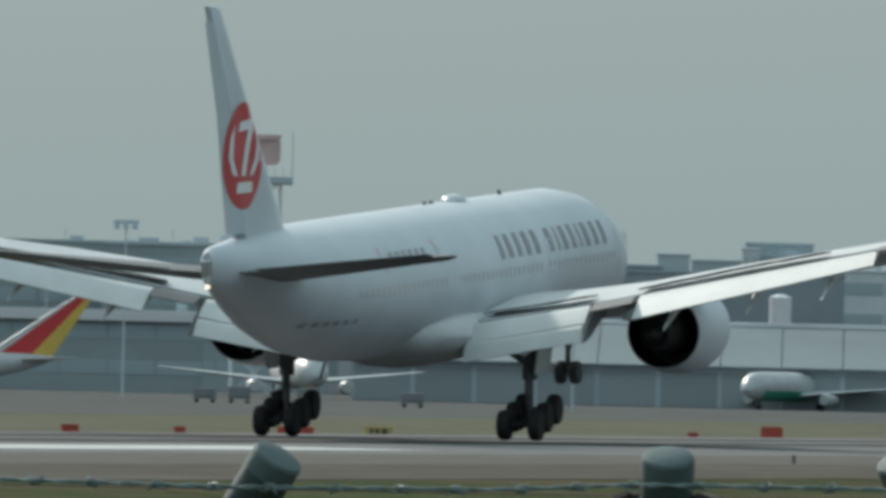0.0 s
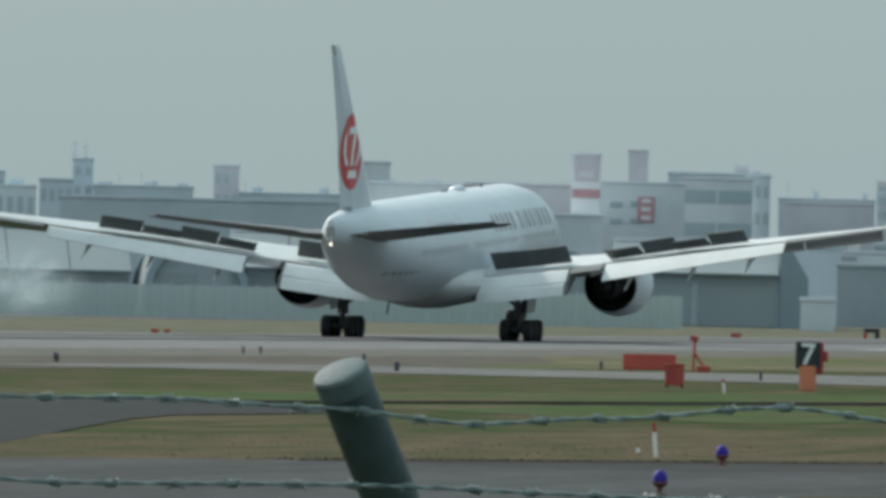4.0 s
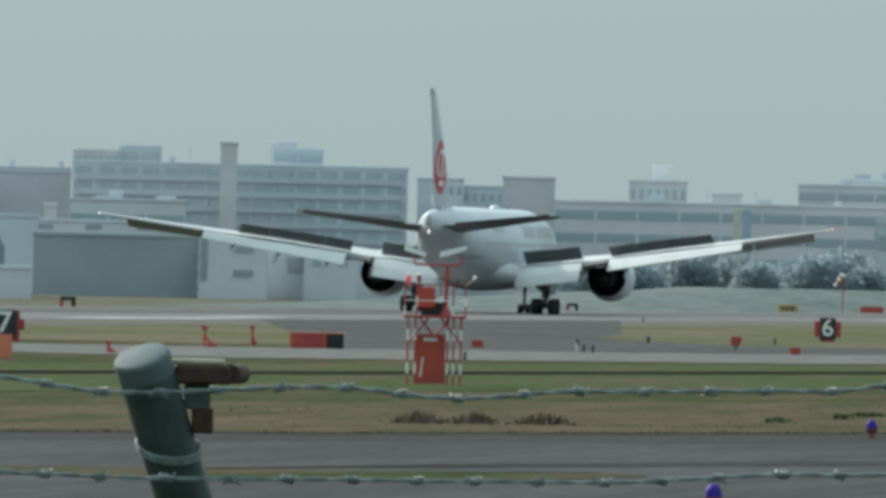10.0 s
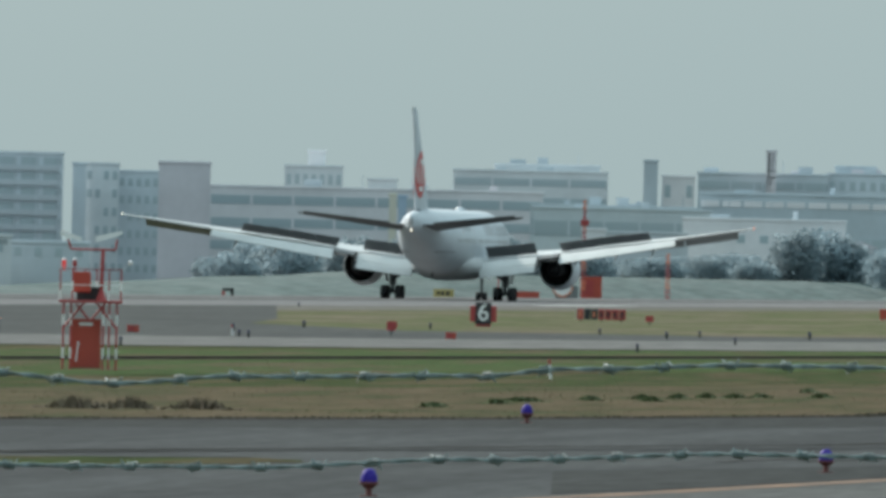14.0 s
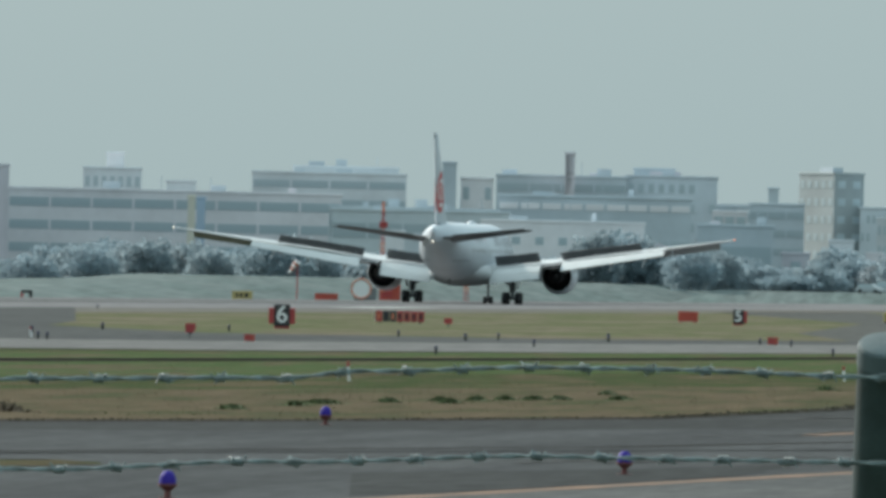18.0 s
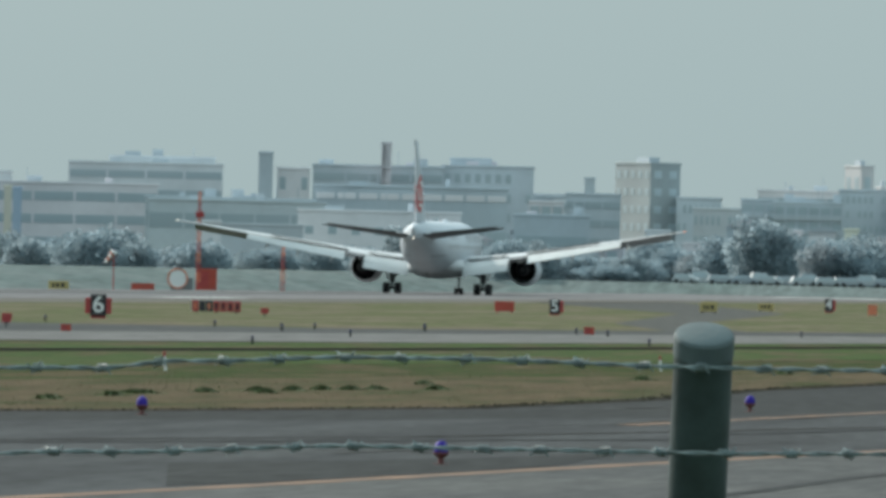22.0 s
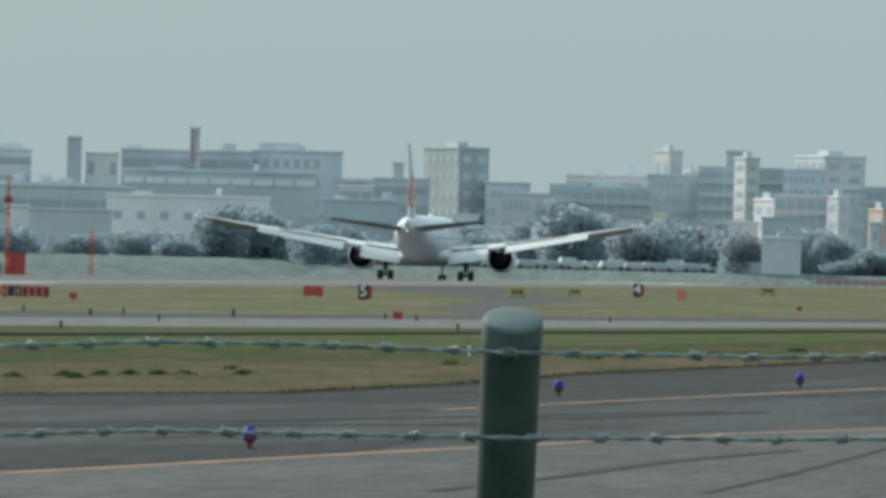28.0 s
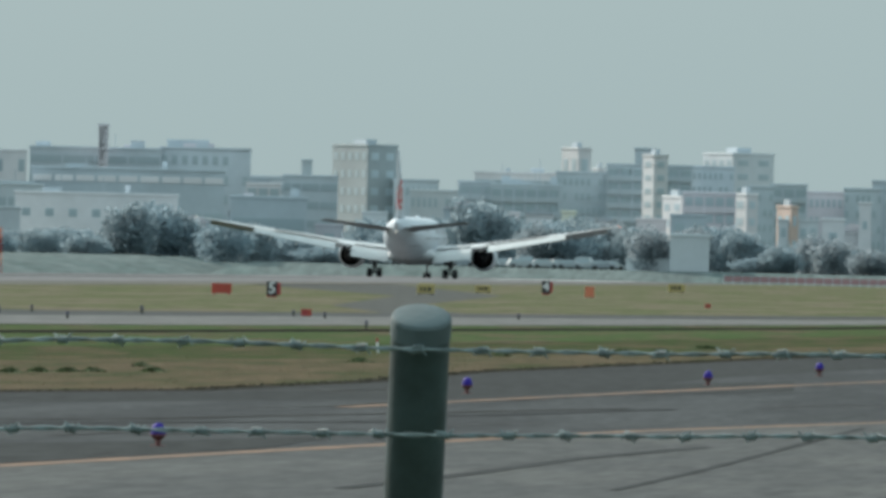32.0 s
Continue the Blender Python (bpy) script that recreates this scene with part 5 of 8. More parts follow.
def tank(x, y, w, h):
    ob = empty("fire_trainer_tank", facing(x, y), "round white tank with a red rim beside a cabinet", "tank")
    bm = bmesh.new()
    tube(bm, (-w * 0.1, 0, h * 0.55), (-w * 0.1, w * 0.8, h * 0.55), h * 0.4, 24)
    part("body", bm, LETTER_WHITE, ob, smooth=True)
    bm = bmesh.new()
    for i in range(24):
        a0, a1 = 2 * math.pi * i / 24, 2 * math.pi * (i + 1) / 24
        tube(bm, (-w * 0.1 + h * 0.4 * math.cos(a0), -0.02, h * 0.55 + h * 0.4 * math.sin(a0)), (-w * 0.1 + h * 0.4 * math.cos(a1), -0.02, h * 0.55 + h * 0.4 * math.sin(a1)), 0.12, 6, cap=False)
    part("rim", bm, ORANGE_PALE, ob, "faded red rim")
    bm = bmesh.new()
    box(bm, -w * 0.4, w * 0.3, 0.1, w * 0.7, 0, h * 0.25, 0.03)
    box(bm, w * 0.3, w * 0.55, 0, 0.6, 0, h * 0.6, 0.03)
    part("stand", bm, MID_GREY, ob)


TUFT_GREEN = paint("weed_leaves", (0.078, 0.112, 0.038), 0.85, var=0.25, scale=3, fine=20)
TUFT_DRY = paint("dry_weeds", (0.15, 0.118, 0.078), 0.9, var=0.25, scale=3, fine=20)


def tuft(x, y, w, dry, seed):
    """A low clump of weeds: many short blades."""
    rng = random.Random(seed)
    bm = bmesh.new()
    for i in range(260):
        bx, by = max(-w * 0.6, min(w * 0.6, rng.gauss(0, w * 0.28))), rng.gauss(0, 0.3)
        h = rng.uniform(0.04, 0.15 if not dry else 0.3) * max(0.15, 1 - (2 * bx / w) ** 2)
        a = rng.uniform(0, 6.28)
        d = Vector((math.cos(a), math.sin(a), 0)) * rng.uniform(0.03, 0.08)
        lean = Vector((rng.uniform(-0.1, 0.1), rng.uniform(-0.1, 0.1), h))
        b = Vector((bx, by, 0))
        bm.faces.new((bm.verts.new(b - d), bm.verts.new(b + d), bm.verts.new(b + lean)))
    ob = part("weed_clump", bm, TUFT_DRY if dry else TUFT_GREEN)
    ob.matrix_basis = Matrix.Translation((x, y, 0.016))
    tagged(ob, "low dry brown weed clump in the verge" if dry else "low green weed clump in the verge", "weeds", "verge weeds", "stuff")


distance_sign(-88.4, 495.5, 0.97, 1.62, "7")
distance_sign(-99.6, 808.3, 1.36, 1.30, "6")
distance_sign(-99.2, 1067.1, 1.19, 1.11, "5")
distance_sign(-100.3, 1339.5, 1.14, 1.24, "4")
red_board(-110.4, 583.7, 2.07, 0.73)
red_cabinet(-93.0, 496.2, 0.64, 0.79)
red_cabinet(-94.9, 603.2, 2.15, 0.68, True)
red_cabinet(-230.0, 1254.6, 0.85, 0.62)
red_board(-230.0, 1911.9, 2.92, 1.06)
red_board(-105.3, 1093.6, 1.42, 0.85)
guide_sign(-108.0, 936.1, 3.04, 0.77)
red_cabinet(-90.4, 1255.6, 0.75, 0.93, False, ORANGE_PALE)
red_cabinet(-95.3, 650.2, 0.51, 0.32)
red_cabinet(-81.9, 653.4, 0.44, 0.32)
red_cabinet(-67.7, 746.8, 0.50, 0.39)
red_cabinet(-82.5, 658.3, 0.39, 0.29)
red_cabinet(-67.4, 1050.0, 0.39, 0.31)
red_cabinet(-230.0, 733.8, 0.91, 0.64)
red_cabinet(-230.0, 752.7, 0.58, 0.58)
red_cabinet(-230.0, 854.6, 0.59, 0.53)
red_board(-230.0, 872.5, 1.30, 0.90)
red_board(-230.0, 773.7, 1.94, 0.63)
red_board(-230.0, 956.5, 1.93, 0.76)
red_cabinet(-230.0, 1031.5, 0.51, 0.53)
red_cabinet(-230.0, 1035.4, 0.39, 0.54)
approach_lamp(-110.9, 597.0, 0.90, 1.46)
approach_lamp(-98.7, 599.6, 0.68, 0.86)
approach_lamp(-101.2, 626.3, 0.26, 0.80)
approach_lamp(-93.0, 543.3, 0.41, 0.41)
stake_sign(-86.9, 671.9, 0.40, 0.65)
stake_sign(-99.4, 886.2, 0.46, 0.56)
stake_sign(-92.0, 711.8, 0.43, 0.53)
yellow_board(-230.0, 1826.9, 2.46, 1.24)
yellow_board(-100.5, 1213.7, 1.40, 0.86)
yellow_board(-107.4, 1298.2, 1.35, 0.82)
yellow_board(-104.8, 1326.2, 1.33, 0.74)
yellow_board(-100.8, 1520.1, 1.58, 0.96)
yellow_board(-104.7, 1582.1, 1.47, 0.82)
yellow_board(-230.0, 789.4, 1.5, 0.7)
dark_cabinet(-230.0, 1320.8, 1.34, 1.13)
dark_cabinet(-230.0, 1639.8, 1.23, 1.07)
taxi_lamp(-49.7, 270.0)
taxi_lamp(-43.2, 229.5)
taxi_lamp(-36.6, 304.6)
taxi_lamp(-26.4, 202.2)
taxi_lamp(-23.9, 238.4)
taxi_lamp(-27.5, 344.1)
taxi_lamp(-24.6, 384.0)
taxi_lamp(-24.2, 426.5)
edge_lamp(-129.1, 561.8)
edge_lamp(-142.6, 657.5)
edge_lamp(-142.7, 661.6)
edge_lamp(-127.2, 609.8)
edge_lamp(-113.5, 549.9)
edge_lamp(-138.9, 530.1)
edge_lamp(-135.8, 546.3)
edge_lamp(-127.2, 553.9)
edge_lamp(-113.2, 548.8)
edge_lamp(-114.7, 596.1)
edge_lamp(-98.9, 544.7)
edge_lamp(-99.9, 739.0)
edge_lamp(-95.7, 684.3)
edge_lamp(-86.9, 625.9)
edge_lamp(-66.0, 584.4)
edge_lamp(-149.0, 1099.5)
edge_lamp(-100.5, 743.8)
edge_lamp(-95.4, 752.8)
edge_lamp(-78.6, 708.2)
edge_lamp(-76.5, 753.2)
edge_lamp(-85.1, 737.1)
edge_lamp(-79.6, 716.9)
edge_lamp(-70.8, 665.1)
edge_lamp(-76.8, 756.4)
edge_lamp(-68.2, 745.4)
edge_lamp(-65.1, 728.0)
edge_lamp(-55.7, 642.7)
edge_lamp(-59.0, 769.8)
edge_lamp(-87.8, 629.6)
edge_lamp(-80.5, 546.2)
edge_lamp(-79.6, 731.5)
edge_lamp(-74.7, 735.9)
stake(-53.4, 283.0, 0.66)
stake(-87.2, 473.7, 0.46)
stake(-51.4, 432.9, 0.55)
stake(-41.6, 484.2, 0.47)
stake(-89.8, 641.7, 0.48)
stake(-55.1, 290.3, 0.15)
instrument_tower(-63.4, 424.2, 1.78, 3.91)
windsock(-230.0, 1881.2, 0.98, 5.10)
mast(-230.0, 1972.0, 1.03, 13.09)
mast(-230.0, 2071.7, 0.93, 6.49)
tank(-230.0, 1951.9, 3.06, 3.12)
red_cabinet(-230.0, 1981.6, 2.66, 3.11)
# short grass: thousands of little blades, thick along the verge's edge and thinner over the field
BLADE_TAN = paint("dry_grass_blades", (0.174, 0.135, 0.078), 0.9, var=0.2, scale=0.5, fine=8)
BLADE_GREEN = paint("green_grass_blades", (0.106, 0.132, 0.053), 0.9, var=0.2, scale=0.5, fine=8)
BLADE_DARK = paint("dark_edge_blades", (0.085, 0.075, 0.045), 0.9, var=0.3, scale=0.5, fine=8)


def along(line, y):
    """x of a plan line at a given y."""
    for (x0, y0), (x1, y1) in zip(line, line[1:]):
        if y0 <= y <= y1:
            return x0 + (x1 - x0) * (y - y0) / (y1 - y0)
    return line[-1][0]


def grass_patch(material, spots, tall, spread, blades, seed, label):
    rng = random.Random(seed)
    verts, faces = [], []
    for x, y, z, k in spots:
        for i in range(blades):
            bx, by = x + rng.gauss(0, spread), y + rng.gauss(0, spread)
            h, a = rng.uniform(0.3, 1.0) * tall * k, rng.uniform(0, 3.14)
            dx, dy = math.cos(a) * h * 0.9, math.sin(a) * h * 0.9
            n = len(verts)
            verts += [(bx - dx, by - dy, z), (bx + dx, by + dy, z), (bx + rng.uniform(-0.6, 0.6) * h, by, z + h)]
            faces.append((n, n + 1, n + 2))
    me = bpy.data.meshes.new("short_grass")
    me.from_pydata(verts, [], faces)
    me.materials.append(material)
    return tagged(new("short_grass", me), label, "grass", "", "stuff")


rng = random.Random(77)
verge, greens, edge, field_tan, field_green = [], [], [], [], []
for k in range(5200):
    y = 262 + 300 * rng.random() ** 1.2
    x0 = along(TAXI_EDGE, y)
    x = x0 - rng.random() * (along(DRAIN_LINE, y) * -1 + x0 if y > 410 else 26)
    tone = math.sin(x * 0.55 + 1.3 * math.sin(y * 0.05)) + math.sin(y * 0.11 + x * 0.2) + rng.gauss(0, 0.7)
    (greens if tone > 1.1 else verge).append((x, y, 0.015, rng.uniform(0.6, 1.2)))
for k in range(1700):
    y = 262 + 330 * rng.random()
    edge.append((along(TAXI_EDGE, y) - abs(rng.gauss(0, 0.25)), y, 0.018, rng.uniform(0.4, 1.1)))
for k in range(3800):
    y = 395 + 420 * rng.random()
    x = -148 + 70 * rng.random()
    if x < along(DRAIN_LINE, max(y, 409)) - 3 and not (-128 < x < -44 and 525 < y < 960):
        tone = math.sin(x * 0.2 + y * 0.03) + rng.gauss(0, 0.6)
        (field_green if tone > 0.2 else field_tan).append((x, y, 0.01, rng.uniform(0.7, 1.4)))
grass_patch(BLADE_TAN, verge, 0.025, 0.3, 5, 1, "short dry tan grass of the verge")
grass_patch(BLADE_GREEN, greens, 0.03, 0.3, 6, 2, "short green grass in the verge")
grass_patch(BLADE_DARK, edge, 0.06, 0.15, 5, 3, "dark ragged grass along the taxiway's edge")
grass_patch(BLADE_TAN, field_tan, 0.022, 0.5, 5, 4, "short tan grass beside the runway")
grass_patch(BLADE_GREEN, field_green, 0.022, 0.5, 5, 5, "short green grass beside the runway")
for k, (x, y, w, dry) in enumerate((
    (-42.7, 354.6, 1.06, 0), (-42.4, 346.9, 0.52, 0), (-42.3, 334.7, 0.62, 0), (-41.5, 369.0, 0.62, 0), (-41.1, 373.1, 0.56, 0), (-40.8, 377.1, 0.49, 0), (-40.3, 379.0, 0.64, 0),
    (-39.9, 381.1, 0.57, 0), (-38.1, 438.2, 0.65, 0), (-40.7, 363.5, 0.54, 0), (-42.0, 362.1, 0.54, 0), (-37.2, 479.3, 0.71, 0), (-40.8, 402.0, 0.45, 0), (-38.9, 386.4, 0.58, 0),
    (-35.4, 550.8, 1.02, 0), (-35.2, 523.5, 0.87, 0), (-35.9, 514.9, 1.15, 0), (-47.0, 312.9, 1.5, 1), (-46.2, 315.1, 1.1, 1), (-45.0, 316.8, 1.45, 1))):
    tuft(x, y, w, dry, k)


# ---- buildings across the airfield ----
def wall(name, color, second=None):
    return paint(name, color, 0.75, var=0.1, scale=0.08, fine=0.8, second=second, rand=0.08)


# Far walls: distance haze is put into these pale, bluish base colours.
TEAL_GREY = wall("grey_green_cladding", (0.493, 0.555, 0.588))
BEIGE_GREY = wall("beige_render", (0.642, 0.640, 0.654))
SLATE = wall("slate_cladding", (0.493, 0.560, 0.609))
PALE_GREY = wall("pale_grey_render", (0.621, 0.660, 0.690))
BLUE_GREY = wall("hazed_blue_grey_render", (0.557, 0.620, 0.670))
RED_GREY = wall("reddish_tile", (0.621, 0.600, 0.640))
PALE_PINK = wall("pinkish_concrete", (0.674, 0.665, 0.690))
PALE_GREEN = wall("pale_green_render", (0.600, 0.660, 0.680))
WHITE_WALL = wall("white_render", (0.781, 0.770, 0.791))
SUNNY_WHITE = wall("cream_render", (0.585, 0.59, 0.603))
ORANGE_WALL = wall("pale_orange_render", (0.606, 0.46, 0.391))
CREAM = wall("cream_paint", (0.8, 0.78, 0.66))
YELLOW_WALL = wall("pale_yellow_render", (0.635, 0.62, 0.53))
# Darker set, with less of that haze in its colour.
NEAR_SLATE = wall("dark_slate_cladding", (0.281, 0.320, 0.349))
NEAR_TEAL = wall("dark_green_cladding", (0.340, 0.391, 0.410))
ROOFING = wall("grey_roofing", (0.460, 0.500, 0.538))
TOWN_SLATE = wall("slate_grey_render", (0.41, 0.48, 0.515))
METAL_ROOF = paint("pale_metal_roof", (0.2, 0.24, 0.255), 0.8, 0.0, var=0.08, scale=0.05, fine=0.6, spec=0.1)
# Glass toned close to the walls: haze put into its colour too.
BAND_GLASS = paint("hazed_band_glass", (0.37, 0.45, 0.49), 0.4, var=0.1, scale=0.2, fine=1)
WINDOW_HAZED = paint("hazed_window_glass", (0.44, 0.53, 0.57), 0.35, var=0.1, scale=0.2, fine=1)
DOOR_GREY = wall("hangar_door", (0.340, 0.387, 0.410))
SIGN_PANEL_RED = paint("red_sign_panel", (0.5, 0.27, 0.3), 0.6, var=0.08)
PALE_SIGN = wall("pale_red_panel", (0.556, 0.49, 0.536))
PALE_BLUE = wall("pale_blue_panel", (0.293, 0.40, 0.525))
BLUE_PANEL = paint("blue_roof_panel", (0.22, 0.36, 0.52), 0.5, var=0.1)

UNIT = {}


def cube_mesh(material):
    """One shared unit block for each material."""
    if material.name not in UNIT:
        b = bmesh.new()
        box(b, -0.5, 0.5, -0.5, 0.5, -0.5, 0.5)
        me = bpy.data.meshes.new("unit_" + material.name)
        bmesh.ops.recalc_face_normals(b, faces=b.faces)
        b.to_mesh(me)
        b.free()
        me.materials.append(material)
        UNIT[material.name] = me
    return UNIT[material.name]


def piece(name, material, parent, c, size):
    return same(name, cube_mesh(material), parent, Matrix.Translation(c) @ Matrix.Diagonal((*size, 1)))


def block(name, bearing, dist, width, height, depth, floors, bays, material, style, label, turn=0.0):
    """A building whose front faces the stand, or is turned aside: walls, roof slab, and windows or balconies floor by floor."""
    house = empty(name, Matrix.Translation(polar(bearing, dist)) @ Matrix.Rotation(-radians(bearing + turn), 4, "Z"), label, "building")
    rng = random.Random(int(abs(bearing) * 1000) + dist)
    bm = bmesh.new()
    box(bm, -width / 2, width / 2, 0, depth, -0.7, height - 0.5)
    part("wall", bm, material, house)
    bm = bmesh.new()
    box(bm, -width / 2 - 0.15, width / 2 + 0.15, -0.15, depth + 0.15, height - 0.5, height, 0.06)
    part("roof", bm, material, house)
    if width > 12 and style != "none":
        for k in range(rng.randint(2, 4 + int(width / 25))):
            x, w, h = rng.uniform(-0.45, 0.45) * width, rng.uniform(0.8, 3.2), rng.uniform(0.4, 1.5)
            mat = (BLUE_GREY, SLATE, SLATE, RED_GREY)[rng.randrange(4)]
            piece("roof_unit", mat, house, (x, rng.uniform(2, max(2.5, depth * 0.5)), height + h / 2), (w, 1.8, h))
        for k in range(rng.randint(0, 2)):
            x, h = rng.uniform(-0.45, 0.45) * width, rng.uniform(1.5, 3.2)
            piece("aerial", SLATE, house, (x, 2.0, height + h / 2), (0.14, 0.14, h))
    fh = (height - 0.8) / max(1, floors)
    if style == "band":
        for f in range(floors):
            for k in range(max(1, bays // 3)):
                w = width / max(1, bays // 3)
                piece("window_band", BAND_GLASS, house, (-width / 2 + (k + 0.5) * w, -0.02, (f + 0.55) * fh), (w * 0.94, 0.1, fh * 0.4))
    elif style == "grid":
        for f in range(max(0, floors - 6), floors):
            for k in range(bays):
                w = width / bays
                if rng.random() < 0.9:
                    piece("window", WINDOW_HAZED, house, (-width / 2 + (k + 0.5) * w, -0.02, (f + 0.55) * fh), (w * 0.55, 0.1, fh * 0.45))
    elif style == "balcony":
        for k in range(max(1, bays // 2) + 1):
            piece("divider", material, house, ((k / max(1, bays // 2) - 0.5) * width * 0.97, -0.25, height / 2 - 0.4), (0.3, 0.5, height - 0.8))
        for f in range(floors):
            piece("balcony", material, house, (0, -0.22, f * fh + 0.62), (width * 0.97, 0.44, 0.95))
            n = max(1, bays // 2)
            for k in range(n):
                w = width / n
                piece("window", WINDOW_HAZED, house, (-width / 2 + (k + 0.5) * w, -0.02, (f + 0.68) * fh), (w * 0.8, 0.1, fh * 0.5))
    elif style == "deck":
        for k in range(bays):
            w = width / bays
            piece("deck_panel", WHITE_WALL, house, (-width / 2 + (k + 0.5) * w, -0.05, height - 2.0), (w * 0.86, 0.16, 1.1))
            for f in range(floors - 1):
                piece("deck_opening", WINDOW_HAZED, house, (-width / 2 + (k + 0.5) * w, -0.02, (f + 0.55) * fh), (w * 0.9, 0.12, fh * 0.4))
    elif style == "few":
        for k in range(max(1, bays // 2)):
            w = width / max(1, bays // 2)
            piece("window", WINDOW_HAZED, house, (-width / 2 + (k + 0.5) * w, -0.02, height * 0.72), (min(w * 0.35, 2.4), 0.1, min(1.3, height * 0.2)))
    return house


def corner_block(name, bearing, dist, left, right, height, floors, material, label, cross=66.0):
    """A tower seen over its corner: a front turned towards the sun and a side away from it; left and right are the widths across the view."""
    w, d = left / math.cos(radians(cross)), right / math.sin(radians(cross))
    house = empty(name, Matrix.Translation(polar(bearing, dist)) @ Matrix.Rotation(-radians(bearing + cross), 4, "Z"), label, "building")
    bm = bmesh.new()
    box(bm, -w, 0, 0, d, -0.7, height - 0.5)
    part("wall", bm, material, house)
    bm = bmesh.new()
    box(bm, -w - 0.12, 0.12, -0.12, d + 0.12, height - 0.5, height, 0.05)
    part("roof", bm, material, house)
    piece("roof_unit", SLATE, house, (-w * 0.5, d * 0.5, height + 0.5), (w * 0.35, d * 0.35, 1.0))
    fh = (height - 0.8) / max(1, floors)
    for f in range(floors):
        for k in range(max(1, int(w / 3.0))):
            n = max(1, int(w / 3.0))
            piece("window", WINDOW_HAZED, house, (-w + (k + 0.5) * w / n, -0.02, (f + 0.55) * fh), (w / n * 0.5, 0.1, fh * 0.42))
        for k in range(max(1, int(d / 3.0))):
            n = max(1, int(d / 3.0))
            piece("window", WINDOW_HAZED, house, (0.02, (k + 0.5) * d / n, (f + 0.55) * fh), (0.1, d / n * 0.5, fh * 0.42))
    return house


block("terminal_building", -17.407, 2170, 68.3, 20.4, 60, 4, 22, NEAR_TEAL, "band", "long grey-green airport terminal with window bands")
block("terminal_wing", -16.862, 2149, 31.4, 20.0, 50, 4, 12, NEAR_TEAL, "band", "grey-green terminal wing with dark window bands")
block("office_building", -16.209, 2181, 17.8, 18.5, 40, 3, 9, BEIGE_GREY, "grid", "pale grey airport office building")
block("office_block", -16.121, 2191, 11.8, 18.7, 40, 4, 6, BEIGE_GREY, "grid", "beige office block with small windows")
block("control_block", -15.876, 2223, 7.2, 22.1, 30, 5, 4, NEAR_SLATE, "band", "dark grey block with an overhanging top floor")
block("office_building", -15.473, 2244, 22.0, 19.3, 40, 4, 12, NEAR_SLATE, "band", "dark grey office building with pale window bands")
block("cargo_building", -15.172, 2223, 51.5, 18.3, 60, 1, 8, NEAR_SLATE, "none", "large plain dark grey cargo building")
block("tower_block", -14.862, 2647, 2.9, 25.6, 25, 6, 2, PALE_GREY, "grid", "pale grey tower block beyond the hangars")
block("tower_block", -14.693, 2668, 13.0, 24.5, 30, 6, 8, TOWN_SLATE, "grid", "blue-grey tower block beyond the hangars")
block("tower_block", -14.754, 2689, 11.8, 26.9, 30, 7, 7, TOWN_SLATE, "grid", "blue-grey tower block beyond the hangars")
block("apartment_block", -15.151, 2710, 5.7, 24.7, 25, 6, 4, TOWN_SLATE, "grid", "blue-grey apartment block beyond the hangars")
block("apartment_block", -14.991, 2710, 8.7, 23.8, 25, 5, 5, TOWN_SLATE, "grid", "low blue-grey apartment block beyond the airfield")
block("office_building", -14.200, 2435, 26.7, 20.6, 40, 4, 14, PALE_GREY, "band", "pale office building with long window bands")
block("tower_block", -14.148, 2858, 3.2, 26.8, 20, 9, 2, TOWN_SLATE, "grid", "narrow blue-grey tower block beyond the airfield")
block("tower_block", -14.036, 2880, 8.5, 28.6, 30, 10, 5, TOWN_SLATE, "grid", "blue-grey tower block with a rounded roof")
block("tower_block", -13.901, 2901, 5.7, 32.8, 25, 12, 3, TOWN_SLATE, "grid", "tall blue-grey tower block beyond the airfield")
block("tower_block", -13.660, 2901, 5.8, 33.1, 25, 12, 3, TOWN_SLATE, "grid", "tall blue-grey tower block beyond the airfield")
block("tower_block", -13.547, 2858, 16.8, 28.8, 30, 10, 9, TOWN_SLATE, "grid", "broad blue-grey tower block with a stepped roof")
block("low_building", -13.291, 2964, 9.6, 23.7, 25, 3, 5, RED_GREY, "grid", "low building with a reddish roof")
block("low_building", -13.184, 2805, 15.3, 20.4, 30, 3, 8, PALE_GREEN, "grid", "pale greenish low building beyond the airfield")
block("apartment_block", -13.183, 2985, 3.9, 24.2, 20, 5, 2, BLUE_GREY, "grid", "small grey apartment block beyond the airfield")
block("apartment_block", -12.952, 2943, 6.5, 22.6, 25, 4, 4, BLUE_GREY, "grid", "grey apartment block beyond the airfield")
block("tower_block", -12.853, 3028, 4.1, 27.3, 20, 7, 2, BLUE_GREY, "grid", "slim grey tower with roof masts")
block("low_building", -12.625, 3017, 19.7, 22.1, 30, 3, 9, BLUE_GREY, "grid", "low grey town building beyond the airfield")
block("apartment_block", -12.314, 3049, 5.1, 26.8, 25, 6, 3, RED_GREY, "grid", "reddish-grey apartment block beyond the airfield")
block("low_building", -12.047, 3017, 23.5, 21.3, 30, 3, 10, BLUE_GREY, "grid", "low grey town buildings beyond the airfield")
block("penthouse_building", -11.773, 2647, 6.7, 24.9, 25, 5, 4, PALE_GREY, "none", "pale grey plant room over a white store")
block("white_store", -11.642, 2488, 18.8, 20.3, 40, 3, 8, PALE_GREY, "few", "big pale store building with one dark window")
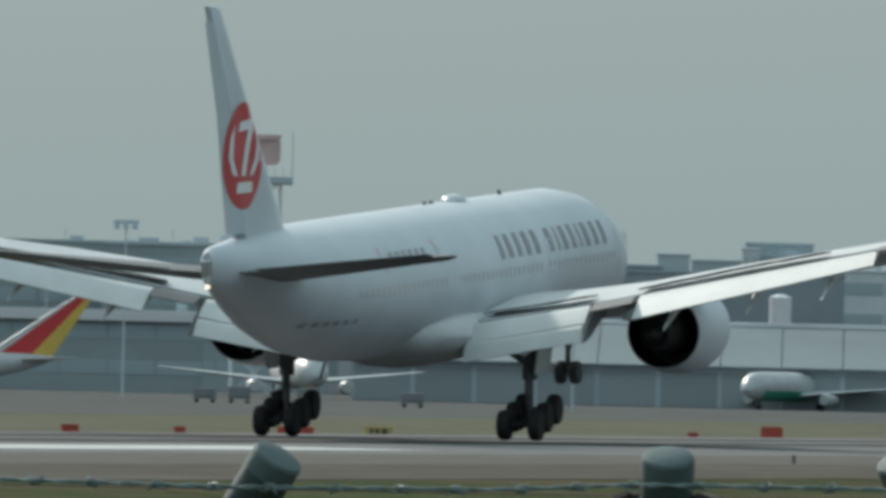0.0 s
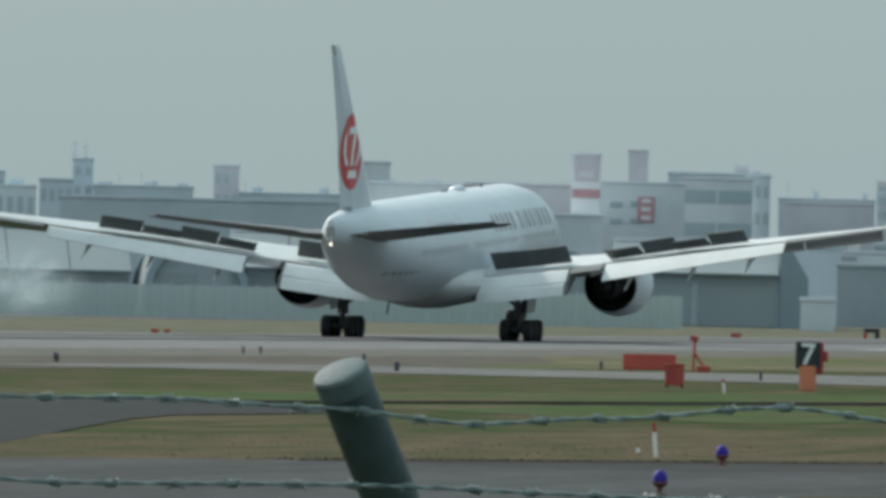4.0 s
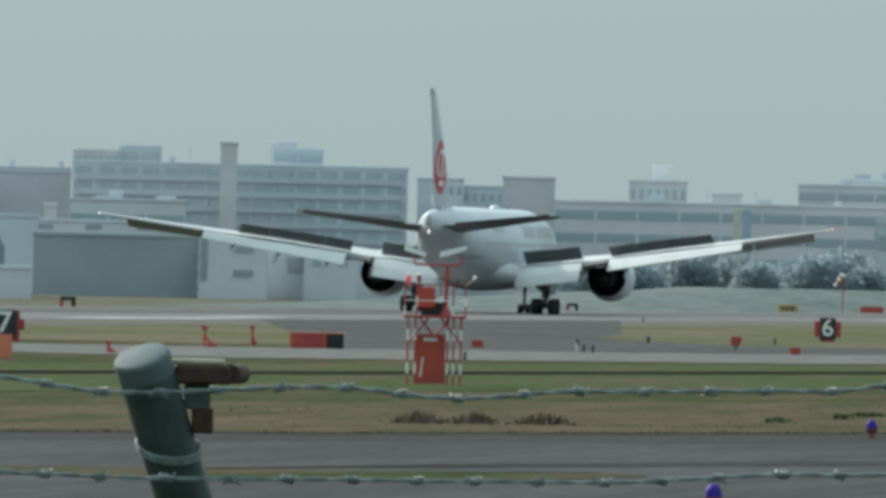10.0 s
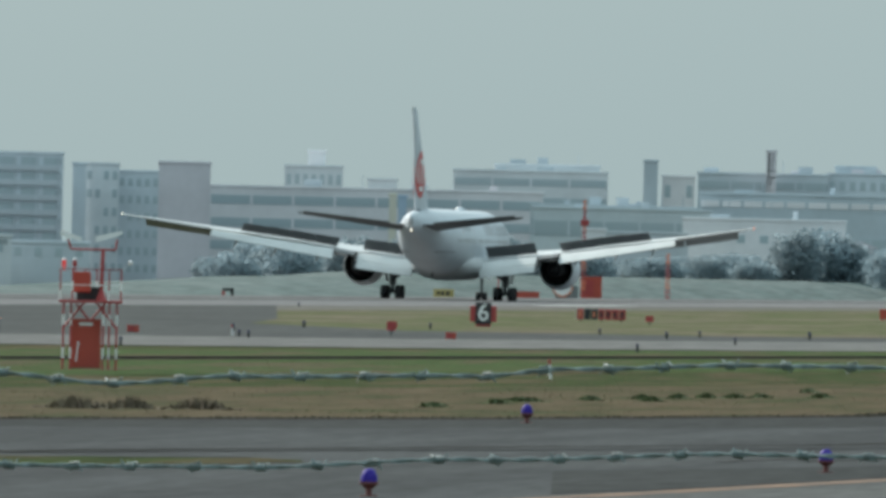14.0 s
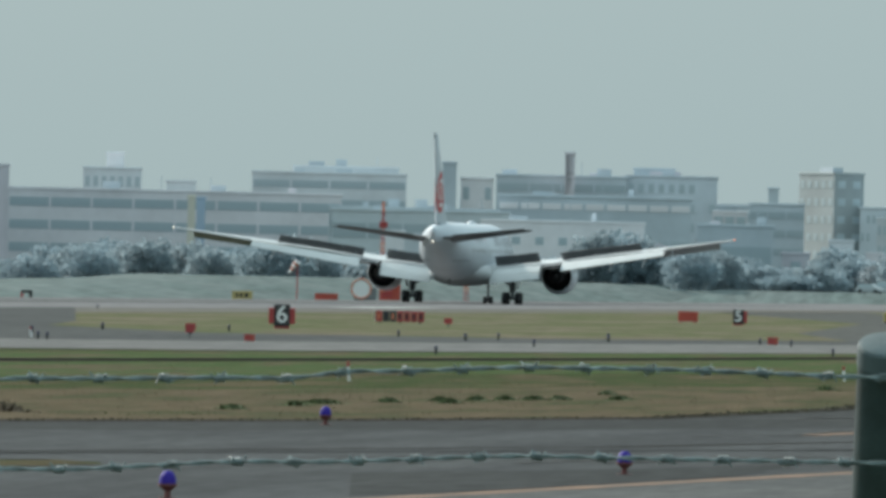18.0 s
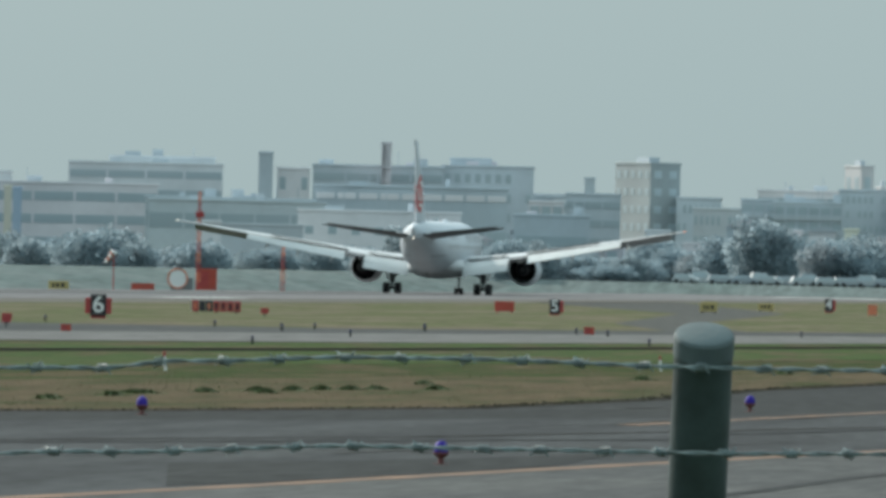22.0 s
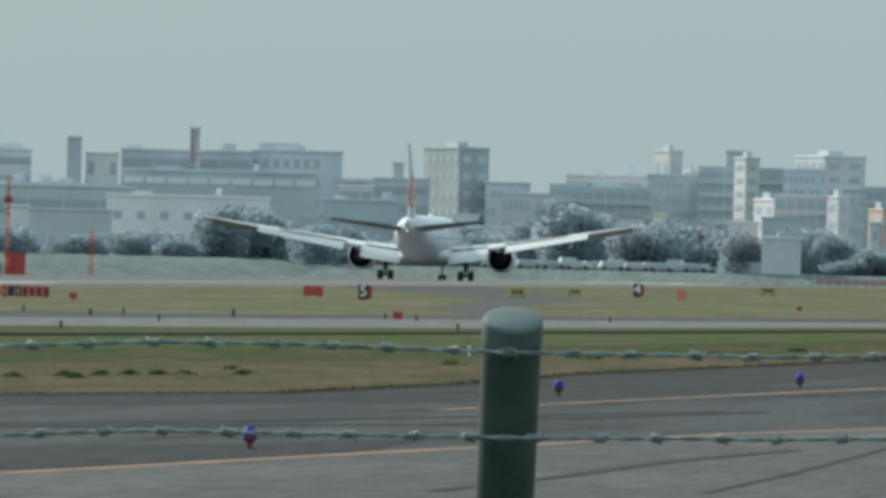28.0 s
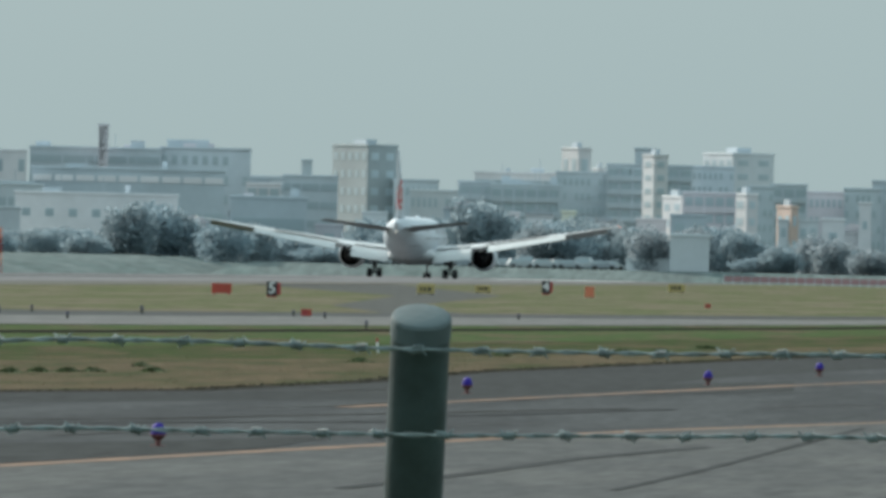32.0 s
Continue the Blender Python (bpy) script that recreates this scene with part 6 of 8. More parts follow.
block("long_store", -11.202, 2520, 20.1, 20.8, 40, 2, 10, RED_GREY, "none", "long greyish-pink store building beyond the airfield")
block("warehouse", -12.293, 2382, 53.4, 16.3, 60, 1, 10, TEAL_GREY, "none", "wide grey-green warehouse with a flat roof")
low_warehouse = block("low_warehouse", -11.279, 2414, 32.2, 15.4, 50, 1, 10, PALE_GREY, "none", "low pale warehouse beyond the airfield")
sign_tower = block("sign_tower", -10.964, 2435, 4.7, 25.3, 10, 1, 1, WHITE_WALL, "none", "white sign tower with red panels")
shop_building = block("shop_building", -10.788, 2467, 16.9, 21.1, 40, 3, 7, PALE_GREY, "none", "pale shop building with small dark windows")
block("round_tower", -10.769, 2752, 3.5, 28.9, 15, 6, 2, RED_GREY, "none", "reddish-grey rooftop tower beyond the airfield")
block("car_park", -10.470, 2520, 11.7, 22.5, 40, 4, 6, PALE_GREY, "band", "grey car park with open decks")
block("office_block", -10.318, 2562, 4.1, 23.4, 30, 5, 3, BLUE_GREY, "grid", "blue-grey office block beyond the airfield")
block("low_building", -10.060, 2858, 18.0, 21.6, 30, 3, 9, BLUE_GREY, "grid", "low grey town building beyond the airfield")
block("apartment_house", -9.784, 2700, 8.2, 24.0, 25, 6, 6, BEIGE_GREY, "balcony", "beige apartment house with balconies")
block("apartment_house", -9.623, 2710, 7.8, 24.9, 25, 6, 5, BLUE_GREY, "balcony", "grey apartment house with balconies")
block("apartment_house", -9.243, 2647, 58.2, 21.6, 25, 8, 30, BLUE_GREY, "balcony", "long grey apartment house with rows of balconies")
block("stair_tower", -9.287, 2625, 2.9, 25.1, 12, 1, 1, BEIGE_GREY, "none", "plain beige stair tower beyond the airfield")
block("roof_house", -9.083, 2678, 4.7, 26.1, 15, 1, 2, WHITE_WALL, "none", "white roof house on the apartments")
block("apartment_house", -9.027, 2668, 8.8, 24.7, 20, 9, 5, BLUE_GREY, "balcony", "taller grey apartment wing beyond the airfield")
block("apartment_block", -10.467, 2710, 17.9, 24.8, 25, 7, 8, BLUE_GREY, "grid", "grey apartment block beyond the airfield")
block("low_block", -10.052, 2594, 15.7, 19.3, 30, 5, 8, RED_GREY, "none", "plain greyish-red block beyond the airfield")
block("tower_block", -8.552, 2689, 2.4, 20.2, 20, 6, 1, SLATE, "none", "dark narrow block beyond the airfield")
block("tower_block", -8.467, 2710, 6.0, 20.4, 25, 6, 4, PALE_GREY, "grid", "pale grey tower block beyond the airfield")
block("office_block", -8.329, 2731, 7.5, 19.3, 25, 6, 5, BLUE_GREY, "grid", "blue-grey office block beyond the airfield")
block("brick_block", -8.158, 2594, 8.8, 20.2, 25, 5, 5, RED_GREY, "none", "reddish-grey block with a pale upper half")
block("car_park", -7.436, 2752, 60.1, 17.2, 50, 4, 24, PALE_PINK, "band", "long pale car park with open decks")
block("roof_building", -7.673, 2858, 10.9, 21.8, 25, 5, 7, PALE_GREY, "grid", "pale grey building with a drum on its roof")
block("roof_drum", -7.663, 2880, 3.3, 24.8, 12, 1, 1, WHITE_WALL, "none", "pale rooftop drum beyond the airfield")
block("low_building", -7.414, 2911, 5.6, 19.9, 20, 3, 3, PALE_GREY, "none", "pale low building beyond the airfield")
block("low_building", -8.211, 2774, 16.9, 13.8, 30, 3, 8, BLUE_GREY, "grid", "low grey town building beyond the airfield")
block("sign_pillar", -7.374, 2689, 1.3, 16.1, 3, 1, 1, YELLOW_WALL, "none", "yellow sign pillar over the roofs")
block("sign_pillar", -7.338, 2694, 1.5, 15.8, 3, 1, 1, PALE_BLUE, "none", "pale blue sign pillar over the roofs")
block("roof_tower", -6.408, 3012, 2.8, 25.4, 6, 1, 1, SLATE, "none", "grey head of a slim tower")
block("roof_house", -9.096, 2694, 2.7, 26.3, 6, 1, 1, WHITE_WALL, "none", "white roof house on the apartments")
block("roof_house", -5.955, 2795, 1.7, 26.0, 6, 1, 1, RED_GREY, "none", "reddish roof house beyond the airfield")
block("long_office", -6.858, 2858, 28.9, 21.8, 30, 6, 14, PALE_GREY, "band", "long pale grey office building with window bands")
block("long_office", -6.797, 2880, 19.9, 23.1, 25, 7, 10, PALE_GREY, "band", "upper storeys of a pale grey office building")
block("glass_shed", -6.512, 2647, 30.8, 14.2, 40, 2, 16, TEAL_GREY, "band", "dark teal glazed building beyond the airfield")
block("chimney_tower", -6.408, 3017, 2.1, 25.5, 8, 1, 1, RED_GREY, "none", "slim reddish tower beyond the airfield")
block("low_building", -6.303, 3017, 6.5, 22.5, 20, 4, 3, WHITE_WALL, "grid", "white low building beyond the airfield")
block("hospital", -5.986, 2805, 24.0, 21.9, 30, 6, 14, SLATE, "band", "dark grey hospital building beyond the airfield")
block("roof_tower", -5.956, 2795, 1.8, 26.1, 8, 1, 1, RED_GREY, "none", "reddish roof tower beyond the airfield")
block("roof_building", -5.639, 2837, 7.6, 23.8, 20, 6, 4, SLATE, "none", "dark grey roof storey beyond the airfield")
block("hospital_wing", -5.573, 2816, 16.9, 22.3, 30, 6, 9, BLUE_GREY, "grid", "blue-grey hospital wing beyond the airfield")
block("car_park", -5.860, 2700, 34.2, 17.6, 40, 3, 9, SLATE, "deck", "grey car park with pale panels along its top deck")
block("glass_shed", -6.540, 2668, 29.6, 14.7, 40, 2, 15, TEAL_GREY, "band", "dark teal glazed building beyond the airfield")
block("low_building", -5.315, 2858, 10.1, 17.6, 25, 3, 6, PALE_GREY, "grid", "pale low town building beyond the airfield")
block("low_building", -5.342, 2858, 9.5, 17.3, 18, 5, 9, BLUE_GREY, "grid", "grey-blue town building with small windows")
block("low_building", -5.175, 2816, 10.1, 17.7, 18, 5, 10, SLATE, "band", "dark grey town building with window bands")
block("stack_tower", -5.190, 2964, 2.0, 21.5, 8, 1, 1, SLATE, "none", "dark stubby tower over the roofs")
block("apartment_block", -5.352, 2774, 6.2, 15.9, 18, 4, 6, PALE_PINK, "balcony", "pale apartment block with balconies")
corner_block("tower_block", -4.963, 2911, 6.7, 5.7, 24.3, 7, NEAR_TEAL, "grey tower block with pale balconies on one side")
block("low_building", -4.779, 2900, 8.6, 17.8, 18, 5, 8, BLUE_GREY, "grid", "blue-grey town building beyond the airfield")
block("low_building", -4.683, 2800, 11.4, 15.5, 18, 4, 11, PALE_GREY, "grid", "pale grey town building beyond the airfield")
block("apartment_block", -4.551, 2760, 6.6, 17.1, 18, 6, 7, SLATE, "balcony", "dark grey apartment block with balconies")
block("apartment_block", -4.399, 2950, 16.5, 19.9, 18, 6, 16, WHITE_WALL, "band", "long white apartment block with bright top storeys")
block("apartment_block", -4.368, 2740, 12.5, 16.6, 18, 6, 12, BLUE_GREY, "balcony", "blue-grey apartment block with balconies")
corner_block("tower_block", -4.173, 2930, 3.1, 2.5, 24.8, 4, SUNNY_WHITE, "white tower block with one side in shade")
block("apartment_block", -4.154, 2880, 10.0, 19.9, 18, 7, 9, SLATE, "grid", "dark grey apartment block beyond the airfield")
corner_block("tower_block", -4.097, 2905, 1.0, 1.5, 20.8, 3, SUNNY_WHITE, "slim white stair tower over the roofs")
block("tower_block", -3.991, 2870, 7.2, 21.5, 18, 8, 7, BLUE_GREY, "balcony", "blue-grey tower block with balconies")
block("tower_block", -3.923, 2925, 3.7, 25.0, 18, 9, 3, SLATE, "none", "dark grey lift tower over a block")
corner_block("tower_block", -3.888, 2800, 2.0, 2.6, 22.9, 9, SUNNY_WHITE, "slim tower block with a bright end wall")
block("tower_block", -3.791, 2840, 4.7, 21.3, 18, 8, 5, SLATE, "balcony", "dark grey tower block with balconies")
corner_block("tower_block", -3.779, 2640, 3.4, 1.1, 14.7, 5, SUNNY_WHITE, "white end of a balconied apartment block")
block("apartment_block", -3.676, 2620, 9.0, 15.4, 18, 5, 10, RED_GREY, "balcony", "brownish apartment block with pale parapets")
block("tower_block", -3.665, 2860, 8.0, 21.4, 18, 8, 8, BLUE_GREY, "grid", "broad blue-grey tower block beyond the airfield")
corner_block("tower_block", -3.592, 2920, 5.7, 7.9, 24.4, 9, PALE_GREY, "broad tower block with one bright side")
corner_block("tower_block", -3.537, 2650, 2.2, 2.0, 15.5, 5, SUNNY_WHITE, "white end wall of an apartment block")
block("low_building", -3.489, 2700, 5.2, 17.0, 18, 6, 5, SLATE, "grid", "dark grey town building beyond the airfield")
block("apartment_block", -3.379, 2830, 6.7, 18.2, 18, 6, 7, BLUE_GREY, "balcony", "blue-grey apartment block beyond the airfield")
corner_block("tower_block", -3.368, 2600, 2.5, 1.2, 13.3, 3, ORANGE_WALL, "pale orange town house in the sun")
block("low_building", -3.240, 2860, 8.5, 17.1, 18, 5, 8, RED_GREY, "grid", "greyish-pink town building beyond the airfield")
block("low_building", -3.099, 2840, 7.1, 17.8, 18, 6, 7, BLUE_GREY, "grid", "grey town building beyond the airfield")
block("low_building", -3.091, 2600, 2.1, 14.2, 10, 2, 2, WHITE_WALL, "few", "small white building beyond the airfield")
block("tower_block", -2.968, 2870, 9.8, 19.5, 18, 7, 9, SLATE, "grid", "dark grey tower block beyond the airfield")
block("low_building", -3.210, 2560, 3.8, 11.2, 10, 2, 3, WHITE_WALL, "few", "small white gabled house beyond the airfield")
block("small_shop", -4.203, 2541, 2.4, 11.4, 10, 1, 1, CREAM, "none", "small pale yellow building beyond the airfield")
block("white_shed", -3.746, 2398, 6.2, 7.7, 5, 1, 3, PALE_GREY, "none", "pale shed standing before the trees")
block("low_wall", -3.886, 2401, 8.2, 3.6, 4, 1, 1, PALE_GREY, "none", "low pale wall beside the car park")
block("long_shed", -5.977, 2583, 27.7, 12.7, 30, 1, 14, WHITE_WALL, "few", "long pale grey shed with small dark windows")
block("dark_shed", -5.329, 2572, 12.8, 12.7, 30, 1, 5, SLATE, "band", "dark grey shed beyond the airfield")
block("white_hut", -6.616, 2467, 3.9, 10.1, 12, 1, 1, WHITE_WALL, "none", "bright white tank hut beyond the airfield")
block("low_store", -6.416, 2541, 13.6, 9.9, 20, 1, 4, PALE_GREY, "none", "low pale store beyond the airfield")
block("white_shed", -10.084, 1700, 3.8, 3.1, 20, 1, 2, PALE_GREY, "none", "small white shed beyond the airfield")
block("low_hangar", -9.705, 1990, 21.4, 7.5, 30, 1, 6, NEAR_TEAL, "none", "wide grey hangar with a plain sliding door")
block("low_store", -10.092, 2050, 6.8, 10.0, 20, 1, 3, BLUE_GREY, "none", "plain blue-grey store beside the hangars")
store = block("long_annex", -9.795, 2100, 18.7, 9.6, 20, 1, 6, PALE_GREY, "none", "long pale annex with three dark windows")
for x, z, w, h in ((-6.4, 8.5, 2.0, 0.6), (0.2, 8.6, 2.2, 0.7), (7.4, 8.7, 2.4, 0.7),):
    piece("window", DOOR_GREY, store, (x, -0.05, z), (w, 0.14, h))
block("long_store", -9.664, 2350, 17.8, 13.7, 20, 2, 10, PALE_GREY, "band", "pale low store before the apartments")
store = block("office_building", -9.262, 1985, 8.8, 8.2, 20, 2, 4, PALE_GREY, "none", "pale office building with dark window panels")
# The tall first strip is a recess, its shade put in as a dark panel.
for x, z, w, h in ((-3.8, 4.6, 0.9, 5.9), (1.4, 5.8, 2.5, 0.8), (1.3, 2.7, 2.6, 0.9),):
    piece("window", DOOR_GREY, store, (x, -0.05, z), (w, 0.14, h))
store = block("low_store", -9.060, 2010, 5.1, 6.5, 20, 2, 6, BLUE_GREY, "few", "blue-grey store with a small white panel")
for x, z, w, h in ((1.4, 3.9, 2.8, 2.1),):
    piece("window", DOOR_GREY, store, (x, -0.05, z), (w, 0.14, h))
store = block("low_store", -8.899, 1995, 6.8, 6.2, 20, 1, 5, PALE_GREY, "few", "pale low store with dark doors")
for x, z, w, h in ((-1.5, 5.3, 2.1, 0.7), (1.8, 5.2, 2.1, 0.6),):
    piece("window", DOOR_GREY, store, (x, -0.05, z), (w, 0.14, h))
block("low_store", -8.662, 2020, 10.8, 5.5, 20, 1, 8, BLUE_GREY, "few", "low blue-grey store beyond the airfield")
block("gabled_house", -9.953, 2300, 1.9, 12.6, 8, 1, 1, WHITE_WALL, "none", "small pale gabled house beyond the hangars")


# ---- hangars, fence, towers and parked aircraft ----
def bearing_pose(bearing, dist, turn=0.0):
    p = polar(bearing, dist)
    z = TERRACE if -226 < p.x < -90 and 2392 < p.y < 2640 else ground_height(p.x)
    if -275 < p.x <= -226 and 2100 < p.y < 2620:
        z = 1.6
    return Matrix.Translation((p.x, p.y, z)) @ Matrix.Rotation(-radians(bearing + turn), 4, "Z")


def ridge_hangar(b0, b1, dist, ridge, eave, label, turn=0.0, roofing=None):
    """A long hangar with a low pitched metal roof: walls, roof sheets, ridge cap and sliding doors."""
    w = dist * radians(b1 - b0)
    ob = empty("hangar", bearing_pose((b0 + b1) / 2, dist, turn), label, "hangar", "hangars")
    bm = bmesh.new()
    box(bm, -w / 2, w / 2, 0, 50, 0, eave - 0.1)
    part("wall", bm, SLATE, ob)
    n = max(2, int(w / 7))
    for i in range(n):
        bm = bmesh.new()
        x0, x1 = -w / 2 + i * w / n, -w / 2 + (i + 1) * w / n - 0.12
        loft(bm, [[(x0, -1.2, eave), (x0, 24, ridge), (x0, 24, ridge - 0.25), (x0, -1.2, eave - 0.25)], [(x1, -1.2, eave), (x1, 24, ridge), (x1, 24, ridge - 0.25), (x1, -1.2, eave - 0.25)]])
        part("roof_sheet", bm, roofing or METAL_ROOF, ob)
        piece("door_leaf", DOOR_GREY, ob, ((x0 + x1) / 2, -0.08, eave * 0.43), ((x1 - x0) * 0.94, 0.14, eave * 0.82))
    bm = bmesh.new()
    box(bm, -w / 2, w / 2, 23.6, 25, ridge - 0.1, ridge + 0.45, 0.05)
    part("ridge_cap", bm, WHITE_WALL, ob, "pale ridge cap")
    bm = bmesh.new()
    loft(bm, [[(-w / 2, 24.2, ridge - 0.2), (w / 2, 24.2, ridge - 0.2), (w / 2, 24.2, ridge - 0.5), (-w / 2, 24.2, ridge - 0.5)], [(-w / 2, 51, eave), (w / 2, 51, eave), (w / 2, 51, eave - 0.3), (-w / 2, 51, eave - 0.3)]])
    part("rear_roof", bm, METAL_ROOF, ob)
    return ob


ARCH_GREY = wall("dark_arch_cladding", (0.262, 0.33, 0.371))


def barrel_hangar(bearing, dist, half, top, label, depth=45.0, roofing=None):
    """A hangar with a curved roof: gable wall, dark arch rim, door leaves, roof shell."""
    ob = empty("barrel_hangar", bearing_pose(bearing, dist, -2.0), label, "hangar", "hangars")
    n = 16
    arc = [(half * math.cos(math.pi * (1 - i / n)), top * 0.25 + top * 0.75 * math.sin(math.pi * i / n)) for i in range(n + 1)]
    base = [(-half, 0)] + arc + [(half, 0)]
    bm = bmesh.new()
    f0 = [bm.verts.new((x, 0, z)) for x, z in base]
    f1 = [bm.verts.new((x, 0.6, z)) for x, z in base]
    bm.faces.new(f0), bm.faces.new(f1[::-1])
    for i in range(len(f0)):
        j = (i + 1) % len(f0)
        bm.faces.new((f0[i], f0[j], f1[j], f1[i]))
    part("gable_wall", bm, DOOR_GREY, ob)
    bm = bmesh.new()
    rings = []
    for x, z in base:
        k = 1.0 + 0.15 / half
        rings.append([(x * k, 0.2, z * 1.02), (x * k, depth, z * 1.02), (x, depth, z), (x, 0.2, z)])
    loft(bm, rings)
    part("roof_shell", bm, roofing or METAL_ROOF, ob, smooth=True)
    bm = bmesh.new()
    rings = []
    for x, z in base:
        rings.append([(x * 1.03, -0.9, z * 1.03), (x * 1.03, 0.15, z * 1.03), (x * 0.9, -0.1, z * 0.88), (x * 0.9, -0.9, z * 0.88)])
    loft(bm, rings)
    part("arch_rim", bm, ARCH_GREY, ob, "dark arch rim")
    m = max(2, int(half / 2.2))
    for i in range(m):
        w = 1.5 * half / m
        piece("door_leaf", DOOR_GREY, ob, (-0.75 * half + (i + 0.5) * w, -0.05, top * 0.27), (w * 0.95, 0.16, top * 0.52))
    return ob


ridge_hangar(-16.35, -12.66, 1800, 9.9, 5.0, "long low hangar with a pale metal roof and dark doors")
pier = block("pier_building", -17.45, 1960, 37.0, 9.9, 14, 2, 18, NEAR_TEAL, "band", "low grey-green pier building with a white roof edge")
piece("roof_edge", WHITE_WALL, pier, (0, -0.6, 9.15), (37.4, 1.3, 1.35))
silo = empty("silo", bearing_pose(-14.747, 2185), "slim white silo between the airport buildings", "silo")
bm = bmesh.new()
tube(bm, (0, 0, 0), (0, 0, 15.3), 1.55, 20)
part("drum", bm, WHITE_WALL, silo, smooth=True)
bm = bmesh.new()
tube(bm, (0, 0, 15.3), (0, 0, 15.8), 1.62, 20, 0.5)
part("lid", bm, PALE_GREY, silo)
ridge_hangar(-12.30, -11.62, 1790, 10.0, 5.8, "hangar with a pale pitched roof and dark front")
end_hangar = ridge_hangar(-10.86, -10.23, 1790, 9.9, 6.3, "grey hangar with a pale pitched roof and an end wall darkened for shade")
bm = bmesh.new()
half = 1790 * radians(0.315)
loft(bm, [[(half + 0.05, y, 9.7), (half + 1.6, y, 8.9), (half + 3.4, y, 5.9), (half + 3.4, y, 0), (half + 0.05, y, 0)] for y in (-0.5, 48)])
# The gable end's shade is put into this darker wall colour.
part("end_wall", bm, ARCH_GREY, end_hangar, "rounded end wall with its shade painted dark")
barrel_hangar(-12.42, 1780, 6.0, 9.2, "grey hangar with a curved roof and dark arch")
barrel_hangar(-11.28, 1770, 15.5, 9.2, "wide grey hangar with a curved roof and dark arch")

FENCE_PANEL = paint("pale_fence_panel", (0.5, 0.56, 0.55), 0.7, var=0.1, scale=0.3, fine=3)
blast_fence = empty("blast_fence", bearing_pose(-12.2, 1640), "long pale grey-green panel fence along the apron", "fence")
inv = blast_fence.matrix_basis.inverted()
for i in range(84):
    b = -13.95 + i * 0.04
    m = inv @ bearing_pose(b + 0.02, 1640)
    ob = same("fence_panel", cube_mesh(FENCE_PANEL), blast_fence, m @ Matrix.Translation((0, 0, 1.75)) @ Matrix.Diagonal((1.08, 0.08, 3.5 + 0.1 * math.sin(i * 1.7), 1)))
    if i % 2 == 0:
        same("fence_post", cube_mesh(TEAL_GREY), blast_fence, inv @ bearing_pose(b, 1640) @ Matrix.Translation((0, 0, 1.9)) @ Matrix.Diagonal((0.16, 0.3, 3.8, 1)))

# radar tower
# Antenna red, washed out in the colour itself to give distance haze.
HAZED_RED = paint("hazed_red", (0.6, 0.42, 0.4), 0.6, var=0.1, scale=0.5)
radar = empty("radar_tower", bearing_pose(-16.72, 2000), "lattice radar tower with a red rotating antenna", "tower")
for sx in (-3, 3):
    for sy in (-3, 3):
        bm = bmesh.new()
        tube(bm, (sx, sy, 0), (sx, sy, 28), 0.22, 8)
        part("leg", bm, WHITE_WALL, radar)
for k in range(5):
    z0, z1 = k * 5.6, (k + 1) * 5.6
    for sy in (-3, 3):
        bm = bmesh.new()
        tube(bm, (-3, sy, z0), (3, sy, z1), 0.12, 6)
        tube(bm, (3, sy, z0), (-3, sy, z1), 0.12, 6)
        tube(bm, (-3, sy, z1), (3, sy, z1), 0.14, 6)
        part("brace", bm, PALE_GREY, radar)
    bm = bmesh.new()
    s = 1 if k % 2 else -1
    loft(bm, [[(-1.9 * s, -0.8, z0), (-1.9 * s, 0.8, z0), (-1.9 * s, 0.8, z0 + 0.5), (-1.9 * s, -0.8, z0 + 0.5)], [(1.9 * s, -0.8, z1), (1.9 * s, 0.8, z1), (1.9 * s, 0.8, z1 + 0.5), (1.9 * s, -0.8, z1 + 0.5)]])
    part("stair_flight", bm, SLATE, radar)
bm = bmesh.new()
box(bm, -4.6, 4.6, -4.6, 4.6, 27.6, 28.6, 0.1)
part("platform", bm, SLATE, radar)
for i in range(9):
    bm = bmesh.new()
    tube(bm, (-4.4 + i * 1.1, -4.4, 28.6), (-4.4 + i * 1.1, -4.4, 29.8), 0.06, 5)
    part("rail_post", bm, PALE_GREY, radar)
for x, h in ((-4.5, 5.6), (4.5, 6.0)):
    bm = bmesh.new()
    tube(bm, (x, 0, 28.5), (x, 0, 28.5 + h), 0.09, 6)
    part("rod", bm, PALE_GREY, radar)
bm = bmesh.new()
tube(bm, (0, 0, 28.5), (0, 0, 30.6), 0.7, 12, 0.5)
part("turntable", bm, HAZED_RED, radar)
bm = bmesh.new()
rings = []
for i in range(9):
    a = -1.0 + 2.0 * i / 8
    x, y = 2.9 * math.sin(a) / math.sin(1.0), -1.2 * (1 - math.cos(a)) - 0.4
    hh = 1.9 if abs(i - 4) < 4 else 1.3
    rings.append([(x, y, 32.0 - hh), (x, y + 0.25, 32.0 - hh), (x, y + 0.25, 32.0 + hh * 0.9), (x, y, 32.0 + hh * 0.9)])
loft(bm, rings)
part("antenna", bm, HAZED_RED, radar, "red curved antenna")
bm = bmesh.new()
box(bm, -2.9, 2.9, -0.9, -0.3, 33.4, 34.1, 0.05)
part("top_bar", bm, HAZED_RED, radar)

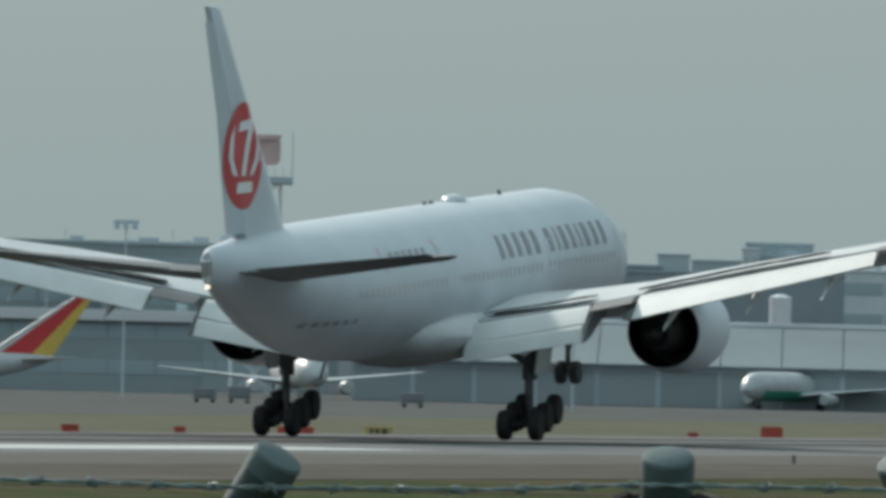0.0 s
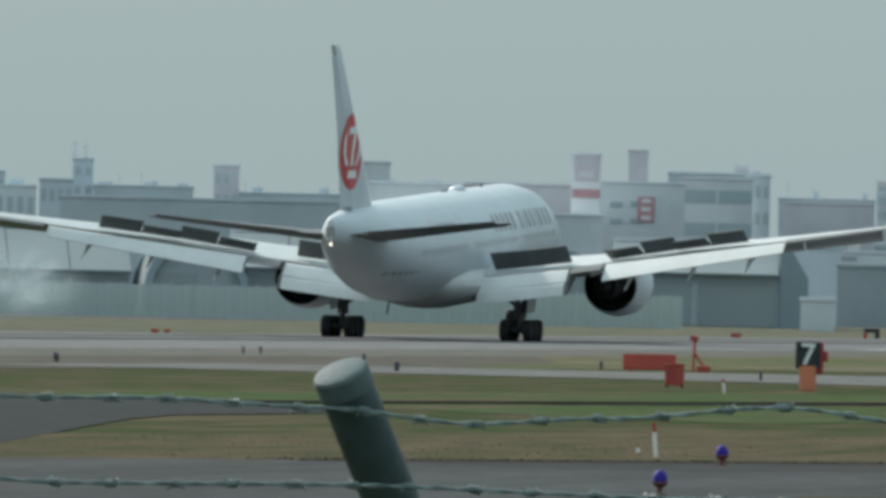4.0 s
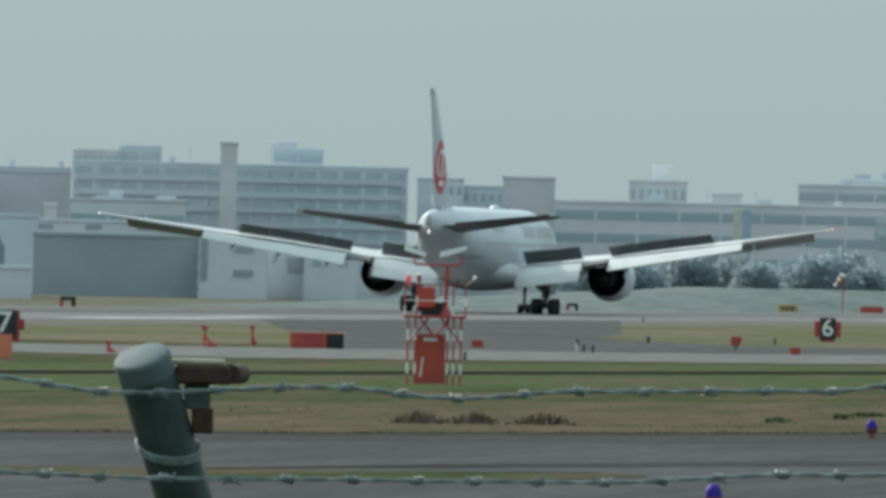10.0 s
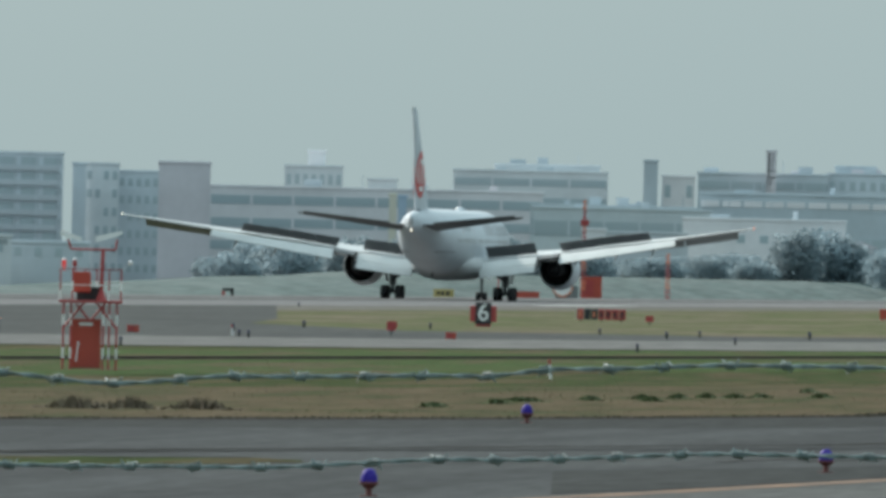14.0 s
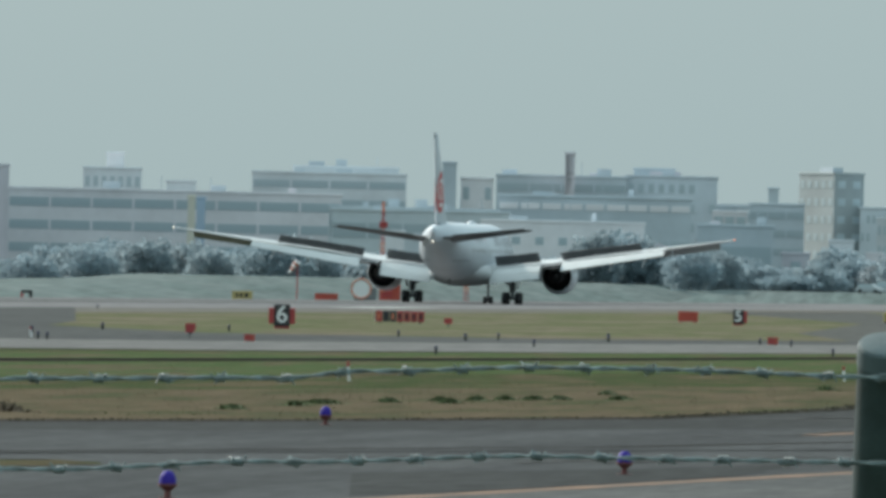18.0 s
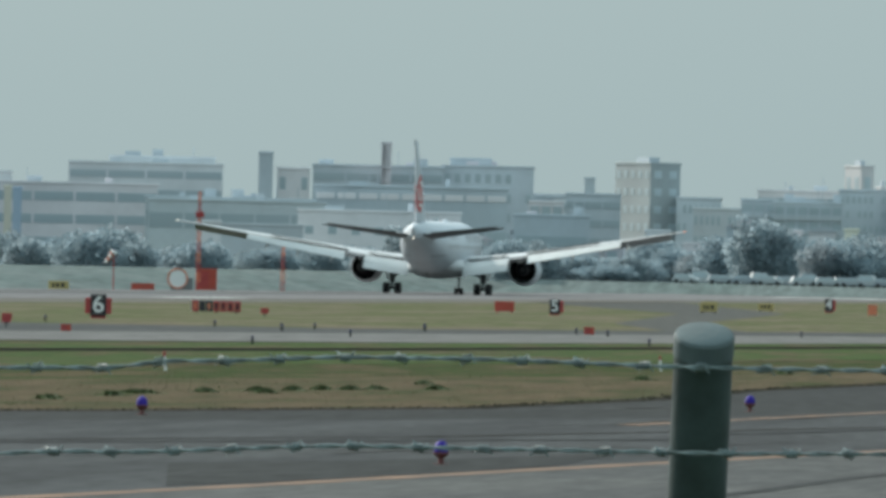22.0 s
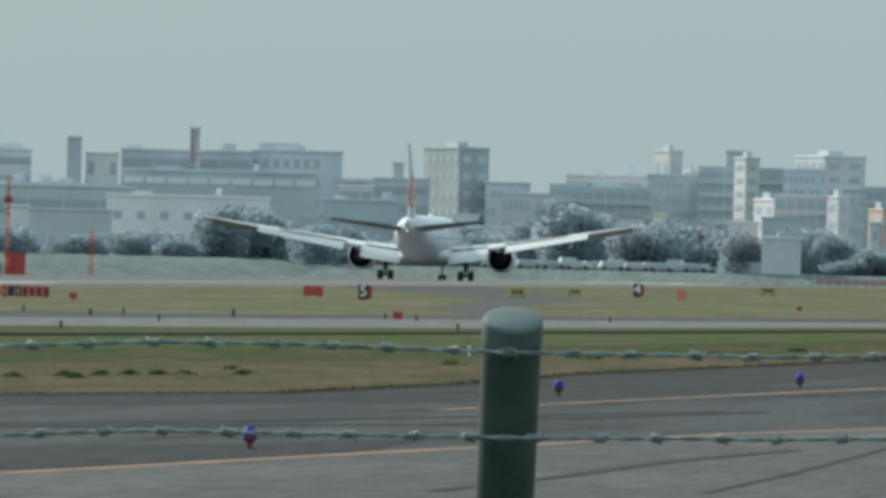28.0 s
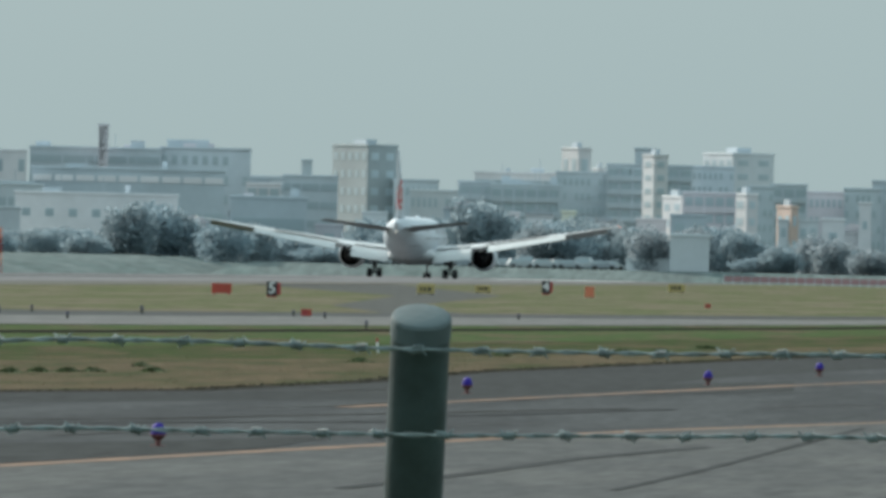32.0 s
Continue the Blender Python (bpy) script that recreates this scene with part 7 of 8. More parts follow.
for b, d, h in ((-17.21, 1700, 19.6), (-15.52, 1500, 9.2), (-13.4, 1640, 9.0)):
    pole = empty("light_pole", bearing_pose(b, d), "tall grey apron light pole with a lamp head", "light pole", "apron light poles")
    bm = bmesh.new()
    tube(bm, (0, 0, 0), (0, 0, h), 0.13, 10, 0.09)
    part("shaft", bm, SLATE, pole)
    bm = bmesh.new()
    box(bm, -1.4, 1.4, -0.25, 0.25, h - 0.35, h + 0.1, 0.04)
    for s in (-1.0, 0, 1.0):
        box(bm, s - 0.3, s + 0.3, -0.5, 0.2, h - 0.95, h - 0.35, 0.04)
    part("lamp_head", bm, SLATE, pole)

# roof masts on the town skyline
for b, d, h in ((-12.885, 3040, 31.6), (-12.845, 3040, 31.2), (-16.258, 2150, 23.0), (-16.073, 2150, 23.2), (-15.404, 2600, 28.3), (-15.341, 2600, 28.3)):
    m = empty("roof_mast", bearing_pose(b, d), "thin grey antenna mast over the roofs", "mast", "antenna masts")
    bm = bmesh.new()
    tube(bm, (0, 0, 0), (0, 0, h), 0.25, 6, 0.1)
    part("pole", bm, SLATE, m)
    bm = bmesh.new()
    for k in range(3):
        tube(bm, (-0.8, 0, h - 1 - k), (0.8, 0, h - 1 - k), 0.06, 4)
    part("aerial", bm, SLATE, m)

FIN_YELLOW = paint("fin_yellow", (0.62, 0.42, 0.08), 0.4, var=0.06)
FIN_GREEN = paint("fin_green", (0.03, 0.3, 0.19), 0.4, var=0.06)


def parked_jet(bearing, dist, yaw, length, dia, fin_h, fin_mats, belly, label, nose_lamp=False, body=None, swept=(0.36, 0.75, 0.42)):
    """A parked airliner, nose to local +y."""
    jet = empty("parked_airliner", bearing_pose(bearing, dist, yaw), label, "airplane", "parked airliners")
    L, r, zc = length, dia / 2, dia * 0.5 + dia * 0.32
    bm = bmesh.new()
    loft(bm, [ring_y(L * a, zc + r * dz, r * k, r * k, 20) for a, dz, k in ((0.5, -0.25, 0.05), (0.485, -0.2, 0.4), (0.46, -0.1, 0.72), (0.42, 0, 0.95), (0.37, 0, 1), (-0.2, 0, 1), (-0.32, 0.12, 0.86), (-0.42, 0.4, 0.52), (-0.49, 0.62, 0.16))])
    part("fuselage", bm, body or WHITE, jet, smooth=True)
    if belly:
        bm = bmesh.new()
        loft(bm, [[(r * k * 1.01 * math.sin(a), L * y, zc + r * dz - r * k * 1.01 * math.cos(a)) for a in [-1.25 + 2.5 * i / 10 for i in range(11)]] for y, dz, k in ((0.42, 0, 0.95), (0.37, 0, 1), (-0.2, 0, 1), (-0.32, 0.12, 0.86))], cap=False, closed=False)
        part("belly_stripe", bm, belly, jet, "green lower fuselage")
    k = len(fin_mats)
    for i, mat in enumerate(fin_mats):
        bm = bmesh.new()
        rings = []
        for u in (0, 1):
            f, b_ = -L * swept[0] - u * fin_h * swept[1], -L * 0.485 - u * fin_h * swept[2]
            y0, y1 = f + (b_ - f) * i / k, f + (b_ - f) * (i + 1) / k
            z = zc + r * (0.8 if u == 0 else 0) + u * (fin_h + r * 0.5)
            t = 0.22 if u == 0 else 0.1
            rings.append([(-t, y0, z), (t, y0, z), (t, y1, z), (-t, y1, z)])
        loft(bm, rings)
        part("fin_panel", bm, mat, jet)
    for s in (-1, 1):
        bm = bmesh.new()
        loft(bm, [foil(s * x, f, b_, z, th) for x, f, b_, z, th in ((r * 0.7, L * 0.12, -L * 0.07, zc - r * 0.6, r * 0.35), (L * 0.46, -L * 0.1, -L * 0.14, zc + r * 0.2, r * 0.08))])
        part("wing", bm, WHITE_GREY, jet)
        bm = bmesh.new()
        loft(bm, [foil(s * x, f, b_, z, th) for x, f, b_, z, th in ((0.2, -L * 0.38, -L * 0.47, zc + r * 0.5, r * 0.15), (L * 0.17, -L * 0.46, -L * 0.5, zc + r * 0.7, r * 0.05))])
        part("tailplane", bm, WHITE_GREY, jet)
        bm = bmesh.new()
        loft(bm, [ring_y(L * y, zc - r * 0.85, r * q, r * q, 14, s * L * 0.16) for y, q in ((0.14, 0.36), (0.13, 0.42), (0.08, 0.42), (0.04, 0.3))])
        part("engine", bm, LIGHT_GREY, jet)
        bm = bmesh.new()
        tube(bm, (s * L * 0.07, -L * 0.03, 0), (s * L * 0.07, -L * 0.03, zc - r * 0.5), 0.12, 8)
        tube(bm, (s * L * 0.07 - 0.4, -L * 0.03, 0.45), (s * L * 0.07 + 0.4, -L * 0.03, 0.45), 0.45, 14)
        part("main_gear", bm, DARK, jet)
    bm = bmesh.new()
    tube(bm, (0, L * 0.38, 0), (0, L * 0.38, zc - r * 0.6), 0.1, 8)
    tube(bm, (-0.25, L * 0.38, 0.35), (0.25, L * 0.38, 0.35), 0.35, 14)
    part("nose_gear", bm, DARK, jet)
    if nose_lamp:
        bm = bmesh.new()
        tube(bm, (0, L * 0.39, 1.4), (0, L * 0.39 + 0.2, 1.4), 0.38, 12)
        part("landing_lamp", bm, LANDING, jet, "lit landing lamp")
    return jet


parked_jet(-14.66, 1800, 205, 31, 3.4, 3.6, (FIN_GREEN,), FIN_GREEN, "white regional airliner with a green belly and fin", body=LIGHT_GREY)
parked_jet(-18.13, 1750, 250, 44, 3.6, 7.9, (WHITE_GREY, LIVERY_RED, LIVERY_RED, LIVERY_RED, FIN_YELLOW, FIN_YELLOW), None, "parked grey airliner with a red and yellow tail fin", body=LIGHT_GREY, swept=(0.3, 1.45, 0.66))
parked_jet(-16.56, 1780, 172, 34, 3.8, 5.6, (WHITE,), None, "pale airliner facing the runway with a lit lamp", True, LIGHT_GREY)

# service carts on the apron
for k in (0, 1, 3, 6):
    cart = empty("baggage_cart", bearing_pose(-16.9 + k * 0.13, 1500 + 12 * (k % 3)), "dark covered baggage cart on the apron", "cart", "baggage carts")
    bm = bmesh.new()
    box(bm, -1.2, 1.2, -0.7, 0.7, 0.45, 0.6, 0.03)
    part("bed", bm, MID_GREY, cart)
    bm = bmesh.new()
    box(bm, -1.1, 1.1, -0.6, 0.6, 0.6, 1.5 + 0.2 * (k % 2), 0.08)
    part("cover", bm, MID_GREY, cart)
    for sx in (-0.8, 0.8):
        for sy in (-0.6, 0.6):
            bm = bmesh.new()
            tube(bm, (sx, sy - 0.1, 0.22), (sx, sy + 0.1, 0.22), 0.22, 10)
            part("wheel", bm, RUBBER, cart)

# panels on the shop buildings and store
for house, x, w, z0, z1, mat, bars, label in ((sign_tower, 0, 4.4, 18.1, 19.4, SIGN_PANEL_RED, 0, "red sign panel"), (sign_tower, 0, 3.8, 20.9, 24.8, PALE_SIGN, 2, "pale red sign panel with pale bars"),
                                              (shop_building, 2.2, 2.7, 14.6, 18.7, SIGN_PANEL_RED, 3, "upright red sign panel"), (low_warehouse, -3.5, 14.4, 13.0, 14.3, BLUE_PANEL, 0, "long blue canopy")):
    bm = bmesh.new()
    box(bm, x - w / 2, x + w / 2, -0.35, -0.02, z0, z1, 0.05)
    board = part("sign_board" if mat is not BLUE_PANEL else "canopy", bm, mat, house, label)
    for k in range(bars):
        bm = bmesh.new()
        step = (z1 - z0) / bars
        box(bm, x - w * 0.28, x + w * 0.28, -0.38, -0.352, z0 + (k + 0.25) * step, z0 + (k + 0.75) * step)
        part("letter_bar", bm, RED_GREY, board)

for x, z, w, h in ((-2.6, 17.3, 2.0, 0.9), (0.9, 17.4, 2.4, 0.9), (-2.6, 14.6, 2.0, 0.8), (0.9, 14.7, 2.4, 0.8)):
    piece("window", BAND_GLASS, shop_building, (x, -0.05, z), (w, 0.14, h))

# low houses of the town, crowded behind the trees
rng = random.Random(31)
b = -5.75
while b < -2.95:
    w, tall = rng.uniform(3.5, 7.0), rng.uniform(7.5, 11.5)
    mat, tone = ((BLUE_GREY, "blue-grey"), (WHITE_WALL, "white"), (SLATE, "slate-grey"), (RED_GREY, "reddish-grey"), (PALE_PINK, "pale pinkish"), (PALE_GREY, "pale grey"))[rng.randrange(6)]
    house = block("town_house", round(b, 3), 2590 + rng.randrange(50), w, tall, 9, 3, rng.randint(2, 4), mat, "grid" if rng.random() < 0.6 else "few", "small %s town house behind the trees" % tone)
    if rng.random() < 0.55:
        bm = bmesh.new()
        loft(bm, [[(-w / 2 - 0.3, -0.4, tall), (0, -0.4, tall + w * 0.22), (w / 2 + 0.3, -0.4, tall)], [(-w / 2 - 0.3, 9.4, tall), (0, 9.4, tall + w * 0.22), (w / 2 + 0.3, 9.4, tall)]])
        part("gable_roof", bm, ROOFING if rng.random() < 0.6 else RED_GREY, house, "low pitched roof")
    b += math.degrees(w / 2600) + rng.uniform(0.0, 0.1)

# ---- trees ----
def leaf(name, color):
    """Leaves let some of the light through."""
    m = paint(name, color, 0.8, var=0.2, scale=0.4, fine=2, rand=0.06, spec=0.05)
    n, l = m.node_tree.nodes, m.node_tree.links
    s, out = n["Principled BSDF"], n["Material Output"]
    thru, mix = n.new("ShaderNodeBsdfTranslucent"), n.new("ShaderNodeMixShader")
    l.new(s.inputs["Base Color"].links[0].from_socket, thru.inputs["Color"])
    l.new(s.outputs[0], mix.inputs[1]), l.new(thru.outputs[0], mix.inputs[2])
    mix.inputs["Fac"].default_value = 0.62
    l.new(mix.outputs[0], out.inputs["Surface"])
    return m


# Distance haze is put into the leaf colours: pale blue-grey instead of green.
HAZED_LEAF = [leaf("hazed_leaf_cool", (0.34, 0.435, 0.485)), leaf("hazed_leaf_mid", (0.352, 0.435, 0.475)), leaf("hazed_leaf_warm", (0.375, 0.432, 0.465))]
BARK = paint("bark", (0.1, 0.085, 0.07), 0.9, var=0.2, scale=2, fine=10)


def tree(seed, h, w, leaf):
    """A broadleaf tree: tapered trunk, limbs, and a crown of many small leaf clumps with gaps."""
    rng = random.Random(seed)
    ob = empty("tree", Matrix(), "broad tree beyond the runway, its green paled for haze" if leaf is not HAZED_LEAF[2] else "slightly warmer tree beyond the runway, paled for haze", "tree", "trees beyond the runway")
    bm = bmesh.new()
    tube(bm, (0, 0, 0), (0.1, 0, h * 0.45), 0.3, 8, 0.18)
    for k in range(9):
        a = k * 2.4 + rng.uniform(-0.4, 0.4)
        z0 = h * rng.uniform(0.18, 0.45)
        q = Vector((math.cos(a) * w * rng.uniform(0.2, 0.42), math.sin(a) * w * rng.uniform(0.2, 0.42), h * rng.uniform(0.45, 0.86)))
        tube(bm, (0.05, 0, z0), q, 0.12, 5, 0.04)
    part("trunk", bm, BARK, ob)
    # loose leaves through the whole crown, thicker towards its bumpy, ragged outside
    bm = bmesh.new()
    shift = Vector((seed * 3.7, seed * 1.3, 0))

    def reach(v):
        return 1.0 + 0.3 * noise.noise(v * 1.9 + shift) + 0.17 * noise.noise(v * 4.5 + shift)

    def leafy(v, k):
        r = reach(v) * k
        return Vector((v.x * w * 0.5 * r, v.y * w * 0.5 * r, max(0.02, h * (0.43 + 0.5 * v.z * r))))

    for k in range(3300):
        v = Vector((rng.gauss(0, 1), rng.gauss(0, 1), rng.gauss(0.1, 1))).normalized()
        d, r = leafy(v, 1.05 * rng.random() ** 0.4), rng.uniform(0.16, 0.3)
        out = (v + Vector((0, 0, 0.2))).to_track_quat("Z", "Y").to_matrix() @ Euler((rng.uniform(-3.1, 3.1), rng.uniform(-3.1, 3.1), rng.uniform(0, 6))).to_matrix()
        bm.faces.new([bm.verts.new(d + out @ Vector(o) * r) for o in ((-1, -0.5, 0), (0.1, -0.8, 0.15), (1, 0.1, 0), (0.3, 0.8, 0.2), (-0.7, 0.6, 0))])
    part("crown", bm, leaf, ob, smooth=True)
    return ob


KINDS = [tree(1, 8.0, 8.5, HAZED_LEAF[0]), tree(2, 8.0, 7.5, HAZED_LEAF[1]), tree(3, 8.0, 9.5, HAZED_LEAF[0]), tree(4, 8.0, 7.0, HAZED_LEAF[1]), tree(5, 8.0, 7.0, HAZED_LEAF[2])]
TREES = (
    (-8.04, 2437, 4.7), (-7.97, 2424, 5.7), (-7.90, 2546, 7.5), (-7.81, 2435, 7.7), (-7.75, 2427, 7.4), (-7.69, 2548, 8.8), (-7.60, 2528, 8.0), (-7.54, 2500, 8.8),
    (-7.44, 2540, 7.9), (-7.36, 2507, 8.4), (-7.30, 2475, 7.5), (-7.21, 2538, 7.6), (-7.14, 2545, 6.9), (-7.06, 2419, 9.2), (-6.97, 2465, 9.6), (-6.90, 2438, 7.3),
    (-6.84, 2467, 4.4), (-6.75, 2532, 6.6), (-6.70, 2440, 6.6), (-6.64, 2437, 7.7), (-6.56, 2535, 4.3), (-6.49, 2495, 5.4), (-6.43, 2448, 6.4), (-6.38, 2407, 6.5),
    (-6.32, 2485, 6.7), (-6.26, 2559, 6.6), (-6.19, 2432, 7.0), (-6.12, 2456, 7.2), (-6.06, 2489, 7.4), (-6.01, 2409, 6.2), (-5.92, 2498, 5.5), (-5.85, 2453, 11.5),
    (-5.76, 2502, 12.0), (-5.68, 2504, 10.6), (-5.62, 2547, 6.0), (-5.57, 2555, 8.1), (-5.49, 2407, 8.9), (-5.44, 2554, 9.0), (-5.39, 2426, 8.6), (-5.31, 2519, 8.1),
    (-5.24, 2449, 6.7), (-5.17, 2514, 6.4), (-5.12, 2439, 5.1), (-5.04, 2452, 6.7), (-4.94, 2543, 10.2), (-4.87, 2530, 8.3), (-4.77, 2522, 7.5), (-4.69, 2508, 10.4),
    (-4.63, 2546, 10.7), (-4.53, 2448, 10.8), (-4.45, 2498, 5.5), (-4.40, 2523, 6.8), (-4.32, 2421, 7.5), (-4.26, 2529, 8.2), (-4.22, 2423, 8.1), (-4.17, 2459, 8.9),
    (-4.10, 2499, 8.2), (-4.03, 2549, 8.3), (-3.95, 2452, 7.6), (-3.90, 2403, 7.4), (-3.84, 2419, 6.1), (-3.73, 2517, 7.9), (-3.63, 2540, 8.4), (-3.55, 2511, 7.7),
    (-3.49, 2480, 4.9), (-3.40, 2477, 6.8), (-3.34, 2539, 7.7), (-3.28, 2509, 8.8), (-3.21, 2461, 8.1), (-3.16, 2540, 7.5), (-3.06, 2424, 6.5))
rng = random.Random(9)
used = set()
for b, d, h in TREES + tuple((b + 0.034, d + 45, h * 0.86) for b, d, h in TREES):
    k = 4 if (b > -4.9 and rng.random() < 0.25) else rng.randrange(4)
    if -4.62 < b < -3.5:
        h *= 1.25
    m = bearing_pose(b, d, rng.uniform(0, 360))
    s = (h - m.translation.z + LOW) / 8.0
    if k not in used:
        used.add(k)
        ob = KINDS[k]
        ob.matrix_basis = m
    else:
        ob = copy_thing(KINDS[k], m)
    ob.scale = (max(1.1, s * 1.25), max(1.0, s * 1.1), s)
for k in set(range(5)) - used:
    KINDS[k].matrix_basis = bearing_pose(-4.0 + 0.1 * k, 2500)

# ---- parked cars and the barrier near the far end ----
CAR_PAINT = [paint("car_white", (0.42, 0.46, 0.47), 0.45, var=0.03), paint("car_silver", (0.36, 0.4, 0.42), 0.45, 0.1, var=0.03), paint("car_grey", (0.3, 0.34, 0.37), 0.3, var=0.03)]


def car(m, mat, tall):
    ob = empty("parked_car", m, "white parked van" + " beside the trees" if tall else "pale parked car beside the trees", "car", "cars in the far car park")
    bm = bmesh.new()
    loft(bm, [[(x, -0.84, 0.3), (x, 0.84, 0.3), (x, 0.84, t), (x, -0.84, t)] for x, t in ((-2.15, 0.7), (-1.9, 0.9), (1.2, 0.95), (2.0, 0.8), (2.15, 0.6))])
    part("body", bm, mat, ob)
    h = 1.95 if tall else 1.45
    bm = bmesh.new()
    loft(bm, [[(-1.95, -0.78, 0.9), (-1.95, 0.78, 0.9), (1.25, 0.78, 0.93), (1.25, -0.78, 0.93)], [(-1.6, -0.66, h), (-1.6, 0.66, h), (0.5, 0.66, h), (0.5, -0.66, h)]])
    part("cabin", bm, mat, ob)
    for s in (-1, 1):
        bm = bmesh.new()
        box(bm, -1.5, 0.6, s * 0.76 - 0.02, s * 0.76 + 0.02, 1.0, h - 0.18)
        part("side_window", bm, WINDOW_HAZED, ob)
        for x in (-1.3, 1.35):
            bm = bmesh.new()
            tube(bm, (x, s * 0.84 - 0.1, 0.32), (x, s * 0.84 + 0.06, 0.32), 0.32, 14)
            part("wheel", bm, RUBBER, ob)
    return ob


for k in range(16):
    car(bearing_pose(-4.82 + k * 0.052 + 0.012 * (k % 3), 2408 + 6 * (k % 2), rng.uniform(-25, 25)), CAR_PAINT[(0, 0, 1, 0, 2)[k % 5]], k % 4 == 1)

BARRIER_RED = paint("barrier_red", (0.5, 0.28, 0.3), 0.6, var=0.12)
barrier = empty("red_barrier", bearing_pose(-3.45, 2364), "long low red barrier fence at the runway end", "fence")
inv = barrier.matrix_basis.inverted()
for k in range(8, 27):
    same("barrier_panel", cube_mesh(BARRIER_RED), barrier, inv @ bearing_pose(-3.87 + k * 0.034, 2364) @ Matrix.Translation((0, 0, 0.75)) @ Matrix.Diagonal((1.28, 0.08, 0.9, 1)))
    same("barrier_post", cube_mesh(PALE_GREY), barrier, inv @ bearing_pose(-3.887 + k * 0.034, 2364) @ Matrix.Translation((0, 0, 0.65)) @ Matrix.Diagonal((0.08, 0.12, 1.3, 1)))


# ---- tyre smoke at touchdown: soft rigid puffs left behind by the wheels ----
def smoke_material():
    m = bpy.data.materials.new("tyre_smoke")
    m.use_nodes = True
    n, l = m.node_tree.nodes, m.node_tree.links
    n.clear()
    out, mix = n.new("ShaderNodeOutputMaterial"), n.new("ShaderNodeMixShader")
    clear, body, thru, both = n.new("ShaderNodeBsdfTransparent"), n.new("ShaderNodeBsdfDiffuse"), n.new("ShaderNodeBsdfTranslucent"), n.new("ShaderNodeMixShader")
    for b in (body, thru):
        b.inputs["Color"].default_value = (0.86, 0.95, 0.98, 1)
    dens = n.new("ShaderNodeAttribute")
    dens.attribute_name = "cover"
    co, tex, mul = n.new("ShaderNodeTexCoord"), n.new("ShaderNodeTexNoise"), n.new("ShaderNodeMath")
    tex.inputs["Scale"].default_value, tex.inputs["Detail"].default_value = 0.3, 4
    wisp = n.new("ShaderNodeMapRange")
    wisp.inputs["From Min"].default_value, wisp.inputs["From Max"].default_value = -0.25, 0.58
    mul.operation = "MULTIPLY"
    l.new(co.outputs["Object"], tex.inputs["Vector"]), l.new(tex.outputs["Fac"], wisp.inputs["Value"])
    l.new(dens.outputs["Fac"], mul.inputs[0]), l.new(wisp.outputs["Result"], mul.inputs[1])
    l.new(body.outputs[0], both.inputs[1]), l.new(thru.outputs[0], both.inputs[2])
    l.new(mul.outputs[0], mix.inputs["Fac"])
    l.new(clear.outputs[0], mix.inputs[1]), l.new(both.outputs[0], mix.inputs[2])
    l.new(mix.outputs[0], out.inputs["Surface"])
    return m


SMOKE = smoke_material()
PUFFS = []


def puff(seed, wide, high, thick, label):
    """A puff: one billowed, dished shell, dense in the middle and clear at its rim."""
    rng = random.Random(seed)
    n, rings = 28, 7
    ph = [rng.uniform(0, 6.3) for _ in range(6)]
    verts, faces, dens = [(0, -0.5 * high, 0)], [], [thick]
    for k in range(1, rings + 1):
        u = k / rings
        for i in range(n):
            a = 2 * math.pi * i / n
            ragged = 1 + 0.16 * math.sin(2 * a + ph[0]) + 0.1 * math.sin(3 * a + ph[1]) + 0.06 * math.sin(7 * a + ph[2])
            bulge = -0.5 * high * (1 - u * u) + 0.12 * high * math.sin(3 * a + ph[3] + 4 * u) * u
            verts.append((wide * u * ragged * math.cos(a), bulge, high * u * ragged * math.sin(a)))
            dens.append(thick * (1 - u * u) ** 1.6)
    for i in range(n):
        faces.append((0, 1 + i, 1 + (i + 1) % n))
    for k in range(rings - 1):
        for i in range(n):
            j = (i + 1) % n
            faces.append((1 + k * n + i, 1 + (k + 1) * n + i, 1 + (k + 1) * n + j, 1 + k * n + j))
    me = bpy.data.meshes.new("smoke_puff")
    me.from_pydata(verts, [], faces)
    me.attributes.new("cover", "FLOAT", "POINT").data.foreach_set("value", dens)
    for p in me.polygons:
        p.use_smooth = True
    me.materials.append(SMOKE)
    return tagged(new("smoke_puff", me), label, "smoke", "tyre smoke")


rng = random.Random(21)
for k in range(21):
    left = k < 15
    u = k / 14 if left else (k - 15) / 5
    born = 1.4 + 0.62 * u if left else 1.55 + 0.4 * u
    wide = rng.uniform(3.0, 4.8) if left else rng.uniform(2.2, 3.0)
    ob = puff(100 + k, wide, wide * rng.uniform(0.6, 0.8), rng.uniform(0.3, 0.45) if left else 0.4, "pale blue-grey puff of tyre smoke over the runway")
    PUFFS.append((ob, born, (-188.6 if left else -178.6) + rng.uniform(-0.8, 0.8), wide, rng.uniform(1.4, 4.8) * (1 if left else 0.6), rng.uniform(6, 14), rng.uniform(-14, 14), 2.5, 0.12))

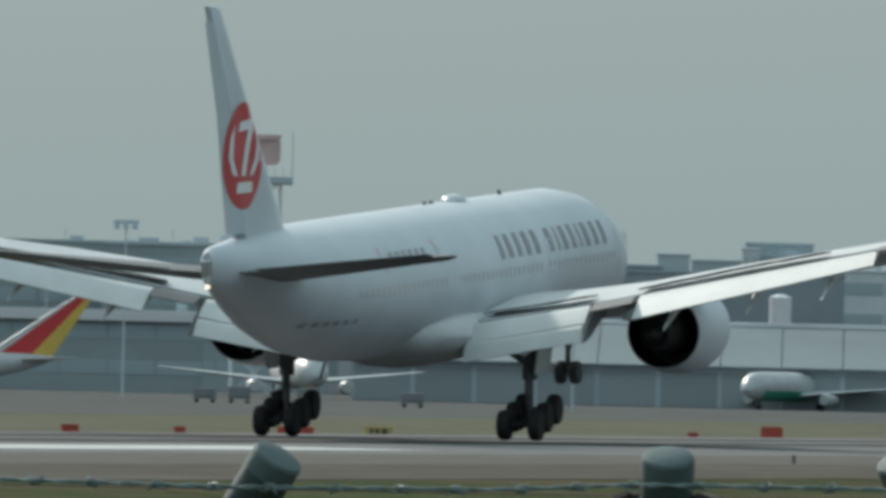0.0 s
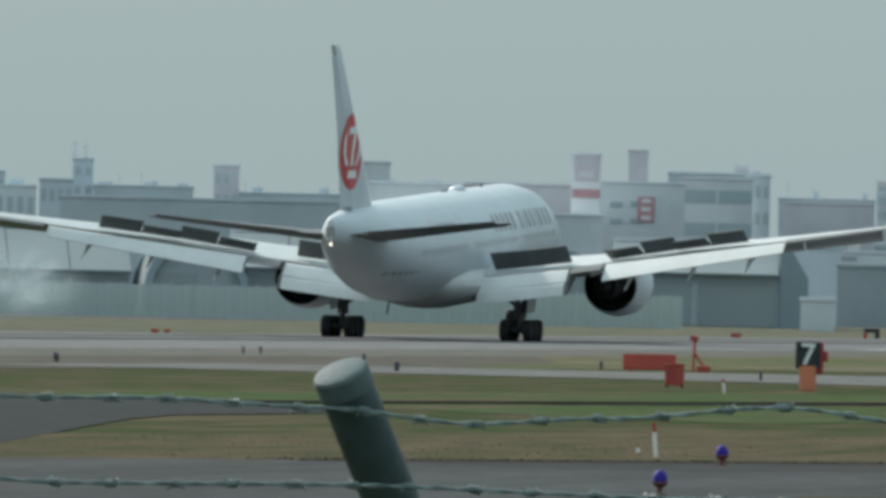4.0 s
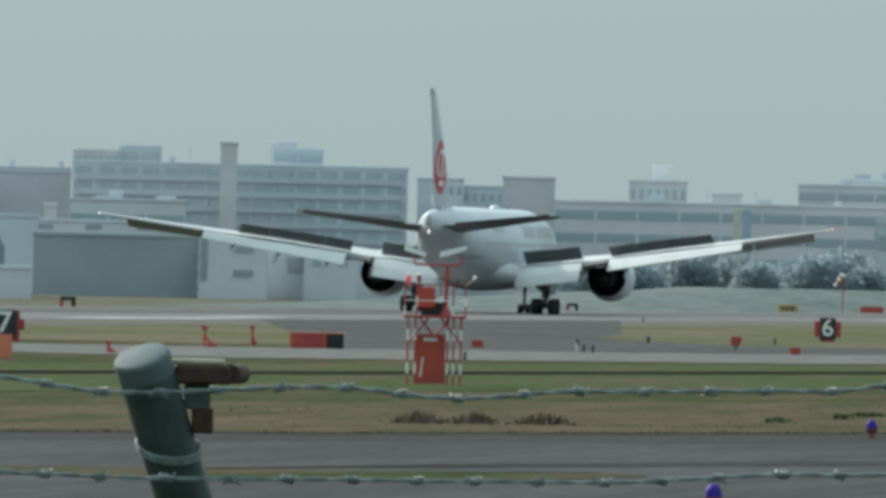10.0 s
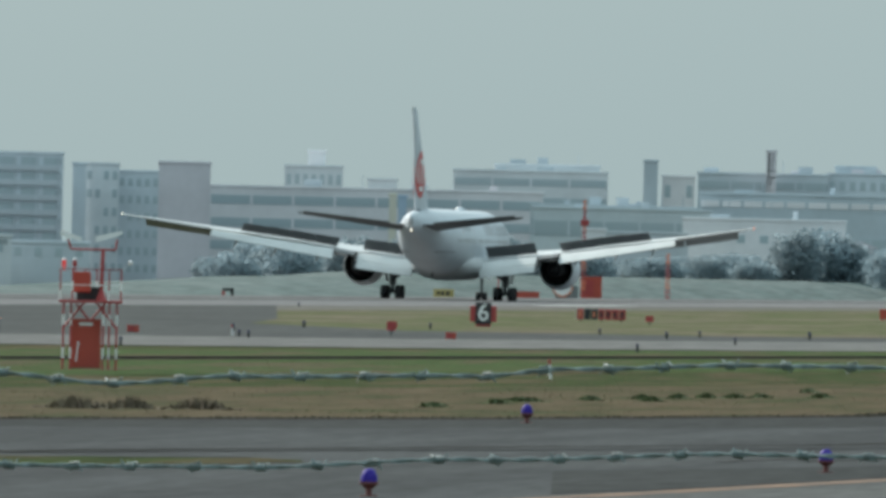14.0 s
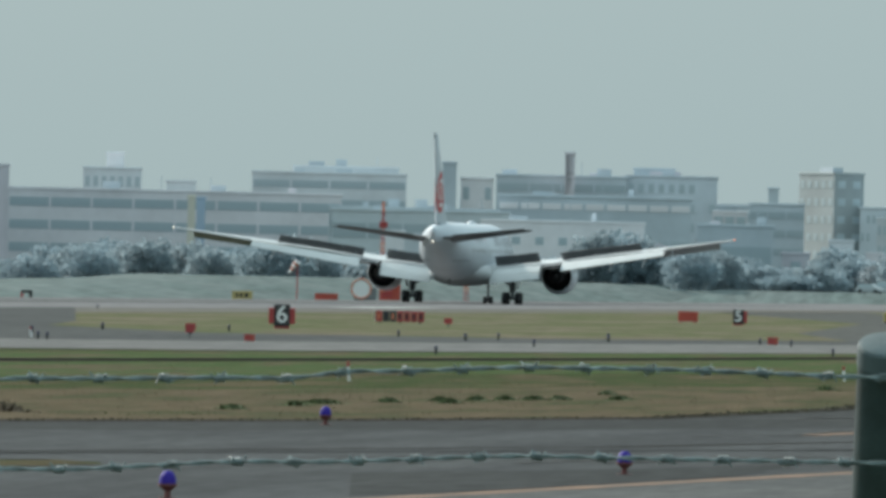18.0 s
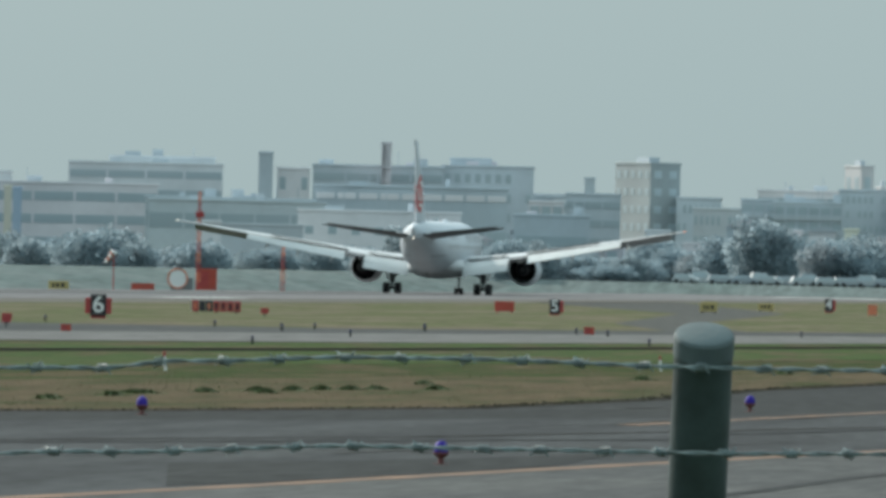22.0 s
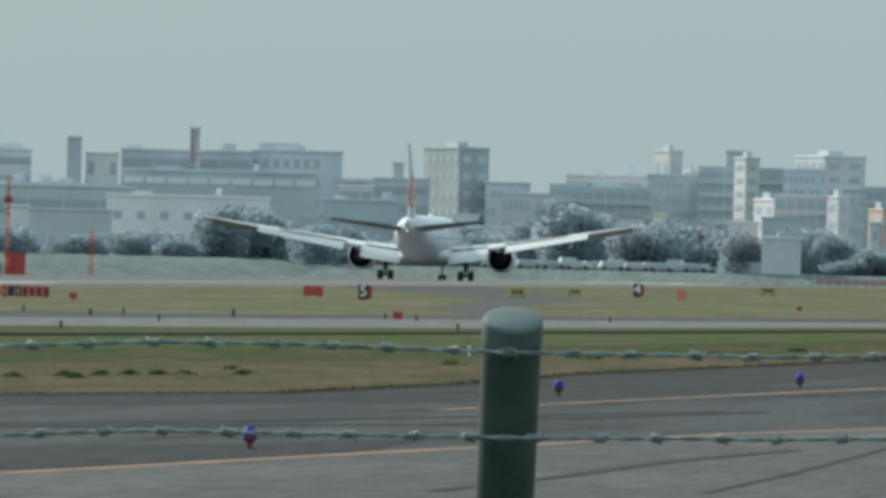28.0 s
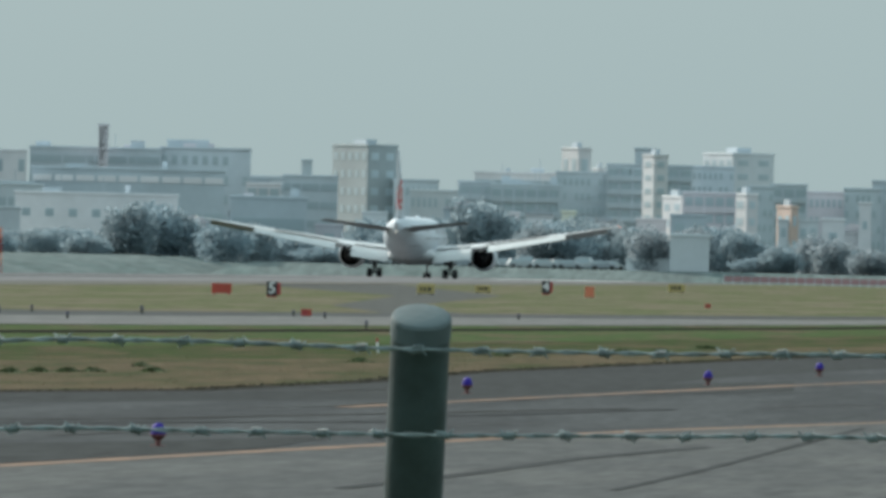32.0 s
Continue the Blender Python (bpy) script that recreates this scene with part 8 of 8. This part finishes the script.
# dense fresh smoke close behind the tyres
for k in range(20):
    left = k < 15
    wide = rng.uniform(1.3, 2.3) if left else 1.4
    ob = puff(200 + k, wide, wide * rng.uniform(0.65, 0.85), 0.95 if left else 0.6, "dense white puff of fresh tyre smoke")
    born = 0.94 if k < 1 else (1.2 + 0.058 * (k - 1) if left else 1.36 + 0.14 * (k - 15))
    PUFFS.append((ob, born, rng.uniform(-190.0, -188.4) if left else -177.4, wide, rng.uniform(0.3, 1.7) if k else -1.8, rng.uniform(3, 8), rng.uniform(-20, 20), 0.4 if left else -0.6, 0.03))

# a thin wisp of the first touch, thrown up and left behind
for k in range(2):
    ob = puff(250 + k, 2.3, 1.0, 0.4, "thin pale wisp of drifting tyre smoke")
    PUFFS.append((ob, 1.13 + 0.06 * k, -189.2, 1.8, 3.4, 6.0, -20.0, 0.4, 0.03))

for k in range(3):
    ob = puff(300 + k, 1.7 + 0.2 * k, 1.5, 0.28, "small pale puff of tyre smoke at the wheels")
    PUFFS.append((ob, 6.7 + 0.18 * k, -189.5, 1.4, 0.3, 10.0, 5.0 * k, 2.5, 0.09))


# ---- what moves ----
def motions():
    # seconds, distance along the runway, height of the body over its rest, nose-up angle, height of the wheels, tilt of the bogies
    run = [(0.0, 636.0, 1.15, 3.2, 0.45, 14), (0.2, 650.0, 1.0, 3.3, 0.38, 13), (0.5, 670.8, 0.66, 3.4, 0.26, 9), (0.8, 691.4, 0.42, 3.5, 0.1, 4), (1.0, 705.1, 0.3, 3.45, 0, 0),
           (1.5, 739.6, 0.0, 3.25, 0, 0), (2.0, 773.4, -0.08, 2.9, 0, 0), (2.5, 805.9, -0.1, 2.65, 0, 0), (3.0, 838.0, -0.12, 2.5, 0, 0), (3.5, 870.0, -0.15, 2.35, 0, 0), (5.5, 997.1, -0.2, 1.5, 0, 0), (6.0, 1028.2, -0.22, 1.1, 0, 0),
           (7.0, 1087.8, -0.25, 0.5, 0, 0)]
    run += [(t, y, -0.25, 0.0, 0, 0) for t, y in ((8.0, 1145.8), (9.0, 1201.5), (10.0, 1256.5), (11.0, 1311.0), (12.0, 1364.2), (13.0, 1415.7), (16.0, 1561.5), (17.0, 1608.0), (18.0, 1653.5), (19.0, 1698.0), (20.0, 1741.8), (21.0, 1784.5),
                                                 (22.0, 1826.3), (23.0, 1867.8), (24.0, 1909.2), (25.0, 1950.0), (28.0, 2070.0), (29.0, 2105.6), (30.0, 2138.0), (31.0, 2168.7), (32.0, 2197.8))]
    walk(airliner, [(t, pose(-184, y, z, a, -0.5 * min(1.0, 0.6 + 0.4 * t, max(0.0, 1.5 - t / 2)), 0)) for t, y, z, a, w, b in run])
    for bogie, gx in BOGIES:
        walk(bogie, [(t, pose(gx, 0, 0.67 - z + w, b - a, 0, 0)) for t, y, z, a, w, b in run])
    for piston, gx in PISTONS:
        walk(piston, [(t, pose(gx, 0, 0.67 - z + w)) for t, y, z, a, w, b in run])
    # the wings bend upwards while they carry the weight
    for ob, side in WINGS:
        pivot = Matrix.Translation((side * 3.0, 0, 4.0))
        walk(ob, [(t, pivot @ pose(0, 0, 0, 0, -side * a, 0) @ pivot.inverted()) for t, a in ((0.0, 4.0), (1.0, 3.8), (1.5, 3.1), (2.0, 2.5), (3.0, 1.7), (5.5, 0.8), (18.0, 0.7), (19.5, 1.7), (23.0, 2.0), (32.0, 1.8))])
    for ob, mid, roll, yaw, lag in SPOILERS:
        walk(ob, [(t, Matrix.Translation(mid) @ pose(0, 0, 0, 0, roll, yaw) @ pose(0, 0, 0, -a)) for t, a in
                  ((0.0, 0.0), (1.0 + lag, 0.0), (1.5 + lag, 12.0), (2.0 + lag, 24.0), (2.5 + lag, 36.0), (3.2 + lag, 55.0), (18.1, 55.0), (19.0, 4.0), (32.0, 0.0))])
    # each puff lies under the runway where the tyre will strike, then swells up and drifts
    for ob, born, x, size, high, drift, turn, back, rise in PUFFS:
        a, b = next((p, q) for p, q in zip(run, run[1:]) if p[0] <= born <= q[0])
        y = a[1] + (b[1] - a[1]) * (born - a[0]) / (b[0] - a[0]) - back
        lazy = rise > 0.1
        steps = [(0.0, 0, 0, -size - 1), (born - rise, 0, 0, -size - 1), (born + rise * 0.8, 0.0, 1, -0.35 * size if lazy else 0.4 * size),
                 (born + 0.5, -0.2, drift * 0.5, 0.3 + high * 0.7 if lazy else 0.5 + 0.7 * high)]
        if lazy:
            steps += [(born + 1.2, -0.6, drift, 0.4 + high), (born + 2.6, -1.6, drift * 1.4, 0.9 + high), (born + 5.0, -4.0, drift * 2, 0.0), (born + 8.0, -6.0, drift * 2.2, -size - 1), (32.0, -6.0, drift * 2.2, -size - 1)]
        else:
            # the dense fresh smoke soon sinks and thins out
            steps += [(born + 0.8, -0.4, drift * 0.8, 0.1), (born + 1.3, -0.6, drift, -size - 1), (32.0, -0.6, drift, -size - 1)]
        walk(ob, [(t, pose(x + dx, y + dy, z, 0, turn, -30)) for t, dx, dy, z in steps])


motions()
